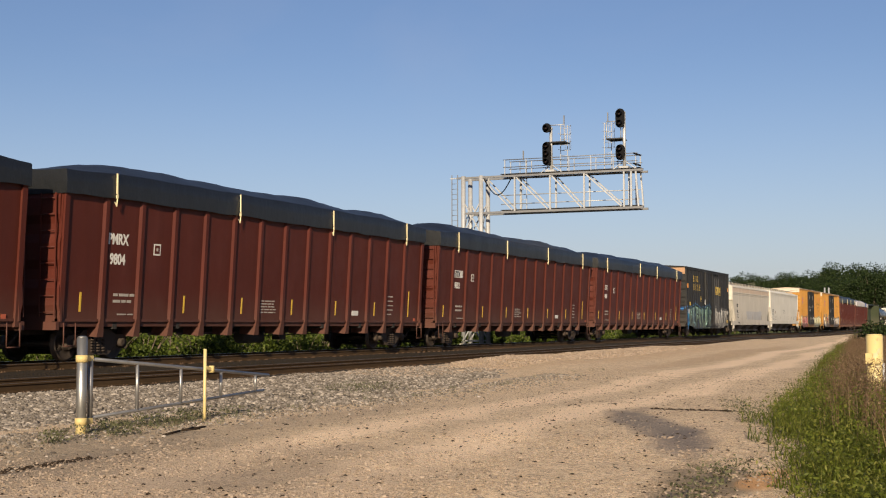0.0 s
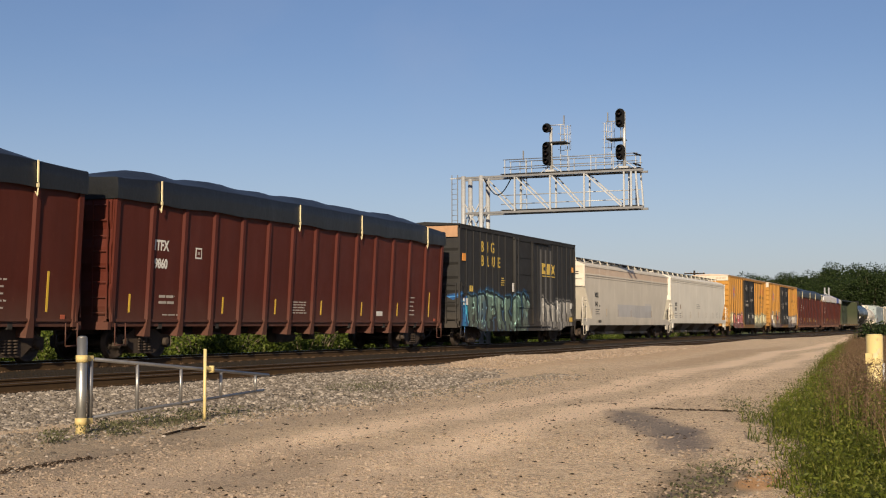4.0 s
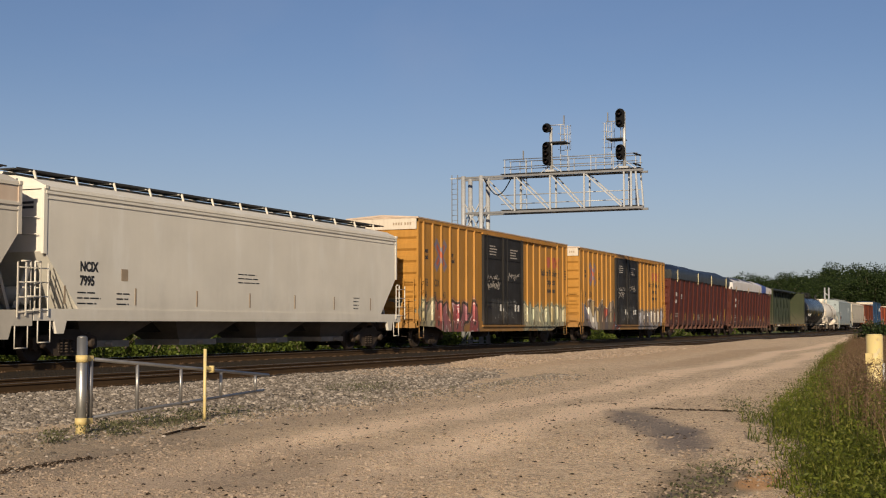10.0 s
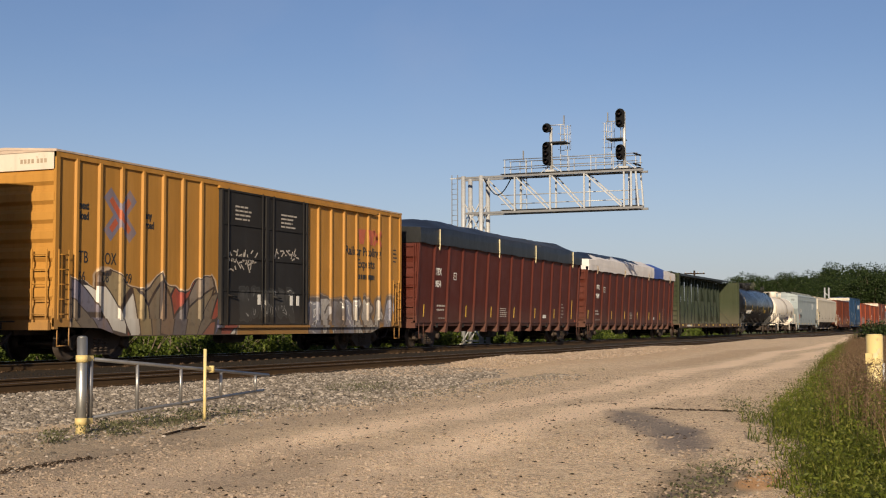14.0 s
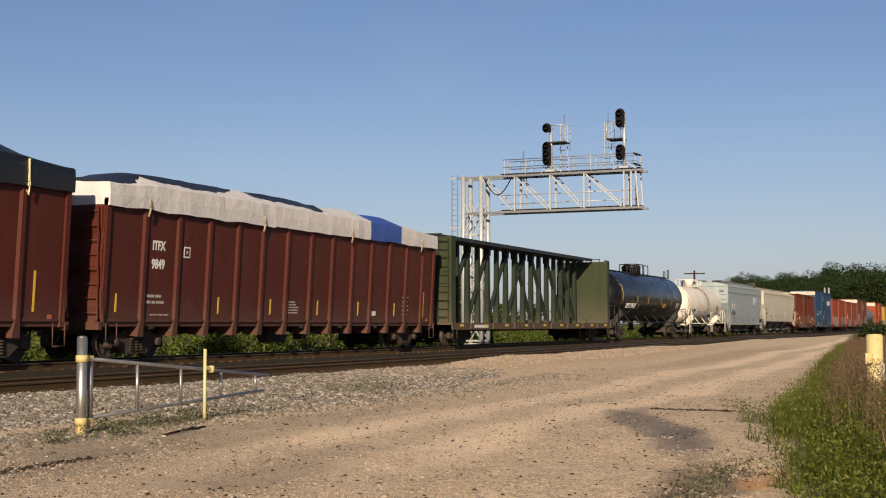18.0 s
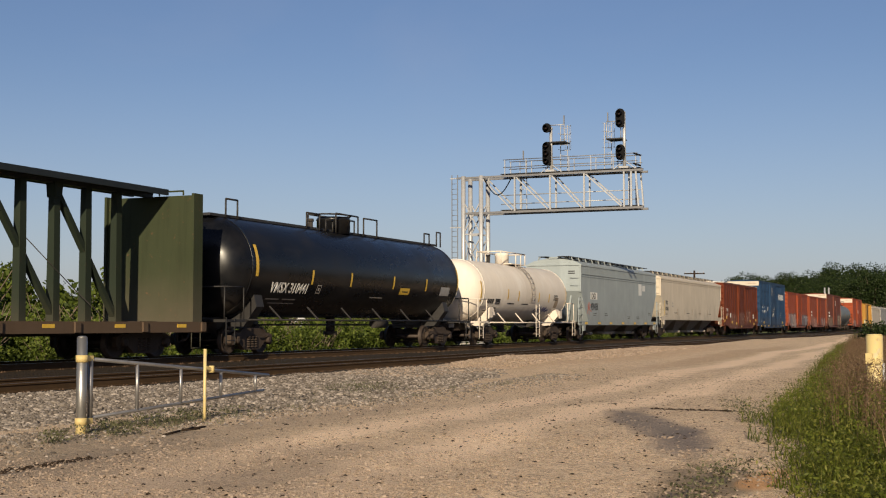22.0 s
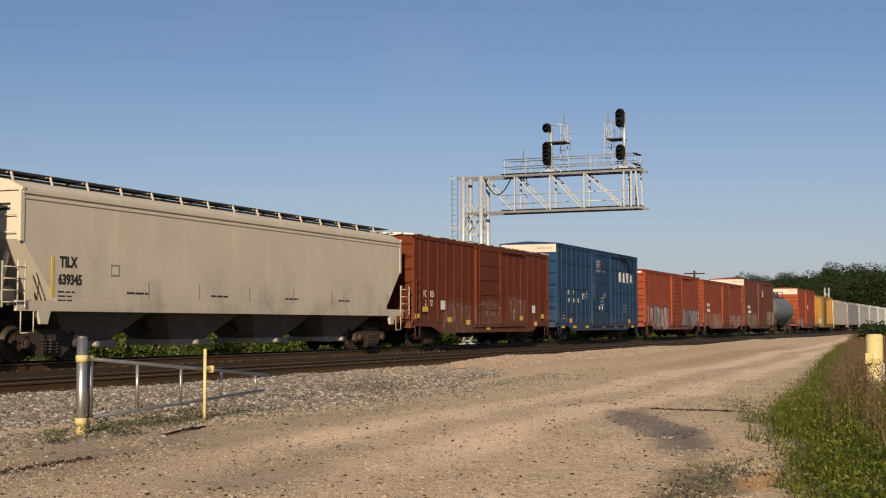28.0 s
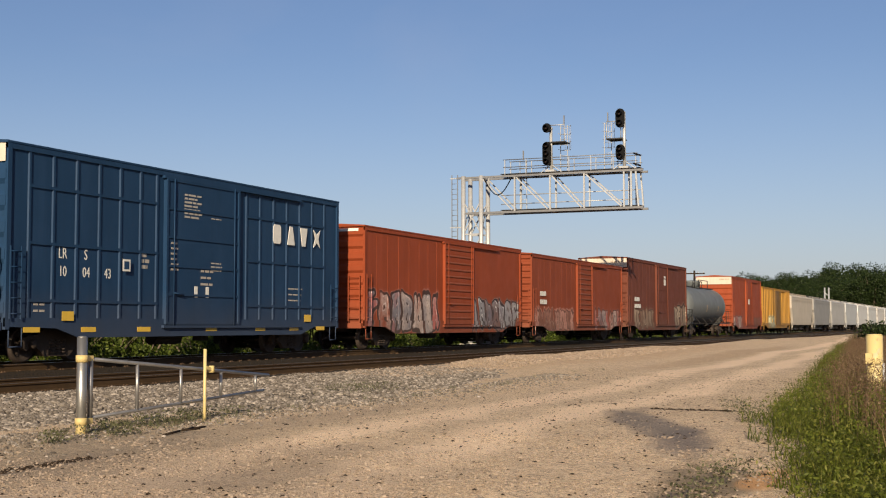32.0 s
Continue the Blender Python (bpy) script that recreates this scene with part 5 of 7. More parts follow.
def centre_beam(u0, u1):
    car, h = new_car("centre_beam_flat_car", "empty olive-green centre-beam flat car with open truss", u0, u1, "flat car")
    deck = Mesh().box(-h, h, -1.5, 1.5, 0.90, 0.97)
    part("deck", deck, P_DECK, car)
    for y in (-1.55, 1.50):
        part("side_sill", Mesh().box(-h, h, y, y + 0.05, 0.70, 0.985), P_DECK, car)
    for s in (-1, 1):
        x0, x1 = sorted((s * h, s * (h - 0.42)))
        b = part("bulkhead", Mesh().prism([(x0, 0.98), (x1, 0.98), (x1 if s > 0 else x1 - 0.12, 4.48), (x0 if s < 0 else x0 + 0.12, 4.48)], "y", -1.5, 1.5), P_BULK, car, "solid olive-green end bulkhead")
        for z in np.linspace(1.3, 4.3, 6):
            part("bulkhead_rib", Mesh().box(*sorted((s * (h + 0.01), s * (h + 0.05))), -1.45, 1.45, z - 0.05, z + 0.05), P_BULK, b)
        for y in (-1.512, 1.432):
            part("bulkhead_edge", Mesh().box(x0 - 0.006, x1 + 0.006, y, y + 0.08, 0.975, 4.52), P_BULK, b)
        part("bulkhead_rail", Mesh().pipe([(s * (h - 0.2), -1.0, 4.5), (s * (h - 0.2), -1.0, 4.62), (s * (h - 0.2), -0.2, 4.62), (s * (h - 0.2), -0.2, 4.5)], 0.025), P_BULK, b)
        part("end_ladder", end_ladder(s * (h + 0.1), -1.4, -0.95, 1.2, 4.3, 10), P_GREEN, car)
        part("stirrup", stirrup(s * (h - 0.3), -1.53, 0.72), P_GREEN, car)
    part("top_chord", Mesh().box(-h + 0.35, h - 0.35, -0.62, 0.62, 4.57, 4.66).box(-h + 0.35, h - 0.35, -0.09, 0.09, 4.45, 4.57).box(-h + 0.35, h - 0.35, -0.62, -0.56, 4.50, 4.57).box(-h + 0.35, h - 0.35, 0.56, 0.62, 4.50, 4.57), M_BEAM, car, "dark top chord")
    xs = [-9.9] + [-8.67 + 1.226 * k for k in range(15)] + [9.75]
    post = Mesh().loft([[(-0.12, -0.12, 0.97), (0.12, -0.12, 0.97), (0.12, 0.12, 0.97), (-0.12, 0.12, 0.97)], [(-0.11, -0.09, 4.5), (0.11, -0.09, 4.5), (0.11, 0.09, 4.5), (-0.11, 0.09, 4.5)]]).data("truss_post", P_GREEN)
    for x in xs:
        part("truss_post", post, P_GREEN, car, at=pose(x, 0, 0))
    p = lambda k: -8.67 + 1.226 * (k - 1)
    for a, b in ((1, 3), (3, 5), (5, 7), (7, 9), (10, 8), (12, 10), (14, 12), (16, 14)):
        part("truss_diagonal", Mesh().beam((p(a), 0, 1.1), (p(b), 0, 4.35), 0.16, 0.13), P_GREEN, car)
        part("gusset", Mesh().prism([(p(b) - 0.16, 4.5), (p(b) + 0.16, 4.5), (p(b) + 0.115, 4.1), (p(b) - 0.115, 4.1)], "y", -0.14, 0.14), P_GREEN, car)
    for x in np.linspace(-h + 1.0, h - 1.0, 9):
        reflector(car, x, 0.83, 0.42, 0.09, -1.551)
        part("stake_pocket", Mesh().box(x + 0.9, x + 1.1, -1.60, -1.55, 0.72, 0.97), P_DECK, car)
    bars(car, -9.2, 0.78, 1.8, 1, M_WHITE, -1.552, 0.1, 0.12)
    part("centre_sill", Mesh().prism([(-h + 1, 0.9), (h - 1, 0.9), (h - 4, 0.62), (-h + 4, 0.62)], "y", -0.35, 0.35), M_DARK, car)
    wire = Mesh()
    for k in (3, 9, 13):
        wire.pipe([(p(k), -0.2, 3.0), (p(k) + 0.9, -0.9, 1.8), (p(k) + 1.5, -1.45, 1.0)], 0.012, 4)
    part("tie_down_cable", wire, M_DARK, car)
    add_trucks(car, h - 2.0)
    add_couplers(car, h + 0.3)


centre_beam(237.45, 260.65)

# ---- tank cars ----
M_GREYLADDER = plain("dull_grey_ladder", (0.24, 0.215, 0.19), 0.6, 0.2, 6, 0.3)
def tank_car(u0, u1, label, paint, r, zc, half, dome, rails, frame_paint, walkway, marks, mark_mat, strips, sill_run, ladder_x=None, band=None):
    """half: half the length of the shell; the heads are flattened domes."""
    car, h = new_car("tank_car", label, u0, u1, "tank car")
    head = [(-half, 0.02), (-half + 0.05, r * 0.30), (-half + 0.18, r * 0.60), (-half + 0.38, r * 0.82), (-half + 0.62, r * 0.94), (-half + 0.88, r * 0.99), (-half + 1.0, r)]
    prof = head + [(-a, rr) for a, rr in reversed(head)]
    part("shell", Mesh().lathe(prof, "x", (0, 0, zc), 48), paint, car)
    for x in (-half + 1.0, half - 1.0):
        part("head_seam", Mesh().lathe([(x - 0.03, r - 0.01), (x - 0.03, r + 0.012), (x + 0.03, r + 0.012), (x + 0.03, r - 0.01)], "x", (0, 0, zc), 48, False), paint, car)
    for s in (-1, 1):
        x = s * (h - 2.0)
        part("saddle", Mesh().prism([(-1.25, zc - 0.55 * r), (-1.35, zc - 0.8 * r), (-0.9, 0.85), (0.9, 0.85), (1.35, zc - 0.8 * r), (1.25, zc - 0.55 * r), (0, zc - r * 0.97)], "x", x - 0.22, x + 0.22), frame_paint, car)
        part("stub_sill", Mesh().box(*sorted((s * (h + 0.1), s * (h - 3.6))), -0.3, 0.3, 0.78, 1.12), frame_paint, car)
        part("end_platform", Mesh().box(*sorted((s * (h + 0.15), s * (h - 1.0))), -1.5, 1.5, 0.98, 1.06), frame_paint, car)
        part("end_rail", Mesh().pipe([(s * (h + 0.12), -1.45, 1.06), (s * (h + 0.12), -1.45, 2.0), (s * (h - 0.9), -1.45, 2.0), (s * (h - 0.9), -1.45, 1.06)], 0.022).pipe([(s * (h + 0.12), -1.45, 2.0), (s * (h + 0.12), 1.45, 2.0), (s * (h + 0.12), 1.45, 1.06)], 0.022), frame_paint, car)
        part("side_steps", ladder(s * (h - 0.1) - 0.22, s * (h - 0.1) + 0.22, -1.52, 0.45, 1.0, 3), frame_paint, car)
    run = part("side_handrail", Mesh().tube((-h + 1.0, -1.58, sill_run), (h - 1.0, -1.58, sill_run), 0.028, seg=6), frame_paint, car)
    k = -h + 2.9
    while k < h - 2.0:
        part("handrail_bracket", Mesh().beam((k, -1.56, sill_run), (k - 0.3, -1.30, sill_run + 0.42), 0.05), frame_paint, run)
        k += 2.35
    if dome:
        d = part("manway_dome", Mesh().lathe([(zc + r - 0.06, dome), (dome * 0 + zc + r + 0.42, dome), (zc + r + 0.45, dome + 0.03), (zc + r + 0.55, dome * 0.95), (zc + r + 0.58, 0.02)], "z", (0, 0, 0), 24), paint, car)
        part("valve", Mesh().tube((-1.3, 0.2, zc + r - 0.1), (-1.3, 0.2, zc + r + 0.32), 0.08, seg=10).lathe([(zc + r + 0.32, 0.11), (zc + r + 0.42, 0.11)], "z", (-1.3, 0.2, 0), 10), M_DARK, car)
    if walkway:
        part("top_walkway", Mesh().box(-half + 0.5, half - 0.4, -0.32, 0.32, zc + r - 0.02, zc + r + 0.06), M_BOARD, car)
    for pts in rails:
        part("hand_hoop", Mesh().pipe([(x, y, zc + r + z) for x, y, z in pts], 0.03), frame_paint, car)
    for text, x, z, size in marks:
        wrap(lettering(text, size, mark_mat, x, z, 0, car, squeeze=0.9, bold=0.006), r, zc)
    for x, z, w, hh, mat in strips:
        wrap(part("stripe", patch_mesh(x - w / 2, x + w / 2, z, z + hh), mat, car), r, zc)
    if ladder_x is not None:
        pts = []
        for k in range(9):
            a = math.pi - k * 0.19 + 0.25
            pts.append((ladder_x, (r + 0.07) * math.cos(a), zc + (r + 0.07) * math.sin(a)))
        m = Mesh()
        for dx in (-0.22, 0.22):
            m.pipe([(x + dx, y, z) for x, y, z in pts], 0.02)
        m2 = ladder(ladder_x - 0.24, ladder_x + 0.24, -1.62, 0.45, 1.75, 5, 0.016)
        lad = part("shell_ladder", m, M_GREYLADDER, car, "dull grey curved ladder")
        for x, y, z in pts:
            part("rung", Mesh().tube((x - 0.22, y, z), (x + 0.22, y, z), 0.014, seg=5), M_GREYLADDER, lad)
        part("side_ladder", m2, frame_paint, car)
    g = Mesh().tube((-0.2, 0, 0.62), (-0.2, 0, zc - r + 0.1), 0.16, seg=10).lathe([(0.55, 0.24), (0.68, 0.24)], "z", (-0.2, 0, 0), 12)
    g.tube((2.2, -0.5, 0.95), (3.2, -0.5, 0.95), 0.17, seg=12)
    g.pipe([(-h + 3, -0.4, 0.9), (h - 3, -0.4, 0.9)], 0.03)
    part("bottom_outlet", g, M_DARK, car)
    add_trucks(car, h - 2.0)
    add_couplers(car, h + 0.3)
    return car, h


def patch_mesh(x0, x1, z0, z1):
    m = Mesh()
    n = max(2, int((z1 - z0) / 0.08))
    m.v = [(x, 0, z0 + (z1 - z0) * k / n) for k in range(n + 1) for x in (x0, x1)]
    for k in range(n):
        m.face([2 * k, 2 * k + 1, 2 * k + 3, 2 * k + 2])
    return m


def wrap(ob, r, zc):
    """Bends flat marks onto the tank's shell."""
    me = ob.data.copy()
    m = ob.matrix_basis.copy()
    for v in me.vertices:
        p = m @ v.co
        dz = max(-r * 0.97, min(r * 0.97, p.z - zc))
        v.co = (p.x, -math.sqrt(r * r - dz * dz) - (0.018 if p.y < -0.0015 else 0.009), p.z)
    ob.data = me
    ob.matrix_basis = Matrix()


def gloss_black():
    n = Nodes("glossy_black_tank")
    d = n.step(n.noise(1.2, 5, 0.6, (0.6, 1, 1)), 0.4, 0.75)
    col = n.mix(d, (0.0045, 0.005, 0.0065), (0.012, 0.0115, 0.012))
    low = n.math("SUBTRACT", 1.0, n.step(n.math("ADD", n.z, n.math("MULTIPLY", n.noise(2, 4), 0.5)), 1.3, 2.2))
    col = n.mix(n.math("MULTIPLY", low, 0.45), col, (0.075, 0.058, 0.045))
    n.bump(n.noise(0.8, 3), 0.05, 0.05)
    return n.done(col, n.math("ADD", 0.27, n.math("MULTIPLY", d, 0.14)), 0, 0.26)


P_TANK = gloss_black()
M_TFRAME = plain("black_tank_frame", (0.024, 0.022, 0.021), 0.6, 0.1, 6, 0.4)
hoop = lambda x0, x1, z, y=-0.45: [(x0, y, -0.05), (x0, y, z), (x1, y, z), (x1, y, -0.05)]
ring = [(0.85 * math.cos(a), 0.55 * math.sin(a), 0.62) for a in np.linspace(0, 2 * math.pi, 13)]
car, h = tank_car(262.0, 280.3, "glossy black tank car with yellow stripes and white marks", P_TANK, 1.52, 2.66, 8.85, 0.60,
                  [hoop(-7.7, -7.05, 0.52), hoop(-2.75, -1.85, 0.50), hoop(-1.4, -0.9, 0.35), hoop(1.5, 2.6, 0.62), hoop(1.5, 2.6, 0.62, 0.5), hoop(6.95, 7.45, 0.42), hoop(8.2, 8.6, 0.55), ring, hoop(-0.85, 0.85, 0.62, -0.55), hoop(-0.85, 0.85, 0.62, 0.55)],
                  M_TFRAME, True, [("VMSX 310441", -6.62, 1.90, 0.32)], M_WHITE,
                  [(-4.18, 2.20, 0.12, 0.46, M_REFLECT), (-1.47, 2.2, 0.12, 0.46, M_REFLECT), (1.9, 2.2, 0.12, 0.46, M_REFLECT), (4.82, 2.2, 0.12, 0.46, M_REFLECT), (2.95, 2.02, 0.85, 0.24, M_REFLECT),
                   (-7.6, 2.35, 0.16, 0.95, M_REFLECT), (7.9, 2.3, 0.14, 0.9, M_REFLECT), (-3.62, 2.16, 0.28, 0.03, M_FAINT), (-3.62, 1.92, 0.28, 0.03, M_FAINT), (-3.75, 1.92, 0.03, 0.27, M_FAINT), (-3.49, 1.92, 0.03, 0.27, M_FAINT), (-3.62, 2.0, 0.10, 0.1, M_FAINT), (-6.2, 1.68, 0.8, 0.035, M_FAINT), (-5.2, 1.68, 0.8, 0.035, M_FAINT), (-5.5, 1.56, 1.6, 0.03, M_FAINT), (0.8, 1.85, 1.0, 0.035, M_FAINT), (6.7, 2.05, 0.9, 0.34, plain("grey_data_block", (0.30, 0.29, 0.28), 0.6)), (3.0, 2.10, 0.5, 0.05, M_BLACK)], 1.05)
P_WTANK = weathered("stained_cream_tank", (0.66, 0.60, 0.525), 0.55, 0.4, 0.2, 0.08, dirt_top=1.7, decals=[(0.45, 2.3, 1.5, 3.0, 0, (0.50, 0.43, 0.36), 0.35)])
M_WFRAME = weathered("cream_frame", (0.62, 0.55, 0.47), 0.6, 0.6, 0.5, 0.2, dirt_top=0.9)
sq = lambda y: [(-1.75, y, 0.0), (-1.75, y, 0.54), (1.6, y, 0.54), (1.6, y, 0.0)]
car, h = tank_car(281.6, 294.9, "cream-white tank car with a brown-stained middle", P_WTANK, 1.36, 2.42, 6.75, 0.33,
                  [sq(-0.6), sq(0.6), [(-1.75, -0.6, 0.54), (-1.75, 0.6, 0.54)], [(1.6, -0.6, 0.54), (1.6, 0.6, 0.54)], [(0.3, -0.6, -0.1), (0.3, -0.6, 0.54)], [(1.0, -0.6, -0.1), (1.0, -0.6, 0.54)], [(-0.6, 0.6, -0.1), (-0.6, 0.6, 0.54)]],
                  M_WFRAME, False, [("9995", -4.25, 1.83, 0.24)], M_BLACK,
                  [(-5.15, 1.84, 0.15, 0.2, M_BLACK), (-4.95, 1.84, 0.15, 0.2, M_BLACK), (-4.75, 1.84, 0.15, 0.2, M_BLACK), (-4.55, 1.84, 0.15, 0.2, M_BLACK), (-2.75, 2.05, 0.12, 0.46, M_REFLECT), (-1.32, 2.0, 0.12, 0.46, M_REFLECT), (1.56, 2.0, 0.12, 0.46, M_REFLECT), (3.08, 2.0, 0.12, 0.42, M_REFLECT), (-6.1, 1.9, 0.14, 0.9, M_REFLECT), (5.75, 1.9, 0.14, 0.9, M_REFLECT),
                   (-4.4, 1.62, 1.2, 0.05, M_BLACK), (-4.4, 1.50, 1.6, 0.05, M_BLACK), (4.3, 1.75, 0.5, 0.5, M_STRIPE), (4.1, 2.32, 0.6, 0.05, M_BLACK), (4.1, 2.22, 0.6, 0.05, M_BLACK), (4.1, 2.12, 0.7, 0.05, M_BLACK), (-2.2, 1.85, 0.9, 0.04, M_BLACK), (-0.3, 1.85, 0.9, 0.04, M_BLACK)], 1.0, ladder_x=0.55)
plat = Mesh().box(-0.3, 1.6, -0.6, 0.6, 3.78, 3.82)
part("top_platform", plat, M_WFRAME, car)
m = Mesh()
r = random.Random(8)
x = 1.3
while x < 3.4:
    m.beam((x, 0, 1.5 + r.uniform(0, 0.12)), (x + r.uniform(0.05, 0.16), 0, 1.5 + r.uniform(0.1, 0.3)), 0.004, 0.05)
    x += 0.09
wrap(tagged(part("sprayed_tag", m, plain("navy_spray", (0.03, 0.03, 0.10)), car), kind="stuff"), 1.36, 2.42)
for x in (-5.25, 4.55):
    part("placard_holder", Mesh().box(x - 0.19, x + 0.19, -1.46, -1.42, 1.22, 1.60), M_WFRAME, car)

# ---- grey and beige hoppers ----
P_GREYH = weathered("blue_grey_hopper", (0.27, 0.305, 0.315), 0.55, 0.4, 0.15, 0.08, smudge=0.2, decals=[(4.2, 3.05, 0.75, 0.7, 0, (0.62, 0.62, 0.60), 0.9), (5.1, 3.15, 0.7, 0.34, 0, (0.58, 0.58, 0.56), 0.9)])
car, h = hopper(295.7, 312.9, "blue-grey covered hopper with black marks on a white patch", P_GREYH, 0.42, 4.08, (0.88, 1.10), 1.3, 2.7, 3, posts_every=1.25, marks=[("490436", -6.40, 1.70, 0.40)], side_bars=())
part("number_patch", Mesh().box(-6.40, -5.15, -1.526, -1.52, 2.28, 2.66), M_WHITE, car, "white number patch")
lettering("CAIX", 0.30, M_BLACK, -6.28, 2.32, -1.527, car, squeeze=0.85, bold=0.008)
for x in (-7.4, -4.9, -2.6, 0.0, 2.7, 5.3, 7.6):
    reflector(car, x, 0.93, 0.5, 0.11, -1.572)
for x, z in ((-5.9, 1.5), (-3.7, 1.5), (1.2, 1.35), (3.3, 1.35), (6.2, 1.6)):
    bars(car, x, z, 0.7, 2, M_BLACK, -1.522, 0.1, 0.035)
part("sprayed_tag", Mesh().beam((-7.1, -1.525, 1.5), (-6.6, -1.525, 2.1), 0.004, 0.05).beam((-6.9, -1.525, 2.1), (-6.7, -1.525, 1.45), 0.004, 0.05).beam((-7.0, -1.525, 1.9), (-6.3, -1.525, 1.6), 0.004, 0.05).beam((-6.8, -1.525, 1.75), (-6.4, -1.525, 2.0), 0.004, 0.05), M_REDINK, car)
M_DATA = plain("grey_ink", (0.20, 0.20, 0.21), 0.6, bump=0.0)
P_BEIGE = weathered("cream_beige_hopper", (0.50, 0.44, 0.355), 0.58, 0.4, 0.12, 0.05, dirt_top=1.7, smudge=0.4)
car, h = hopper(313.75, 334.15, "cream-beige covered hopper with sooty handling marks", P_BEIGE, 0.15, 3.98, (1.22, 1.46), 1.25, 2.85, 4, crease=3.92, posts_every=1.34, marks=[("TILX", -8.75, 2.27, 0.25), ("639345", -8.80, 1.86, 0.24)], side_bars=(-5.3, -3.0, -0.4, 2.2, 4.7, 8.9))
bars(car, -8.8, 1.66, 0.7, 3, M_BLACK, -1.522, 0.1, 0.035)
for x in (-6.2, -2.4, 1.7, 5.2):
    bars(car, x, 1.68, 1.1, 1, M_BLACK, -1.522, 0.1, 0.05)
part("inspection_stripe", Mesh().box(-9.05, -8.95, -1.528, -1.52, 1.58, 2.5), M_INK_Y, car)
part("stencil_box", Mesh().box(-6.85, -6.5, -1.524, -1.52, 2.1, 2.4), M_DATA, car)
part("stencil_box_inset", Mesh().box(-6.80, -6.55, -1.527, -1.52, 2.15, 2.35), P_BEIGE, car)

# ---- brown, blue and red boxcars ----
FADED = [(0.07, 0.026, 0.018), (0.40, 0.31, 0.26), (0.20, 0.085, 0.055), (0.15, 0.05, 0.028), (0.14, 0.045, 0.025)]
def peeling():
    n = Nodes("peeling_roof")
    k = n.step(n.noise(1.4, 5, 0.7), 0.47, 0.53)
    return n.done(n.mix(k, (0.07, 0.03, 0.018), (0.60, 0.57, 0.52)), 0.7, 0, 0.3)


P_PEEL = peeling()
P_BROWN = weathered("rusty_brown_boxcar", (0.112, 0.0245, 0.0085), 0.62, 0.45, 0.7, 0.45, grafs=[(3.6, 1.6, 2.4, 1.15, FADED, 0.85), (-0.2, 1.55, 2.6, 0.75, FADED, 0.85), (-0.2, 0.95, 2.6, 0.5, FADED, 0.8), (-3.6, 1.2, 3.0, 1.2, FADED, 0.65)])
car, h = boxcar(335.2, 351.1, "rust-brown ribbed boxcar with faded graffiti", 4.32, P_BROWN, [-7.33, -6.5, -5.62, -4.78, -3.94, -3.1, -2.3, 2.24, 3.15, 4.04, 4.95, 5.82, 6.67], (-1.76, 1.27), sill=0.58, door_style="panels", end_ribs=7, roof_paint=P_PEEL, post_d=0.024)
for text, x in (("FC", -7.0), ("RD", -6.36)):
    lettering(text, 0.27, M_WHITE, x, 1.97, -1.503, car, squeeze=0.7)
for text, x in (("2", -6.85), ("57", -6.36)):
    lettering(text, 0.24, M_WHITE, x, 1.63, -1.503, car, squeeze=0.7)
for x, z in ((-7.75, 1.12), (-7.0, 1.40), (-4.6, 1.0), (-2.6, 0.9), (5.9, 0.85), (6.9, 1.2), (-0.3, 0.68), (3.9, 1.1)):
    reflector(car, x, z, 0.42 if z < 1.3 else 0.5, 0.2, -1.575)
for x, z in ((-5.45, 1.5), (5.45, 1.45)):
    part("white_tag", Mesh().box(x, x + 0.42, -1.57, -1.562, z, z + 0.36), M_WHITE, car)

P_BLUE = weathered("dull_blue_boxcar", (0.0125, 0.038, 0.088), 0.54, 0.4, 0.5, 0.08)
BL = [-7.1, -6.28, -5.45, -4.6, -3.78, -2.95, -2.25, 2.14, 2.9, 3.68, 4.48, 5.28, 6.08, 6.9]
car, h = boxcar(352.55, 368.25, "dull blue ribbed boxcar with white lettering", 4.98, P_BLUE, BL, (-1.94, 1.65), sill=0.60, post_w=0.11, post_d=0.034, white_end=0.42, door_style="panels", end_ribs=6,
                bands=[(-7.1, -2.2, 4.08), (-7.1, -2.2, 2.78), (-7.1, -2.2, 1.46), (2.1, 6.9, 4.08), (2.1, 6.9, 2.78), (2.1, 6.9, 1.46)])
for k, x in enumerate((3.6, 4.45, 5.25, 6.1)):   # the lessor's mark, as plain white blocks
    shp = [[(0.08, 0), (0.5, 0), (0.58, 0.08), (0.58, 0.50), (0.5, 0.58), (0.08, 0.58), (0, 0.5), (0, 0.08)], [(0, 0), (0.58, 0), (0.40, 0.58), (0.18, 0.58)], [(0.16, 0), (0.42, 0), (0.58, 0.58), (0, 0.58)], [(0, 0), (0.29, 0.16), (0.58, 0), (0.42, 0.29), (0.58, 0.58), (0.29, 0.42), (0, 0.58), (0.16, 0.29)]][k]
    part("emblem_block", Mesh().prism([(x + a * 0.78, 3.38 + b) for a, b in shp], "y", -1.562, -1.546), M_WHITE, car)
for text, x in (("LR", -6.08), ("S", -5.15)):
    lettering(text, 0.26, M_WHITE, x, 2.47, -1.503, car, squeeze=0.8)
for text, x in (("10", -6.05), ("04", -5.2), ("43", -4.38)):
    lettering(text, 0.25, M_WHITE, x, 2.05, -1.503, car, squeeze=0.8)
bars(car, -1.1, 4.4, 0.85, 7, M_WHITE, -1.582, 0.1, 0.05)
bars(car, 0.2, 3.85, 0.6, 1, M_WHITE, -1.582, 0.1, 0.03)
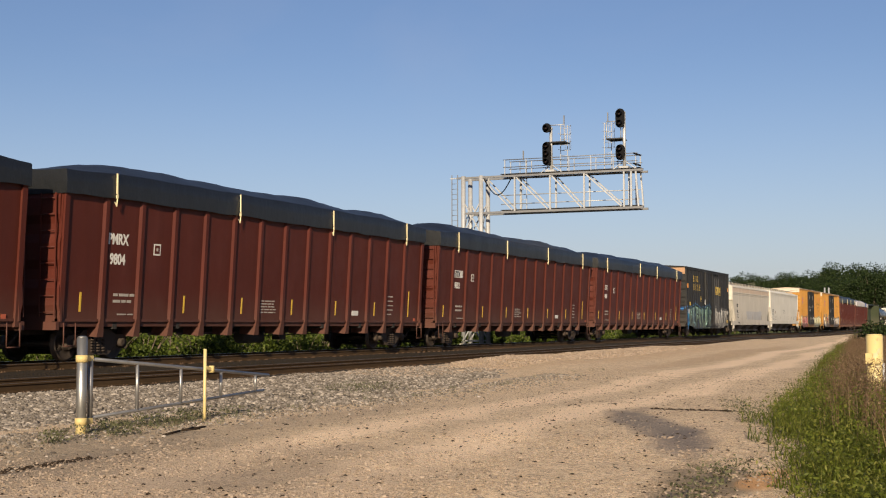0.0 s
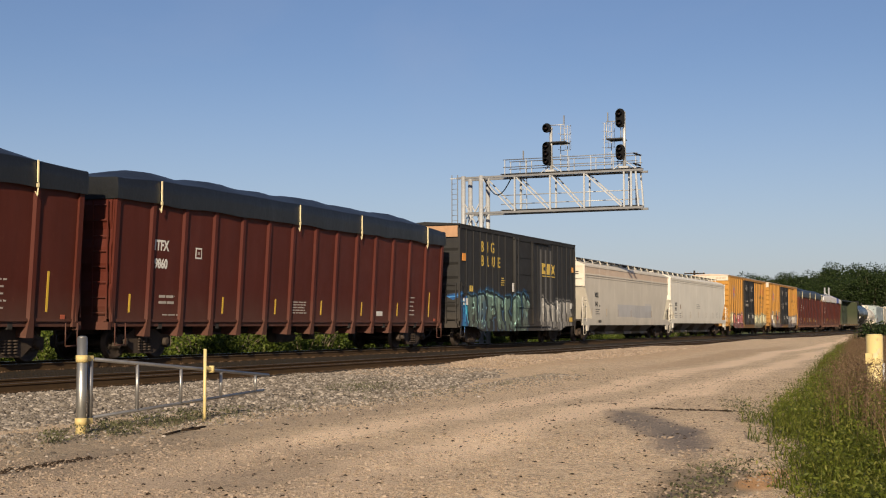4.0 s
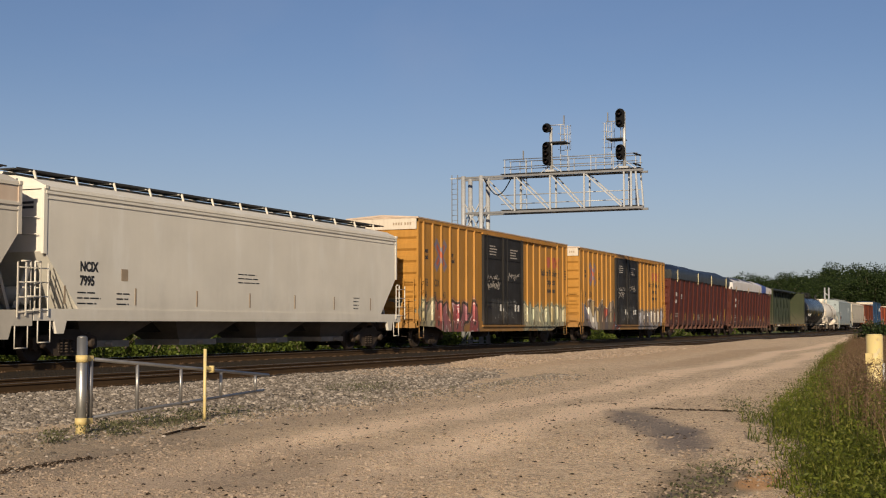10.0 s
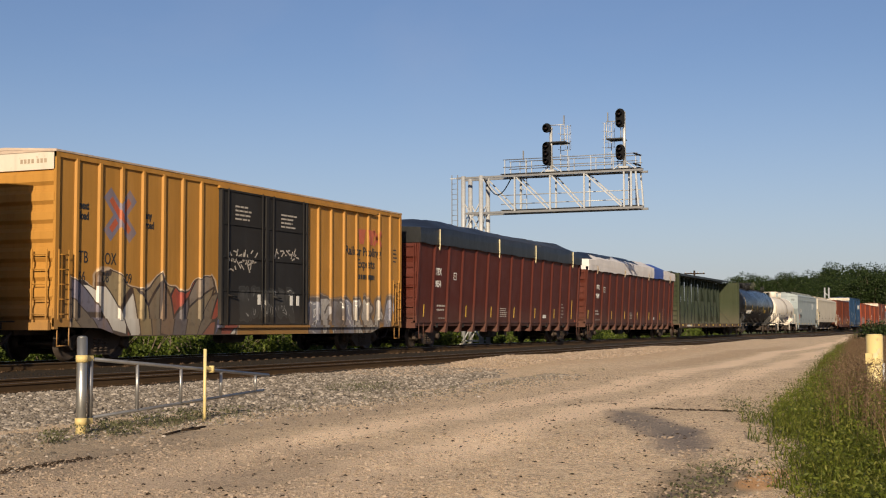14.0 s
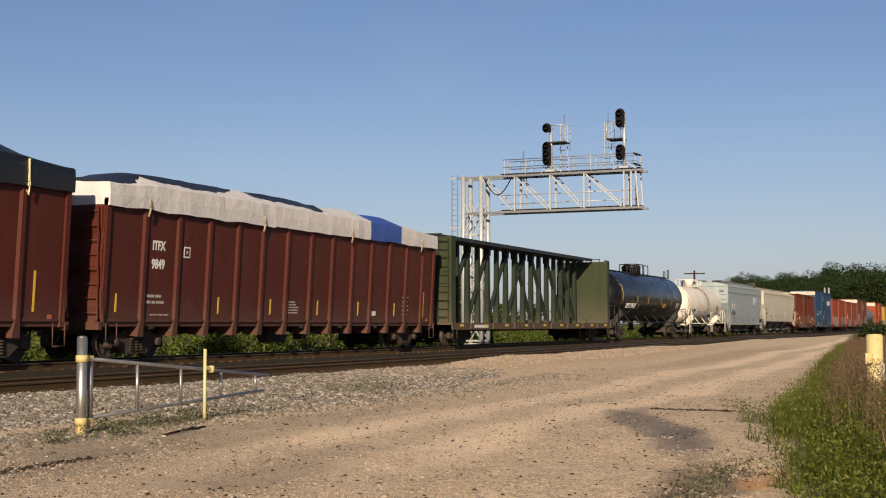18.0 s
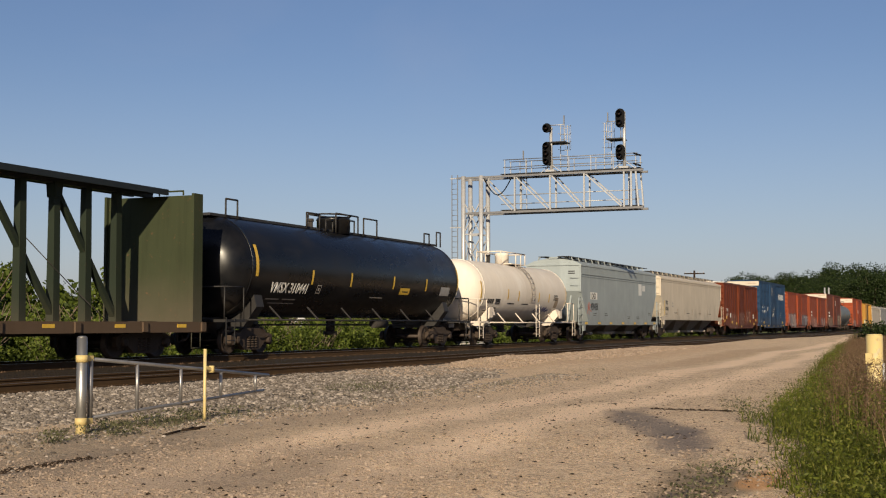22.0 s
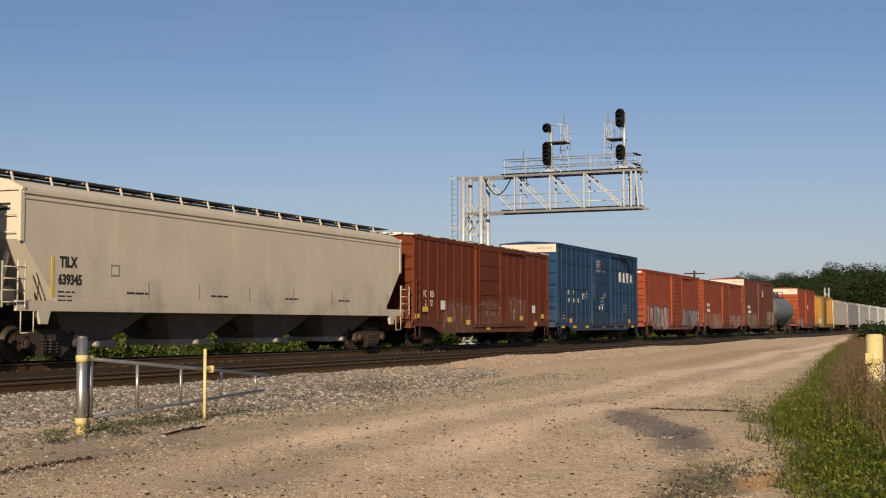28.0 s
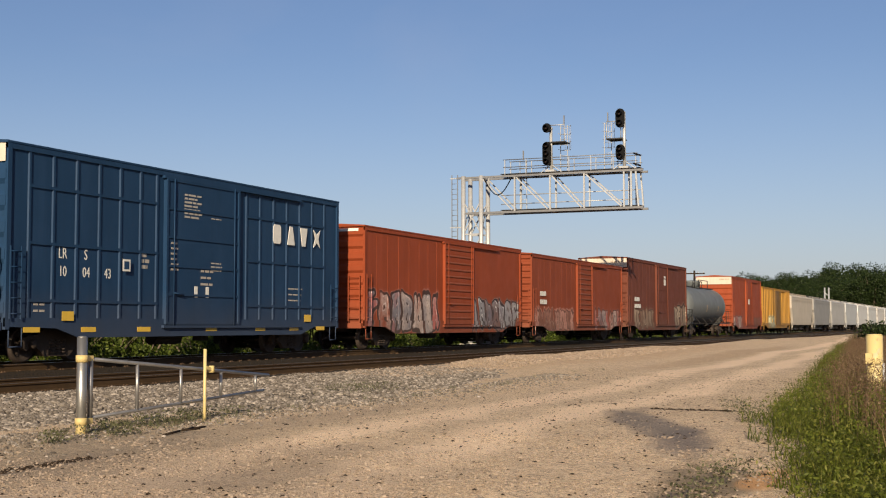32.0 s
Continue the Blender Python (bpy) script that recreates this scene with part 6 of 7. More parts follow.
bars(car, -1.7, 3.05, 0.35, 6, M_WHITE, -1.582, 0.14, 0.05)
bars(car, 0.2, 2.6, 0.6, 3, M_WHITE, -1.582, 0.1, 0.035)
bars(car, -0.3, 2.35, 0.7, 3, M_WHITE, -1.582, 0.18, 0.06)
bars(car, -3.0, 2.65, 0.45, 3, M_WHITE, -1.503, 0.15, 0.09)
bars(car, 4.6, 2.0, 0.9, 3, M_WHITE, -1.503, 0.18, 0.04)
bars(car, -6.9, 1.35, 0.5, 2, M_WHITE, -1.503, 0.15, 0.05)
part("stencil_box", Mesh().box(-3.75, -3.45, -1.59, -1.58, 2.25, 2.55), M_WHITE, car)
part("stencil_box_inset", Mesh().box(-3.70, -3.50, -1.594, -1.585, 2.30, 2.50), P_BLUE, car)
for x in (-0.6, -0.05):
    part("door_notice", Mesh().box(x, x + 0.14, -1.59, -1.582, 1.65, 1.95), M_WHITE, car)
for x in (-7.0, -5.0, -2.8, 0.3, 2.9, 4.9, 6.6):
    reflector(car, x, 0.73, 0.55, 0.12, -1.548)
for x in (-5.8, 5.7):
    reflector(car, x, 1.0, 0.42, 0.22, -1.58)

LILAC = [(0.025, 0.022, 0.022), (0.62, 0.50, 0.46), (0.42, 0.38, 0.36), (0.45, 0.12, 0.10), (0.16, 0.17, 0.20), (0.48, 0.40, 0.36), (0.26, 0.06, 0.03)]
STEEL = [(0.02, 0.02, 0.025), (0.66, 0.64, 0.62), (0.30, 0.33, 0.38), (0.28, 0.28, 0.30), (0.14, 0.14, 0.17), (0.16, 0.08, 0.06)]
P_RED1 = weathered("orange_red_boxcar", (0.235, 0.048, 0.017), 0.6, 0.45, 0.45, 0.15, grafs=[(-4.5, 1.4, 6.6, 1.6, LILAC, 0.9), (4.8, 1.35, 5.6, 1.3, STEEL, 0.92)])
SMOOTH = [-7.0, -6.1, -5.18, -4.26, -3.34, -2.5, -1.67]
car, h = boxcar(370.2, 386.3, "orange-red boxcar with pink and grey graffiti", 4.34, P_RED1, SMOOTH, (-1.05, 2.03), sill=0.58, post_w=0.05, post_d=0.007, door_style="ribs", end_ribs=8)
part("end_stencil", Mesh().box(-h - 0.03, -h + 0.01, -1.3, -0.2, 4.18, 4.28), M_WHITE, car)
P_RED2 = weathered("dusty_red_boxcar", (0.21, 0.048, 0.020), 0.65, 0.5, 0.45, 0.2, grafs=[(-4.5, 1.15, 6.2, 1.1, FADED + [(0.5, 0.25, 0.2)], 0.8), (5.0, 1.2, 5.2, 1.2, LILAC, 0.75)])
car, h = boxcar(387.8, 403.9, "dusty red boxcar with pale graffiti", 4.26, P_RED2, [x * 1.0 for x in SMOOTH], (-0.92, 1.83), sill=0.60, post_w=0.04, post_d=0.006, door_style="ribs", end_ribs=11)
bars(car, -6.9, 2.3, 1.2, 2, M_WHITE, -1.56, 0.4, 0.22)
SAND = [(0.03, 0.02, 0.018), (0.62, 0.50, 0.36), (0.40, 0.32, 0.24), (0.26, 0.20, 0.15), (0.16, 0.08, 0.05)]
P_DK = weathered("dull_maroon_boxcar", (0.13, 0.040, 0.024), 0.65, 0.5, 0.5, 0.15, grafs=[(-4.0, 1.3, 5.0, 1.25, SAND, 0.7), (6.0, 1.45, 3.4, 1.6, SAND, 0.92)])
car, h = boxcar(405.2, 421.1, "dull maroon boxcar with sand-coloured graffiti", 4.90, P_DK, SMOOTH, (-1.03, 2.10), sill=0.56, post_w=0.05, post_d=0.007, white_end=0.55, door_style="panels", end_ribs=6)
bars(car, -6.5, 2.35, 1.6, 2, M_WHITE, -1.56, 0.42, 0.24)
part("white_tag", Mesh().box(1.0, 1.5, -1.59, -1.58, 3.5, 4.1), M_WHITE, car)
P_GTANK = weathered("dull_grey_tank", (0.125, 0.135, 0.14), 0.5, 0.5, 0.4, 0.1)
tank_car(422.6, 437.2, "dull grey tank car with a soot-dark belly", P_GTANK, 1.42, 2.36, 7.0, 0.6, [hoop(-1.6, -0.9, 0.5), hoop(0.9, 1.6, 0.5), sq(-0.9)], M_TFRAME, True, [], M_BLACK, [(-1.0, 1.9, 0.4, 0.5, M_STRIPE), (3.2, 2.0, 0.12, 0.4, M_REFLECT)], 1.0)
P_RED4 = weathered("bright_red_boxcar", (0.25, 0.052, 0.019), 0.6, 0.45, 0.4, 0.12, grafs=[(-4.8, 1.15, 4.2, 1.1, LILAC, 0.75), (5.0, 1.1, 3.5, 0.9, FADED, 0.7)])
car, h = boxcar(438.6, 453.0, "tall red boxcar with a white end band", 4.92, P_RED4, SMOOTH[1:], (-1.0, 1.9), sill=0.55, post_w=0.05, post_d=0.007, white_end=0.62, door_style="panels", end_ribs=7)
part("white_tag", Mesh().box(0.1, 0.7, -1.59, -1.58, 2.7, 3.2), M_WHITE, car)
P_YEL2 = weathered("grubby_yellow_boxcar", (0.34, 0.175, 0.03), 0.6, 0.5, 0.5, 0.15, grafs=[(-3.2, 1.2, 4.4, 1.2, PALES, 0.8)])
boxcar(454.1, 471.3, "grubby yellow ribbed boxcar with dark doors", 4.46, P_YEL2, [-7.6, -6.7, -5.8, -4.9, -4.0, -3.1, 3.2, 4.1, 5.0, 5.9, 6.8, 7.7], (-1.6, 1.6), sill=0.56, door_paint=weathered("brown_black_door", (0.17, 0.095, 0.028)), door_style="plug", end_ribs=8)
for u0, u1, col, tone in ((472.3, 490.4, (0.46, 0.40, 0.33), "cream"), (491.2, 508.5, (0.27, 0.26, 0.25), "grey"), (509.3, 526.8, (0.42, 0.40, 0.38), "pale grey"), (527.6, 545.2, (0.46, 0.46, 0.46), "white"),
                          (546.0, 563.6, (0.60, 0.58, 0.56), "chalk white"), (564.4, 582.0, (0.56, 0.55, 0.53), "pale grey"), (582.8, 600.4, (0.60, 0.56, 0.52), "off-white"), (601.2, 618.8, (0.52, 0.52, 0.52), "grey")):
    hopper(u0, u1, tone + " covered hopper far down the train", weathered(tone.replace(" ", "_") + "_far_hopper", col, 0.6, 0.4, 0.3, 0.08), 0.4, 3.92, (0.88, 1.15), 1.3, 2.7, 3)

# ---- cantilever signal bridge ----
def signal_bridge():
    X0, X1 = 67.0, 68.06
    top, low, end = 9.70, 7.68, 17.35
    br = thing("cantilever_signal_bridge", "galvanised steel cantilever signal bridge over both tracks", "signal bridge", at=pose(X0, 27.5, 0.0))
    inv = pose(X0, 27.5, 0.0).inverted()

    def add(name, m, mat, parent=None, label=""):
        m.v = [tuple(inv @ Vector(p)) for p in m.v]
        return part(name, m, mat, parent or br, label)
    ys = (27.5, 26.42)
    for x in (X0, X1):
        for y in ys:
            add("tower_leg", Mesh().tube((x, y, 0.1), (x, y, top + 0.1), 0.13, seg=12), M_GALV)
            add("footing", Mesh().tube((x, y, -0.3), (x, y, 0.35), 0.36, seg=14), M_CONCRETE, label="round concrete footing")
    z = 0.5
    while z < 7.6:
        for x in (X0, X1):
            add("tower_brace", Mesh().beam((x, ys[0], z), (x, ys[1], z + 1.9), 0.06), M_GALV)
            add("tower_brace", Mesh().beam((x, ys[1], z), (x, ys[0], z + 1.9), 0.06), M_GALV)
            add("tower_rung", Mesh().beam((x, ys[0], z), (x, ys[1], z), 0.08), M_GALV)
        for y in ys:
            add("tower_brace", Mesh().beam((X0, y, z), (X1, y, z + 1.9), 0.05), M_GALV)
        z += 2.0
    for x in (X0, X1):
        add("top_chord", Mesh().box(x - 0.06, x + 0.06, end - 0.25, 27.9, top - 0.055, top + 0.055), M_SHADED_STEEL)
        add("bottom_chord", Mesh().box(x - 0.06, x + 0.06, end - 0.25, 27.6, low - 0.06, low + 0.06), M_SHADED_STEEL)
        nodes = (26.42, 24.4, 22.33, 20.38, 18.15)
        for y in nodes[1:] + (17.75,):
            add("truss_post", Mesh().beam((x, y, low), (x, y, top), 0.085), M_GALV)
        for a, b in zip(nodes, nodes[1:]):
            add("truss_diagonal", Mesh().beam((x, a - 0.1, top - 0.1), (x, b + 0.15, low + 0.1), 0.07), M_GALV)
        add("end_brace", Mesh().beam((x, end, low), (x, 17.5, top), 0.08), M_GALV)
    for y in (26.4, 24.4, 22.33, 20.38, 18.15, 17.4):
        add("cross_strut", Mesh().beam((X0, y, top), (X1, y, top), 0.09), M_GALV)
        add("cross_strut", Mesh().beam((X0, y, low), (X1, y, low), 0.09), M_GALV)
    for z, name in ((low + 0.11, "lower_walkway"), (top + 0.12, "upper_walkway")):
        add(name, Mesh().box(X0 + 0.12, X1 - 0.12, 17.3, 25.3, z, z + 0.04), M_BOARD)
    for x in (X0 + 0.05, X1 - 0.05):
        y = 17.5
        while y < 25.1:
            add("rail_post", Mesh().beam((x, y, top + 0.1), (x, y, top + 0.92), 0.04), M_GALV)
            y += 1.25
        for dz in (0.5, 0.92):
            add("hand_rail", Mesh().tube((x, 17.4, top + dz), (x, 25.1, top + dz), 0.024, seg=6), M_SHADED_STEEL)
    for dz in (0.55, 1.05):
        add("lower_hand_rail", Mesh().tube((X1 - 0.05, 17.5, low + dz), (X1 - 0.05, 25.6, low + dz), 0.025, seg=6), M_GALV)
    # conduit loop and the ladder on the tower
    loop = [(X0 - 0.1, 26.2 - 0.75 * k / 8 * 2.2, top - 0.1 - 0.95 * math.sin(math.pi * k / 8)) for k in range(9)]
    add("cable_loop", Mesh().pipe(loop, 0.03), M_SIGNAL)
    lad = Mesh()
    for y in (27.85, 28.2):
        lad.beam((X0, y, 0.6), (X0, y, top + 0.2), 0.04)
    for k in range(30):
        lad.tube((X0, 27.85, 0.7 + k * 0.3), (X0, 28.2, 0.7 + k * 0.3), 0.015, seg=5)
    add("tower_ladder", lad, M_SHADED_STEEL)
    add("ladder_outrigger", Mesh().beam((X0, 27.4, top), (X0, 28.3, top), 0.06).beam((X0, 27.4, 6.9), (X0, 28.3, 6.9), 0.06), M_GALV)

    def caged_ladder(y, z0, z1):
        m = Mesh()
        for dy in (-0.2, 0.2):
            m.beam((X1 + 0.1, y + dy, z0), (X1 + 0.1, y + dy, z1), 0.035)
        k = z0 + 0.15
        while k < z1:
            m.tube((X1 + 0.1, y - 0.2, k), (X1 + 0.1, y + 0.2, k), 0.014, seg=5)
            k += 0.3
        add("mast_ladder", m, M_GALV)
        if z0 > 9:
            hoops = Mesh()
            for k in range(4):
                zz = z0 + 1.4 + 0.45 * k
                hoops.pipe([(X1 + 0.1 + 0.62 * math.sin(a), y + 0.34 * math.cos(a), zz) for a in np.linspace(0, math.pi, 7)], 0.014, 4)
            for a in (0.5, 1.2, 1.94, 2.64):
                hoops.tube((X1 + 0.1 + 0.62 * math.sin(a), y + 0.34 * math.cos(a), z0 + 1.4), (X1 + 0.1 + 0.62 * math.sin(a), y + 0.34 * math.cos(a), z0 + 2.75), 0.012, seg=4)
            add("ladder_cage", hoops, M_GALV)
        add("finial", Mesh().beam((X1 + 0.1, y, z1), (X1 + 0.1, y, z1 + 0.55), 0.06), M_SHADED_STEEL)
    caged_ladder(24.30, 7.7, 10.7)
    caged_ladder(21.88, 9.8, 12.55)
    caged_ladder(19.35, 9.8, 12.55)

    def head(y, z0, z1):
        """A black target with hooded lamps that face along the track, away from the camera's side."""
        r, zc, half = 0.26, (z0 + z1) / 2, (z1 - z0) / 2
        arc = [(r * math.cos(a), (half - r) * (1 if math.sin(a) >= 0 else -1) + r * math.sin(a)) for a in np.linspace(0, 2 * math.pi, 25)[:-1]]
        hd = add("signal_head", Mesh().prism([(y + a, zc + b) for a, b in arc], "x", X0 - 0.34, X0 - 0.30), M_SIGNAL, label="black signal head with hooded lamps")
        n = max(1, round((z1 - z0) / 0.42))
        for k in range(n):
            zz = z0 + (k + 0.5) * (z1 - z0) / n
            add("lamp_case", Mesh().tube((X0 - 0.30, y, zz), (X0 - 0.02, y, zz), 0.15, seg=14), M_SIGNAL, hd)
            add("lamp_hood", Mesh().tube((X0 - 0.62, y, zz), (X0 - 0.34, y, zz), 0.13, seg=14, caps=False).tube((X0 - 0.62, y, zz), (X0 - 0.34, y, zz), 0.12, seg=14, caps=False), M_SIGNAL, hd)
            add("lens", Mesh().tube((X0 - 0.36, y, zz), (X0 - 0.342, y, zz), 0.10, seg=14), M_LENS, hd)

    for y, pairs, zt in ((18.25, ((11.98, 13.02), (10.22, 11.08)), 12.9), (22.4, ((11.95, 12.48), (10.15, 11.45)), 12.3)):
        add("signal_mast", Mesh().tube((X0 + 0.05, y - 0.12, top + 0.1), (X0 + 0.05, y - 0.12, zt), 0.085, seg=10), M_GALV)
        add("mast_base", Mesh().box(X0 - 0.2, X0 + 0.3, y - 0.38, y + 0.14, top + 0.11, top + 0.22), M_GALV)
        for s in (-1, 1):
            add("mast_stay", Mesh().beam((X0 + 0.05, y - 0.12 + s * 0.6, top + 0.1), (X0 + 0.05, y - 0.12, top + 0.55), 0.04), M_GALV)
        for z0, z1 in pairs:
            head(y, z0, z1)
            add("head_bracket", Mesh().box(X0 - 0.06, X0 + 0.1, y - 0.2, y + 0.2, (z0 + z1) / 2 - 0.06, (z0 + z1) / 2 + 0.06), M_GALV)
    add("mast_platform", Mesh().box(X0 - 0.1, X0 + 0.9, 21.45, 22.6, 11.42, 11.48), M_BOARD)
    add("mast_platform", Mesh().box(X0 - 0.1, X0 + 0.9, 18.2, 19.1, 11.42, 11.48), M_BOARD)
    for y0, y1 in ((21.5, 22.3), (18.3, 19.1)):
        add("platform_guard", Mesh().pipe([(X0, y0, 11.45), (X0, y0, 12.4), (X0, y1, 12.4), (X0, y1, 11.45)], 0.025), M_GALV)
    for z in (10.5, 9.95):
        add("end_lamp_arm", Mesh().beam((X0, 17.6, z + 0.1), (X0 - 0.1, 17.2, z - 0.05), 0.09), M_SIGNAL)


M_CONCRETE = plain("weathered_concrete", (0.42, 0.39, 0.35), 0.85, 0, 4, 0.25)
M_LENS = plain("dark_unlit_lens", (0.02, 0.012, 0.01), 0.15, 0, 4, 0.1)
signal_bridge()


# ---- swing gate, latch post and yellow gate post ----
def worn_post_material(name, steel, yellow_from, yellow_to, metal=0.25, rough=0.5):
    n = Nodes(name)
    w = n.math("MULTIPLY", n.math("SUBTRACT", n.noise(7.0, 4), 0.5), 0.16)
    z = n.math("ADD", n.z, w)
    k = n.math("MULTIPLY", n.step(z, yellow_from - 0.02, yellow_from + 0.02), n.math("SUBTRACT", 1.0, n.step(z, yellow_to - 0.02, yellow_to + 0.02)))
    chip = n.step(n.noise(9.0, 5), 0.54, 0.60)
    k = n.math("MULTIPLY", k, n.math("SUBTRACT", 1.0, n.math("MULTIPLY", chip, 0.8)))
    col = n.mix(n.noise(4, 4), shade(steel, 0.8), shade(steel, 1.15))
    col = n.mix(k, col, (0.52, 0.41, 0.18))
    rust = n.step(n.noise(5.5, 5), 0.62, 0.72)
    col = n.mix(n.math("MULTIPLY", rust, 0.5), col, (0.2, 0.10, 0.05))
    n.bump(n.noise(18.0, 4), 0.2, 0.01)
    return n.done(col, n.math("ADD", rough - 0.1, n.math("MULTIPLY", n.noise(8, 4), 0.2)), n.math("MULTIPLY", n.math("SUBTRACT", 1.0, k), metal), 0.4)


M_POST = worn_post_material("galvanised_post_with_old_yellow", (0.33, 0.32, 0.30), -0.2, 0.13, 0.8, 0.38)
M_POSTY = worn_post_material("chipped_yellow_post", (0.50, 0.42, 0.26), -0.3, 2.5)


def gate():
    gx, gy = 13.31, 10.74
    g = thing("swing_gate", "open grey tube swing gate on a galvanised post", "gate", at=pose(gx, gy, 0))
    post = part("hinge_post", Mesh().tube((0, 0, -0.3), (0, 0, 1.24), 0.066, seg=20).lathe([(1.24, 0.066), (1.255, 0.052), (1.262, 0.01)], "z", (0, 0, 0), 20), M_POST, g, "galvanised post with chipped yellow bands")
    for z in (0.17, 0.97):
        part("hinge_collar", Mesh().lathe([(z - 0.045, 0.066), (z - 0.045, 0.078), (z + 0.045, 0.078), (z + 0.045, 0.066)], "z", (0, 0, 0), 20, False).box(0.06, 0.20, -0.03, 0.03, z - 0.035, z + 0.035), M_YELLOW, post, "yellow hinge collar")
    L = 4.45
    topz = lambda x: 0.975 - 0.37 * x / L
    lowz = lambda x: 0.20 + 0.16 * x / L
    part("top_rail", Mesh().tube((0.12, 0, topz(0.12)), (L + 0.15, 0, topz(L + 0.15)), 0.026, seg=10), M_GATE, g)
    part("bottom_rail", Mesh().tube((0.12, 0, lowz(0.12)), (L, 0, lowz(L)), 0.022, seg=10), M_GATE, g)
    for x in (0.17, 1.16, 2.18, 3.22, 4.2):
        part("upright", Mesh().tube((x, 0, lowz(x)), (x, 0, topz(x)), 0.024 if x > 0.3 else 0.035, seg=8), M_GATE, g)
    lp = thing("latch_post", "thin chipped yellow steel latch post beside the gate", "post", at=pose(15.92, 10.62, 0))
    part("post", Mesh().tube((0, 0, -0.25), (0, 0, 1.05), 0.024, seg=10), M_POSTY, lp)
    part("latch", Mesh().beam((0.0, 0, 0.78), (0.22, 0, 0.73), 0.05).tube((0.17, 0, 0.70), (0.17, 0, 0.80), 0.045, seg=8), M_YELLOW, lp)
    bp = thing("gate_post", "thick chipped yellow steel gate post in the weeds", "post", at=pose(21.0, 1.72, 0.1))
    part("post", Mesh().tube((0, 0, -0.4), (0, 0, 1.13), 0.125, seg=24).lathe([(1.13, 0.125), (1.15, 0.11), (1.155, 0.01)], "z", (0, 0, 0), 24), M_POSTY, bp)
    part("latch_lug", Mesh().box(-0.20, -0.11, 0.02, 0.12, 0.70, 0.86).box(-0.15, -0.08, -0.10, 0.10, 0.70, 0.76), M_YELLOW, bp)
    part("lock_hasp", Mesh().box(-0.08, 0.02, -0.15, -0.12, 0.42, 0.70), M_GALV, bp, "pale steel hasp")
    stick = thing("fallen_branch", "dark dry branch lying on the gravel", "branch", at=pose(13.4, 9.55, 0.0))
    part("stem", Mesh().pipe([(0, 0, 0.03), (0.45, 0.05, 0.05), (0.9, 0.16, 0.05), (1.25, 0.2, 0.035)], 0.016, 5).tube((0.45, 0.05, 0.05), (0.7, -0.08, 0.06), 0.01, seg=5), M_TIE, stick)


gate()


# ---- vegetation ----
def leaf_material(name, dark, light, extra, k=0.25):
    n = Nodes(name)
    r = n.island()
    col = n.ramp(r, [(0.0, dark), (0.55, light), (1.0, extra)])
    col = n.mix(n.math("MULTIPLY", n.noise(0.35, 3), 0.5), col, dark)
    n.put(n.bsdf.inputs["Subsurface Weight"], 0.0)
    tr = n.t.nodes.new("ShaderNodeBsdfTranslucent")
    n.put(tr.inputs["Color"], col)
    mx = n.t.nodes.new("ShaderNodeMixShader")
    mx.inputs[0].default_value = k
    n.done(col, 0.6, 0, 0.25)
    n.t.links.new(n.bsdf.outputs[0], mx.inputs[1])
    n.t.links.new(tr.outputs[0], mx.inputs[2])
    n.t.links.new(mx.outputs[0], n.t.nodes["Material Output"].inputs["Surface"])
    return n.m


M_LEAF = leaf_material("sunlit_shrub_leaf", (0.030, 0.046, 0.006), (0.095, 0.130, 0.016), (0.17, 0.205, 0.032), 0.35)
M_OAK = leaf_material("dark_tree_leaf", (0.009, 0.017, 0.004), (0.020, 0.036, 0.007), (0.035, 0.054, 0.011))
M_DRYTREE = leaf_material("grey_bare_twig_leaf", (0.10, 0.10, 0.07), (0.19, 0.19, 0.13), (0.26, 0.25, 0.18))
M_BARK = plain("grey_brown_bark", (0.14, 0.105, 0.075), 0.9, 0, 6, 0.4)
M_WEED = leaf_material("verge_grass_blade", (0.040, 0.052, 0.006), (0.120, 0.145, 0.014), (0.22, 0.21, 0.045), 0.35)
M_SCRUB = leaf_material("dull_olive_scrub", (0.045, 0.046, 0.022), (0.095, 0.10, 0.045), (0.17, 0.16, 0.085))
M_SEED = leaf_material("reddish_seed_stalk", (0.085, 0.048, 0.028), (0.14, 0.088, 0.05), (0.22, 0.155, 0.085), 0.2)


def quads(centres, sizes, rng, squash=0.6):
    """Small leaf blades at the centres, turned at random."""
    n = len(centres)
    a = rng.normal(size=(n, 3))
    a /= np.linalg.norm(a, axis=1)[:, None]
    b = np.cross(a, rng.normal(size=(n, 3)))
    b /= np.linalg.norm(b, axis=1)[:, None] + 1e-9
    a, b = a * sizes[:, None], b * sizes[:, None] * squash
    v = np.stack([centres - a, centres + b * 0.9 - a * 0.1, centres + a, centres - b], 1).reshape(-1, 3)
    f = np.arange(4 * n).reshape(-1, 4)
    return v, f


def leaf_mesh(name, v, f, mat):
    me = bpy.data.meshes.new(name)
    me.from_pydata(v.tolist(), [], f.tolist())
    me.materials.append(mat)
    me.update()
    return me


def crown_points(rng, lobes, per, radius, flat, height):
    """Points on the outside of many uneven lobes round a crown."""
    pts = []
    for _ in range(lobes):
        d = rng.normal(size=3)
        d /= np.linalg.norm(d)
        c = d * radius * rng.uniform(0.25, 0.85) * np.array([1, 1, flat])
        r = radius * rng.uniform(0.22, 0.46)
        q = rng.normal(size=(per, 3))
        q /= np.linalg.norm(q, axis=1)[:, None]
        q *= r * rng.uniform(0.55, 1.08, size=(per, 1))
        pts.append(c + q * np.array([1, 1, 0.8]))
    p = np.concatenate(pts)
    p[:, 2] += height
    return p[p[:, 2] > 0.05]


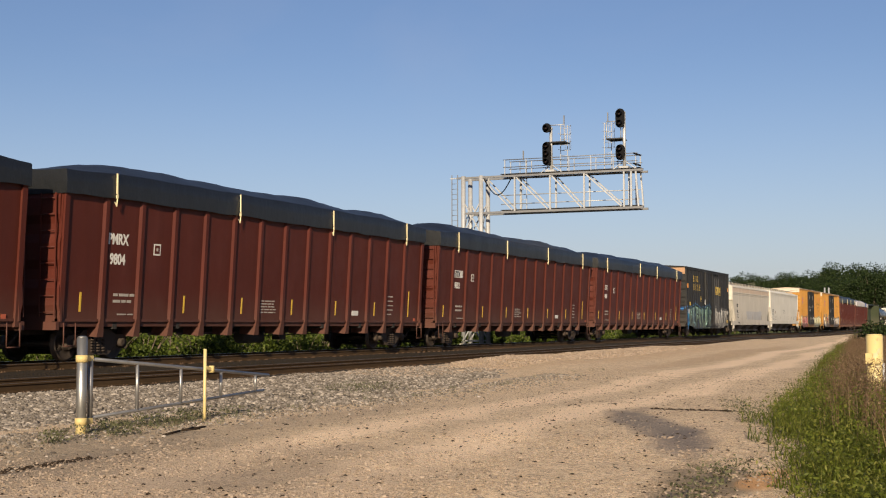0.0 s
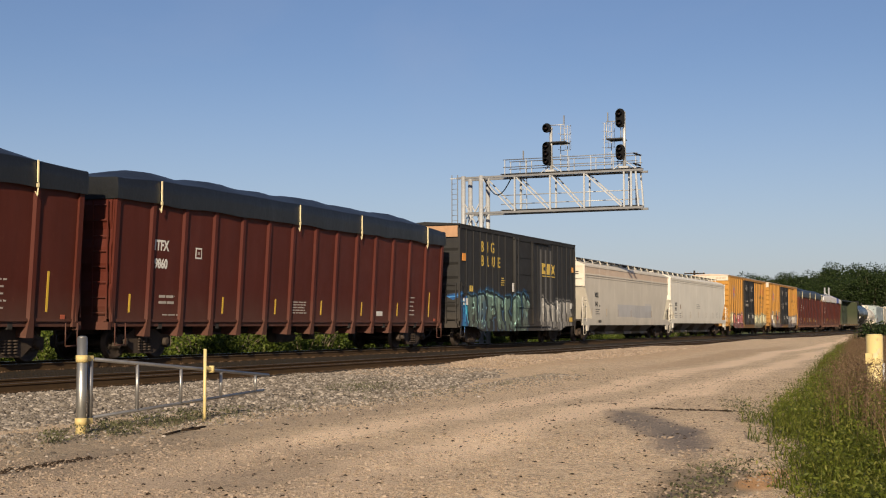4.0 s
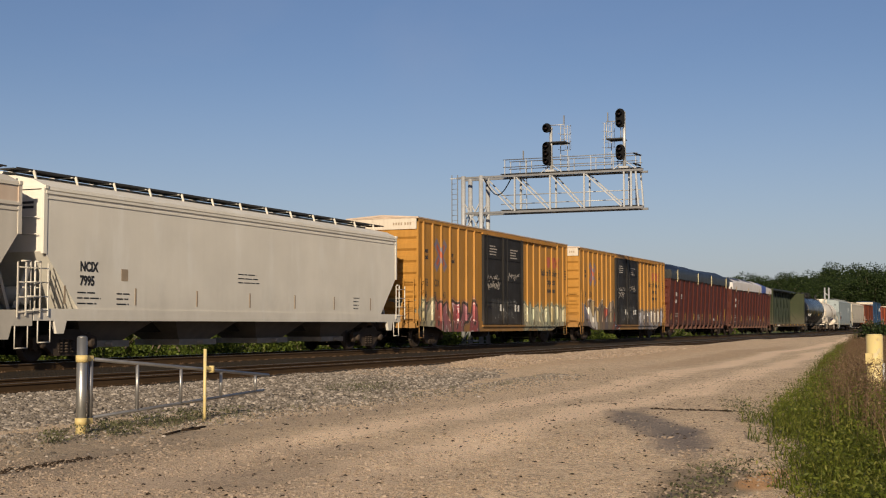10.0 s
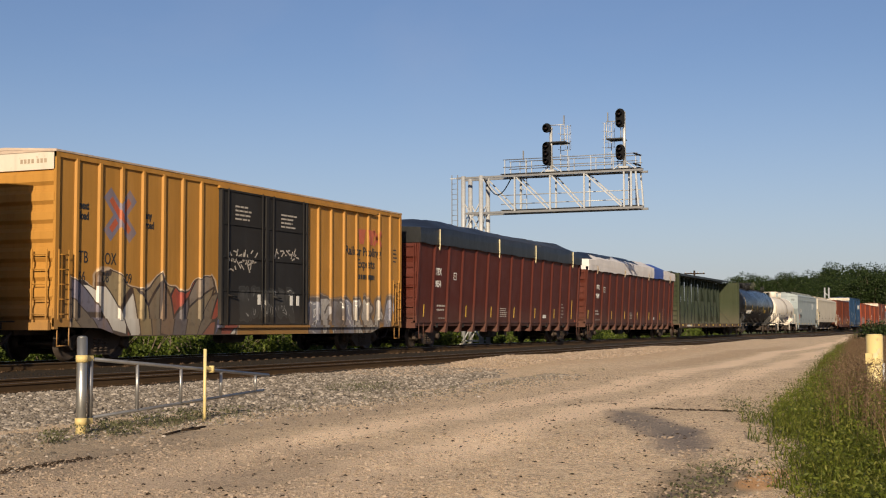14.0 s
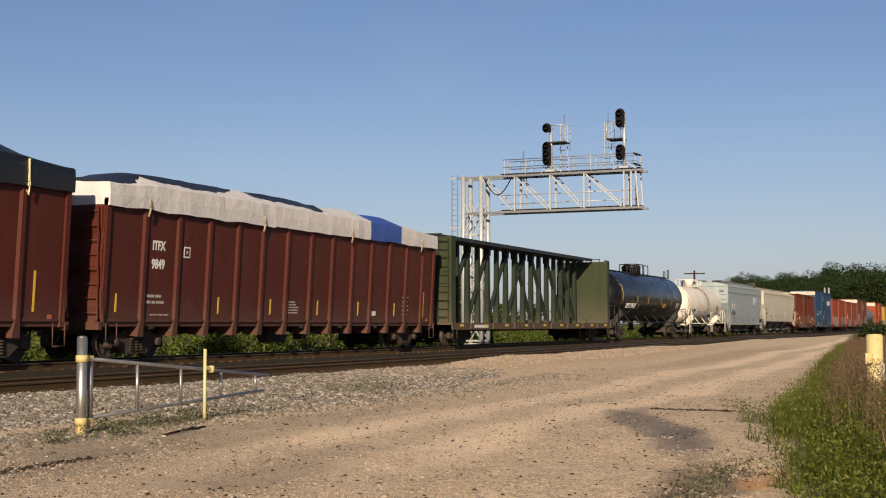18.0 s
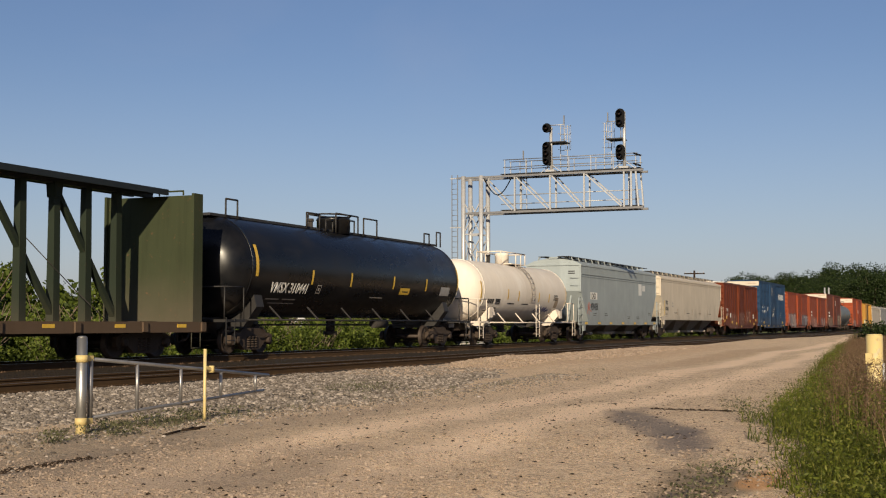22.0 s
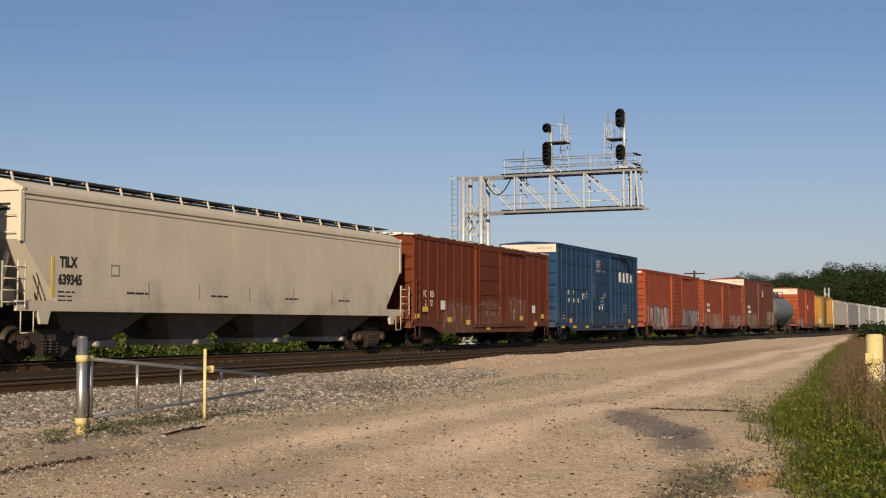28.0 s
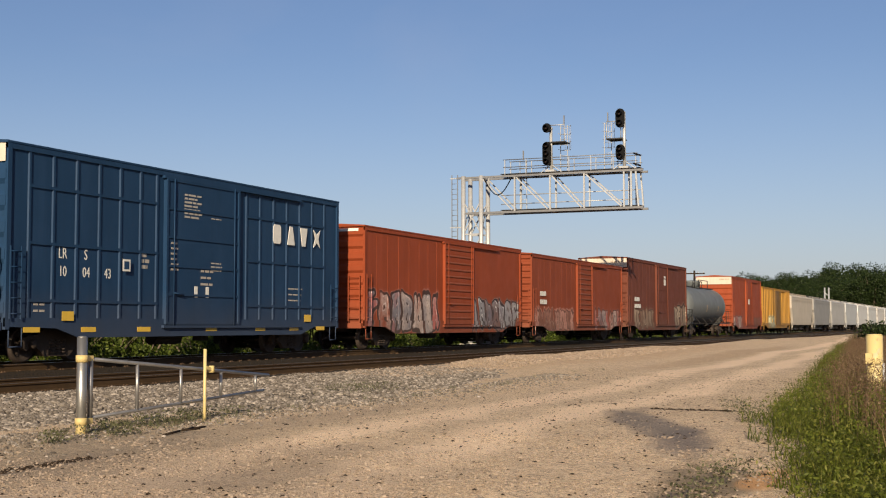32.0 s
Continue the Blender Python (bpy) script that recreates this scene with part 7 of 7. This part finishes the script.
def tree_template(seed, height, radius, flat, lobes, per, leaf, mat, name="tree", label="leafy broadleaf tree", trunk=0.2):
    rng = np.random.default_rng(seed)
    t = thing(name, label, name, "row of " + name + "s")
    base = height - radius * flat
    m = Mesh().tube((0, 0, -0.3), (0.1, 0.05, base * 0.5), trunk, trunk * 0.8, 9).tube((0.1, 0.05, base * 0.5), (0.0, 0.15, base), trunk * 0.8, trunk * 0.5, 9)
    part("trunk", m, M_BARK, t)
    limbs = Mesh()
    for k in range(9):
        a = 2.4 * k
        s = Vector((0.05, 0.1, base * (0.45 + 0.06 * k)))
        e = Vector((math.cos(a) * radius * 0.7, math.sin(a) * radius * 0.7, base + radius * flat * (0.1 + 0.08 * k) - 0.3))
        mid = (s + e) / 2 + Vector((0, 0, -0.1 * radius))
        limbs.tube(s, mid, trunk * 0.35, trunk * 0.22, 6).tube(mid, e, trunk * 0.22, trunk * 0.06, 6)
    part("branch_frame", limbs, M_BARK, t)
    p = crown_points(rng, lobes, per, radius, flat, base + 0.15 * radius)
    v, f = quads(p, rng.uniform(0.55, 1.3, len(p)) * leaf, rng)
    part("crown", leaf_mesh("crown", v, f, mat), mat, t)
    return t


def shrub_template(seed, radius, height, count, leaf, mat, label):
    rng = np.random.default_rng(seed)
    t = thing("shrub", label, "shrub", "shrubs behind the tracks")
    st = Mesh()
    for k in range(9):
        a, b = rng.uniform(0, 6.28), rng.uniform(0.3, 0.9)
        e = Vector((math.cos(a) * radius * b, math.sin(a) * radius * b, height * rng.uniform(0.6, 1.0)))
        st.tube((0.1 * math.cos(a), 0.1 * math.sin(a), -0.2), e * 0.55 + Vector((0, 0, 0.1)), 0.03, 0.02, 5).tube(e * 0.55 + Vector((0, 0, 0.1)), e, 0.02, 0.006, 5)
    part("stem", st, M_BARK, t)
    c = []
    lob = 16
    for k in range(lob):
        a, rr = rng.uniform(0, 6.28), radius * math.sqrt(rng.uniform(0, 1)) * 0.8
        hh = height * rng.uniform(0.25, 0.95) * (1 - 0.35 * rr / radius)
        q = rng.normal(size=(count // lob, 3))
        q /= np.linalg.norm(q, axis=1)[:, None]
        q *= rng.uniform(0.4, 1.0, size=(len(q), 1)) * radius * rng.uniform(0.22, 0.42)
        c.append(q + np.array([rr * math.cos(a), rr * math.sin(a), hh * 0.8]))
    c = np.concatenate(c)
    c = c[c[:, 2] > 0]
    v, f = quads(c, rng.uniform(0.6, 1.4, len(c)) * leaf, rng)
    part("foliage", leaf_mesh("foliage", v, f, mat), mat, t)
    return t


def place(templates, spots, seed):
    """Sets the templates down at (x, y, z, scale), the first ones themselves and copies after them."""
    rng = random.Random(seed)
    used = [False] * len(templates)
    for i, (x, y, z, s) in enumerate(spots):
        k = i % len(templates)
        m = Matrix.Translation((x, y, z)) @ Matrix.Rotation(rng.uniform(0, 6.28), 4, "Z") @ Matrix.Diagonal((s * rng.uniform(0.9, 1.15), s * rng.uniform(0.9, 1.15), s, 1))
        if not used[k]:
            used[k] = True
            templates[k].matrix_basis = m
        else:
            t = copy_thing(templates[k], Matrix())
            t.matrix_basis = m


rng = random.Random(21)
shrubs = [shrub_template(31 + k, 1.5 + 0.25 * k, 1.9 + 0.3 * k, 2600, 0.085, M_LEAF, "dense sunlit green shrub beyond the tracks") for k in range(4)]
spots = []
x = 12.0
while x < 150:
    spots.append((x, 28.3 + rng.uniform(-0.7, 0.9), -0.28, rng.uniform(0.65, 0.95)))
    spots.append((x + 0.8, 31.5 + rng.uniform(-0.9, 1.2), -0.3, rng.uniform(0.9, 1.35)))
    if x < 100:
        spots.append((x + 0.5, 36.0 + rng.uniform(-1.5, 2.0), -0.3, rng.uniform(1.05, 1.55)))
    if 30 < x < 66:
        spots.append((x + 0.3, 40.5 + rng.uniform(-1.5, 1.5), -0.3, rng.uniform(1.45, 1.9)))
    x += rng.uniform(1.7, 2.6) if x < 90 else 4.5
place(shrubs, spots, 5)
young = [tree_template(51 + k, 5.4 + 0.5 * k, 1.9, 1.15, 24, 130, 0.12, M_LEAF, "young_tree", "slender young green tree behind the shrubs", 0.07) for k in range(3)]
place(young, [(x, 37 + rng.uniform(-2.5, 3.5), -0.3, rng.uniform(0.72, 0.84) if x < 63 else rng.uniform(0.88, 1.10)) for x in (50, 52, 54, 56, 58, 59.5, 61, 63, 64.5, 66, 68, 70, 72, 74, 76, 78, 80, 83)] + [(x, 44 + rng.uniform(-2, 3), -0.3, 0.75) for x in (34, 41, 47)], 7)
woods = [tree_template(61 + k, 13.0 + 1.2 * k, 4.8 + 0.4 * k, 1.0, 36, 170, 0.25, M_OAK, "tree", "tall dark green tree in a distant wood", 0.28) for k in range(4)]
spots = []
for k in range(150):
    a = radians(rng.uniform(3.6, 10.7))
    d = rng.uniform(335, 430)
    if d * math.sin(a) > 32:
        spots.append((d * math.cos(a), d * math.sin(a), -0.3, rng.uniform(0.70, 0.93)))
spots += [(340 * math.cos(radians(a)), 340 * math.sin(radians(a)), -0.3, s) for a, s in ((4.3, 0.93), (4.7, 0.97), (5.1, 0.93), (5.6, 0.85))]
for k in range(70):
    a = radians(rng.uniform(3.2, 8.0))
    d = rng.uniform(450, 540)
    if d * math.sin(a) > 30:
        spots.append((d * math.cos(a), d * math.sin(a), -0.3, rng.uniform(1.05, 1.35)))
place(woods, spots, 9)
bare = tree_template(71, 12.2, 4.2, 0.9, 26, 90, 0.16, M_DRYTREE, "tree", "pale half-bare tree at the edge of the wood", 0.25)
bare.matrix_basis = pose(335 * math.cos(radians(9.95)), 335 * math.sin(radians(9.95)), -0.3)
low = []
for k in range(60):
    a = radians(rng.uniform(11.0, 50.0))
    d = rng.uniform(260, 420)
    low.append((d * math.cos(a), d * math.sin(a), -0.3, rng.uniform(0.45, 0.62)))
place([tree_template(66, 12.0, 4.6, 1.0, 26, 60, 0.5, M_OAK, "tree", "low dark tree on the far skyline", 0.25)], low, 10)
edge = shrub_template(45, 1.7, 2.5, 3600, 0.075, M_OAK, "dark green bush at the edge of the road")
edge["group"] = "roadside bushes"
edge.matrix_basis = pose(62.5, 4.3, 0.1, 0, 0, 40)
copy_thing(edge, pose(55.0, 2.3, 0.1, 0, 0, 130))


def verge_edge(x):
    return 2.75 + min(0.092 * (x - 17.5), 0.22 * (x - 17.5))


def grass(name, label, mat, points, hmin, hmax, width, lean, blades, seed):
    """Tapered bent blades in tufts, joined."""
    g = np.random.default_rng(seed)
    p = np.repeat(np.array(points), blades, axis=0)
    n = len(p)
    p = p + np.c_[g.normal(0, 0.05, n), g.normal(0, 0.05, n), np.zeros(n)]
    hgt = g.uniform(hmin, hmax, n) * (0.65 + 0.5 * np.array([noise.noise((q[0] * 0.6, q[1] * 0.6, 3.0)) for q in p]))
    hgt = np.maximum(hgt, 0.08)
    a = g.uniform(0, 2 * np.pi, n)
    d = np.c_[np.cos(a), np.sin(a)]
    s = np.c_[-np.sin(a), np.cos(a)] * width
    k = g.uniform(0.2, 1.0, n)[:, None] * lean
    lo, mid, tip = p, p.copy(), p.copy()
    mid[:, :2] += d * k * hgt[:, None] * 0.3
    mid[:, 2] += hgt * 0.6
    tip[:, :2] += d * k * hgt[:, None]
    tip[:, 2] += hgt
    off = np.c_[s, np.zeros(n)]
    v = np.stack([lo - off, lo + off, mid + off * 0.8, mid - off * 0.8, tip], 1).reshape(-1, 3)
    i = np.arange(n)[:, None] * 5
    f = np.concatenate([i + np.array([0, 1, 2, 3])]).tolist() + (i + np.array([3, 2, 4])).tolist()
    me = bpy.data.meshes.new(name)
    me.from_pydata(v.tolist(), [], f)
    me.materials.append(mat)
    me.update()
    return tagged(new(name, me), label, "grass", kind="stuff")


g = np.random.default_rng(4)
spots, stalks = [], []
for _ in range(26000):
    x = 9.0 + 75.0 * g.uniform() ** 2.2
    d = g.uniform(-0.25, 4.6) if x < 40 else g.uniform(-0.2, 3.0)
    y = verge_edge(x) - d + 0.35 * noise.noise((x * 0.8, 0, 8))
    if d < 0.5 and g.uniform() > 0.35 + d:
        continue
    spots.append((x, y, ground_z(x, y) - 0.02))
    if d > 0.7 and g.uniform() < 0.16 + 0.40 * smooth01(14.0, 24.0, x):
        stalks.append((x, y, ground_z(x, y)))
grass("verge_grass", "tall rank green grass on the road verge", M_WEED, spots, 0.10, 0.46, 0.0055, 1.5, 6, 1)
grass("seed_stalks", "reddish brown seeding stalks among the grass", M_SEED, stalks, 0.40, 0.90, 0.004, 0.6, 4, 2)
tops = np.array(stalks)
tops = np.repeat(tops, 14, axis=0)
tops[:, 2] += g.uniform(0.30, 0.72, len(tops))
tops[:, :2] += g.normal(0, 0.13, (len(tops), 2))
v, f = quads(tops, g.uniform(0.006, 0.017, len(tops)), g)
tagged(new("seed_heads", leaf_mesh("seed_heads", v, f, M_SEED)), "reddish brown seed heads over the grass", "grass", kind="stuff")
leafy = np.array([s for s in spots if g.uniform() < 0.30])
leafy = np.repeat(leafy, 24, axis=0)
leafy[:, :2] += g.normal(0, 0.10, (len(leafy), 2))
leafy[:, 2] += g.uniform(0.03, 0.40, len(leafy))
v, f = quads(leafy, g.uniform(0.010, 0.028, len(leafy)), g, 0.4)
tagged(new("leafy_weeds", leaf_mesh("leafy_weeds", v, f, M_WEED)), "low leafy green weeds among the verge grass", "weeds", kind="stuff")
spots = [(13.6 + g.uniform(0, 3.0), 10.75 + g.normal(0, 0.35), 0.0) for _ in range(100)] + [(12 + g.uniform(0, 26), 10.9 + g.normal(0, 0.25) + 0.0, 0.0) for _ in range(110)]
spots = [(x, y, max(ground_z(x, y), ballast_z(x, y)) - 0.01) for x, y, z in spots if noise.noise((x * 2.2, y * 2.2, 1.0)) > -0.05]
grass("ballast_weeds", "thin weeds at the foot of the ballast", M_SCRUB, spots, 0.04, 0.20, 0.004, 1.2, 7, 3)
spots = [(10 + 130 * g.uniform(), 26.3 + g.uniform(0, 1.6), -0.22) for _ in range(5000)]
grass("lineside_grass", "sunlit grass along the far side of the tracks", M_WEED, spots, 0.25, 0.75, 0.014, 0.6, 5, 5)


# ---- loose stones ----
# course of the painted shadow streak along the road
SHADOW_STREAK = lambda x: 8.80 - 0.02 * (x - 9.5)


def stones(name, label, mat, pos, size, seed, ico):
    g = np.random.default_rng(seed)
    if ico:
        t = (1 + 5 ** 0.5) / 2
        bv = np.array([(-1, t, 0), (1, t, 0), (-1, -t, 0), (1, -t, 0), (0, -1, t), (0, 1, t), (0, -1, -t), (0, 1, -t), (t, 0, -1), (t, 0, 1), (-t, 0, -1), (-t, 0, 1)]) / 1.9
        bf = np.array([(0, 11, 5), (0, 5, 1), (0, 1, 7), (0, 7, 10), (0, 10, 11), (1, 5, 9), (5, 11, 4), (11, 10, 2), (10, 7, 6), (7, 1, 8), (3, 9, 4), (3, 4, 2), (3, 2, 6), (3, 6, 8), (3, 8, 9), (4, 9, 5), (2, 4, 11), (6, 2, 10), (8, 6, 7), (9, 8, 1)])
    else:
        bv = np.array([(1, 0, 0), (0, 1, 0), (-1, 0, 0), (0, -1, 0), (0, 0, 1), (0, 0, -1)], float)
        bf = np.array([(0, 1, 4), (1, 2, 4), (2, 3, 4), (3, 0, 4), (1, 0, 5), (2, 1, 5), (3, 2, 5), (0, 3, 5)])
    n, k = len(pos), len(bv)
    a = g.uniform(0, 2 * np.pi, n)
    v = bv[None] * (1 + g.uniform(-0.28, 0.28, (n, k, 1))) * np.stack([g.uniform(0.7, 1.4, n), g.uniform(0.6, 1.1, n), g.uniform(0.3, 0.7, n) if not ico else g.uniform(0.45, 0.9, n)], 1)[:, None, :]
    x, y = v[..., 0] * np.cos(a)[:, None] - v[..., 1] * np.sin(a)[:, None], v[..., 0] * np.sin(a)[:, None] + v[..., 1] * np.cos(a)[:, None]
    v = np.stack([x, y, v[..., 2]], -1) * np.asarray(size)[:, None, None] + np.asarray(pos)[:, None, :]
    f = (bf[None] + (np.arange(n) * k)[:, None, None]).reshape(-1, 3)
    return tagged(new(name, leaf_mesh(name, v.reshape(-1, 3), f, mat)), label, "stones", kind="stuff")


pos = []
while len(pos) < 30000:
    x, y = 7.5 + 34 * g.uniform() ** 1.3, g.uniform(10.7, 16.1)
    z = ballast_z(x, y)
    if z > ground_z(x, y) - 0.03 and g.uniform() < 1.25 - smooth01(29, 41, x):
        pos.append((x, y, z + 0.005))
stones("ballast_stones", "loose grey and tan crushed stone on the track shoulder", M_STONE, pos, g.uniform(0.020, 0.052, len(pos)), 11, True)
pos = [(8 + 34 * g.uniform() ** 1.6, yy) for yy in g.uniform(1.2, 12.5, 34000)]
pos = [(x, y, ground_z(x, y) + 0.003) for x, y in pos if y > verge_edge(x) - 0.4]
stones("road_pebbles", "scattered tan pebbles on the dirt road", M_PEBBLE, pos, 0.005 + 0.014 * g.uniform(size=len(pos)) ** 3.0, 12, False)
pos = [(9 + 6 * g.uniform(), 1.4 + g.uniform() * 1.6) for _ in range(300)] + [(8 + 28 * g.uniform() ** 1.4, yy) for yy in g.uniform(2.0, 11.5, 4600)]
clods = [(20.8 + g.normal(0, 0.10), 3.7 + 1.5 * g.uniform()) for _ in range(150)]
stones("debris_line", "line of dark clods across the road", M_TIE, [(x, y, ground_z(x, y) + 0.004) for x, y in clods], g.uniform(0.012, 0.032, len(clods)), 15, False)
# dark clods that deepen the painted shadow streak
shadow_clods = [(9.2 + 1.9 * g.uniform(), g.normal(0, 0.07)) for _ in range(420)]
stones("wheel_rut_clods", "dark clods laid along the painted shadow streak", M_TIE, [(x, SHADOW_STREAK(x) + d, ground_z(x, SHADOW_STREAK(x) + d) + 0.003) for x, d in shadow_clods], g.uniform(0.008, 0.024, len(shadow_clods)), 18, False)
front = [(10.0 + 6.0 * g.uniform() ** 1.5, radians(g.uniform(4, 44))) for _ in range(15000)]
front = [(r * math.cos(a), r * math.sin(a)) for r, a in front]
front = [(x, y, ground_z(x, y) + 0.001) for x, y in front if y > verge_edge(x) - 0.2 and noise.noise((x * 0.7, y * 0.7, 5.0)) > -0.15]
stones("gravel", "pinkish tan gravel strewn over the dirt", M_PEBBLE, front, 0.006 + 0.018 * g.uniform(size=len(front)) ** 2, 16, True)
spill = [(8 + 26 * g.uniform() ** 1.3, 11.4 - abs(g.normal(0, 0.8))) for _ in range(4500)]
stones("spilled_ballast", "stray crushed stones at the foot of the ballast", M_STONE, [(x, y, max(ground_z(x, y), ballast_z(x, y)) + 0.004) for x, y in spill], g.uniform(0.012, 0.034, len(spill)), 17, True)
bank = [(29 + 34 * g.uniform() ** 1.2, 13.2 + 2.9 * g.uniform()) for _ in range(7000)]
stones("bank_stones", "tan and grey stones over the earth bank below the track", M_PEBBLE, [(x, y, max(ground_z(x, y), ballast_z(x, y)) + 0.006) for x, y in bank], 0.018 + 0.04 * g.uniform(size=len(bank)) ** 1.5, 19, True)
herbs = np.array([(13.5 + 3.4 * g.uniform(), 10.72 + g.normal(0, 0.22)) for _ in range(190)] + [(10.6 + 2.4 * g.uniform(), 2.35 + g.normal(0, 0.16)) for _ in range(60)] + [(17.5 + 5 * (q := g.uniform()), 3.05 + 1.0 * q + g.normal(0, 0.22)) for _ in range(60)] + [(12.0 + 1.6 * g.uniform(), 10.2 + g.normal(0, 0.12)) for _ in range(90)] + [(24.5 + g.normal(0, 0.8), 12.2 + g.normal(0, 0.35)) for _ in range(90)])
herbs = np.array([(x, y, max(ground_z(x, y), ballast_z(x, y))) for x, y in herbs if noise.noise((x * 2.6, y * 2.6, 1.0)) > -0.12])
herbs = np.repeat(herbs, 13, axis=0)
herbs += np.c_[g.normal(0, 0.06, (len(herbs), 2)), g.uniform(0.0, 0.17, len(herbs))]
v, f = quads(herbs, g.uniform(0.008, 0.026, len(herbs)), g, 0.5)
tagged(new("gate_weeds", leaf_mesh("gate_weeds", v, f, M_SCRUB)), "scraggly dark weeds round the gate's foot", "weeds", kind="stuff")
stones("dark_debris", "small dark lumps on the road", M_TIE, [(x, y, ground_z(x, y) + 0.002) for x, y in pos if y > verge_edge(x) - 0.3], 0.006 + 0.022 * g.uniform(size=20000)[:sum(1 for x, y in pos if y > verge_edge(x) - 0.3)] ** 2, 13, False)


# ---- distance ----
def utility_pole(x, y, top):
    p = thing("utility_pole", "dark wooden utility pole with a crossarm", "utility pole", at=pose(x, y, 0))
    part("pole", Mesh().tube((0, 0, -0.5), (0, 0, top), 0.16, 0.11, 10), M_TIE, p)
    part("crossarm", Mesh().beam((0.2, -1.15, top - 0.35), (-0.2, 1.15, top - 0.35), 0.13), M_TIE, p)
    for a in (-1.0, -0.4, 0.4, 1.0):
        part("insulator", Mesh().tube((-0.17 * a, a, top - 0.3), (-0.17 * a, a, top - 0.12), 0.05, seg=8), M_GALV, p)


utility_pole(146.5, 31.5, 7.6)


def far_mast():
    p = thing("track_signal_mast", "white steel post pair with a ladder beside the line", "signal mast", at=pose(216, 24.9, 0))
    for dy in (-0.32, 0.32):
        part("post", Mesh().tube((0, dy, -0.3), (0, dy, 7.4), 0.13, seg=8), M_GALV, p)
    for z in np.arange(0.6, 6.6, 0.9):
        part("brace", Mesh().beam((0, -0.32, z), (0, 0.32, z + 0.6), 0.1), M_GALV, p)


far_mast()


def warehouse():
    w = thing("warehouse", "long low pale warehouse far behind the bushes", "warehouse", at=pose(232, 152, -0.25, 0, 0, -24))
    wall = plain("pale_metal_cladding", (0.55, 0.55, 0.54), 0.6, 0.1, 1.0, 0.12)
    body = part("wall", Mesh().box(-28, 28, -8, 8, 0, 6.6), wall, w)
    part("roof", Mesh().prism([(-8.4, 6.6), (8.4, 6.6), (0, 8.3)], "x", -28.4, 28.4), plain("grey_metal_roof", (0.30, 0.31, 0.33), 0.5, 0.3, 1.0, 0.15), w)
    for x in (-22, -13, -4, 5, 14, 23):
        d = part("loading_door", Mesh().box(x - 1.9, x + 1.9, -8.12, -8.0, 0, 4.2), plain("white_roller_door", (0.72, 0.72, 0.70), 0.6), body)


warehouse()


# ---- movement ----
TIMES = [0.0, 5.5, 8.0, 10.0, 12.0, 14.5, 17.0, 20.0, 22.0, 24.0, 26.0, 28.0, 30.0, 32.0]
SPEEDS = [10.58, 10.52, 10.32, 10.29, 10.44, 10.07, 10.29, 10.26, 10.20, 10.17, 10.06, 9.80, 9.76, 9.84]


def travel(t):
    """Metres that the train has come since its mark; its speed sags a little."""
    way = 2.86
    for a, b, va, vb in zip(TIMES, TIMES[1:], SPEEDS, SPEEDS[1:]):
        if t <= a:
            break
        e = min(t, b) - a
        way += va * e + (vb - va) * e * e / (b - a) / 2
    return way


def motions():
    steps = [k * 0.5 for k in range(65)]
    for car, u in CARS:
        walk(car, [(t, pose(u - travel(t), Y_FAR, RAIL)) for t in steps])
    spin = []
    for k in range(961):
        t = k / FPS
        spin.append((t, math.degrees(-(travel(t) - travel(0)) / 0.42)))
    for w in WHEELSETS:
        x, y, z = w.matrix_basis.translation
        walk(w, [(t, pose(x, y, z, 0, a % 360, 0)) for t, a in spin])


motions()
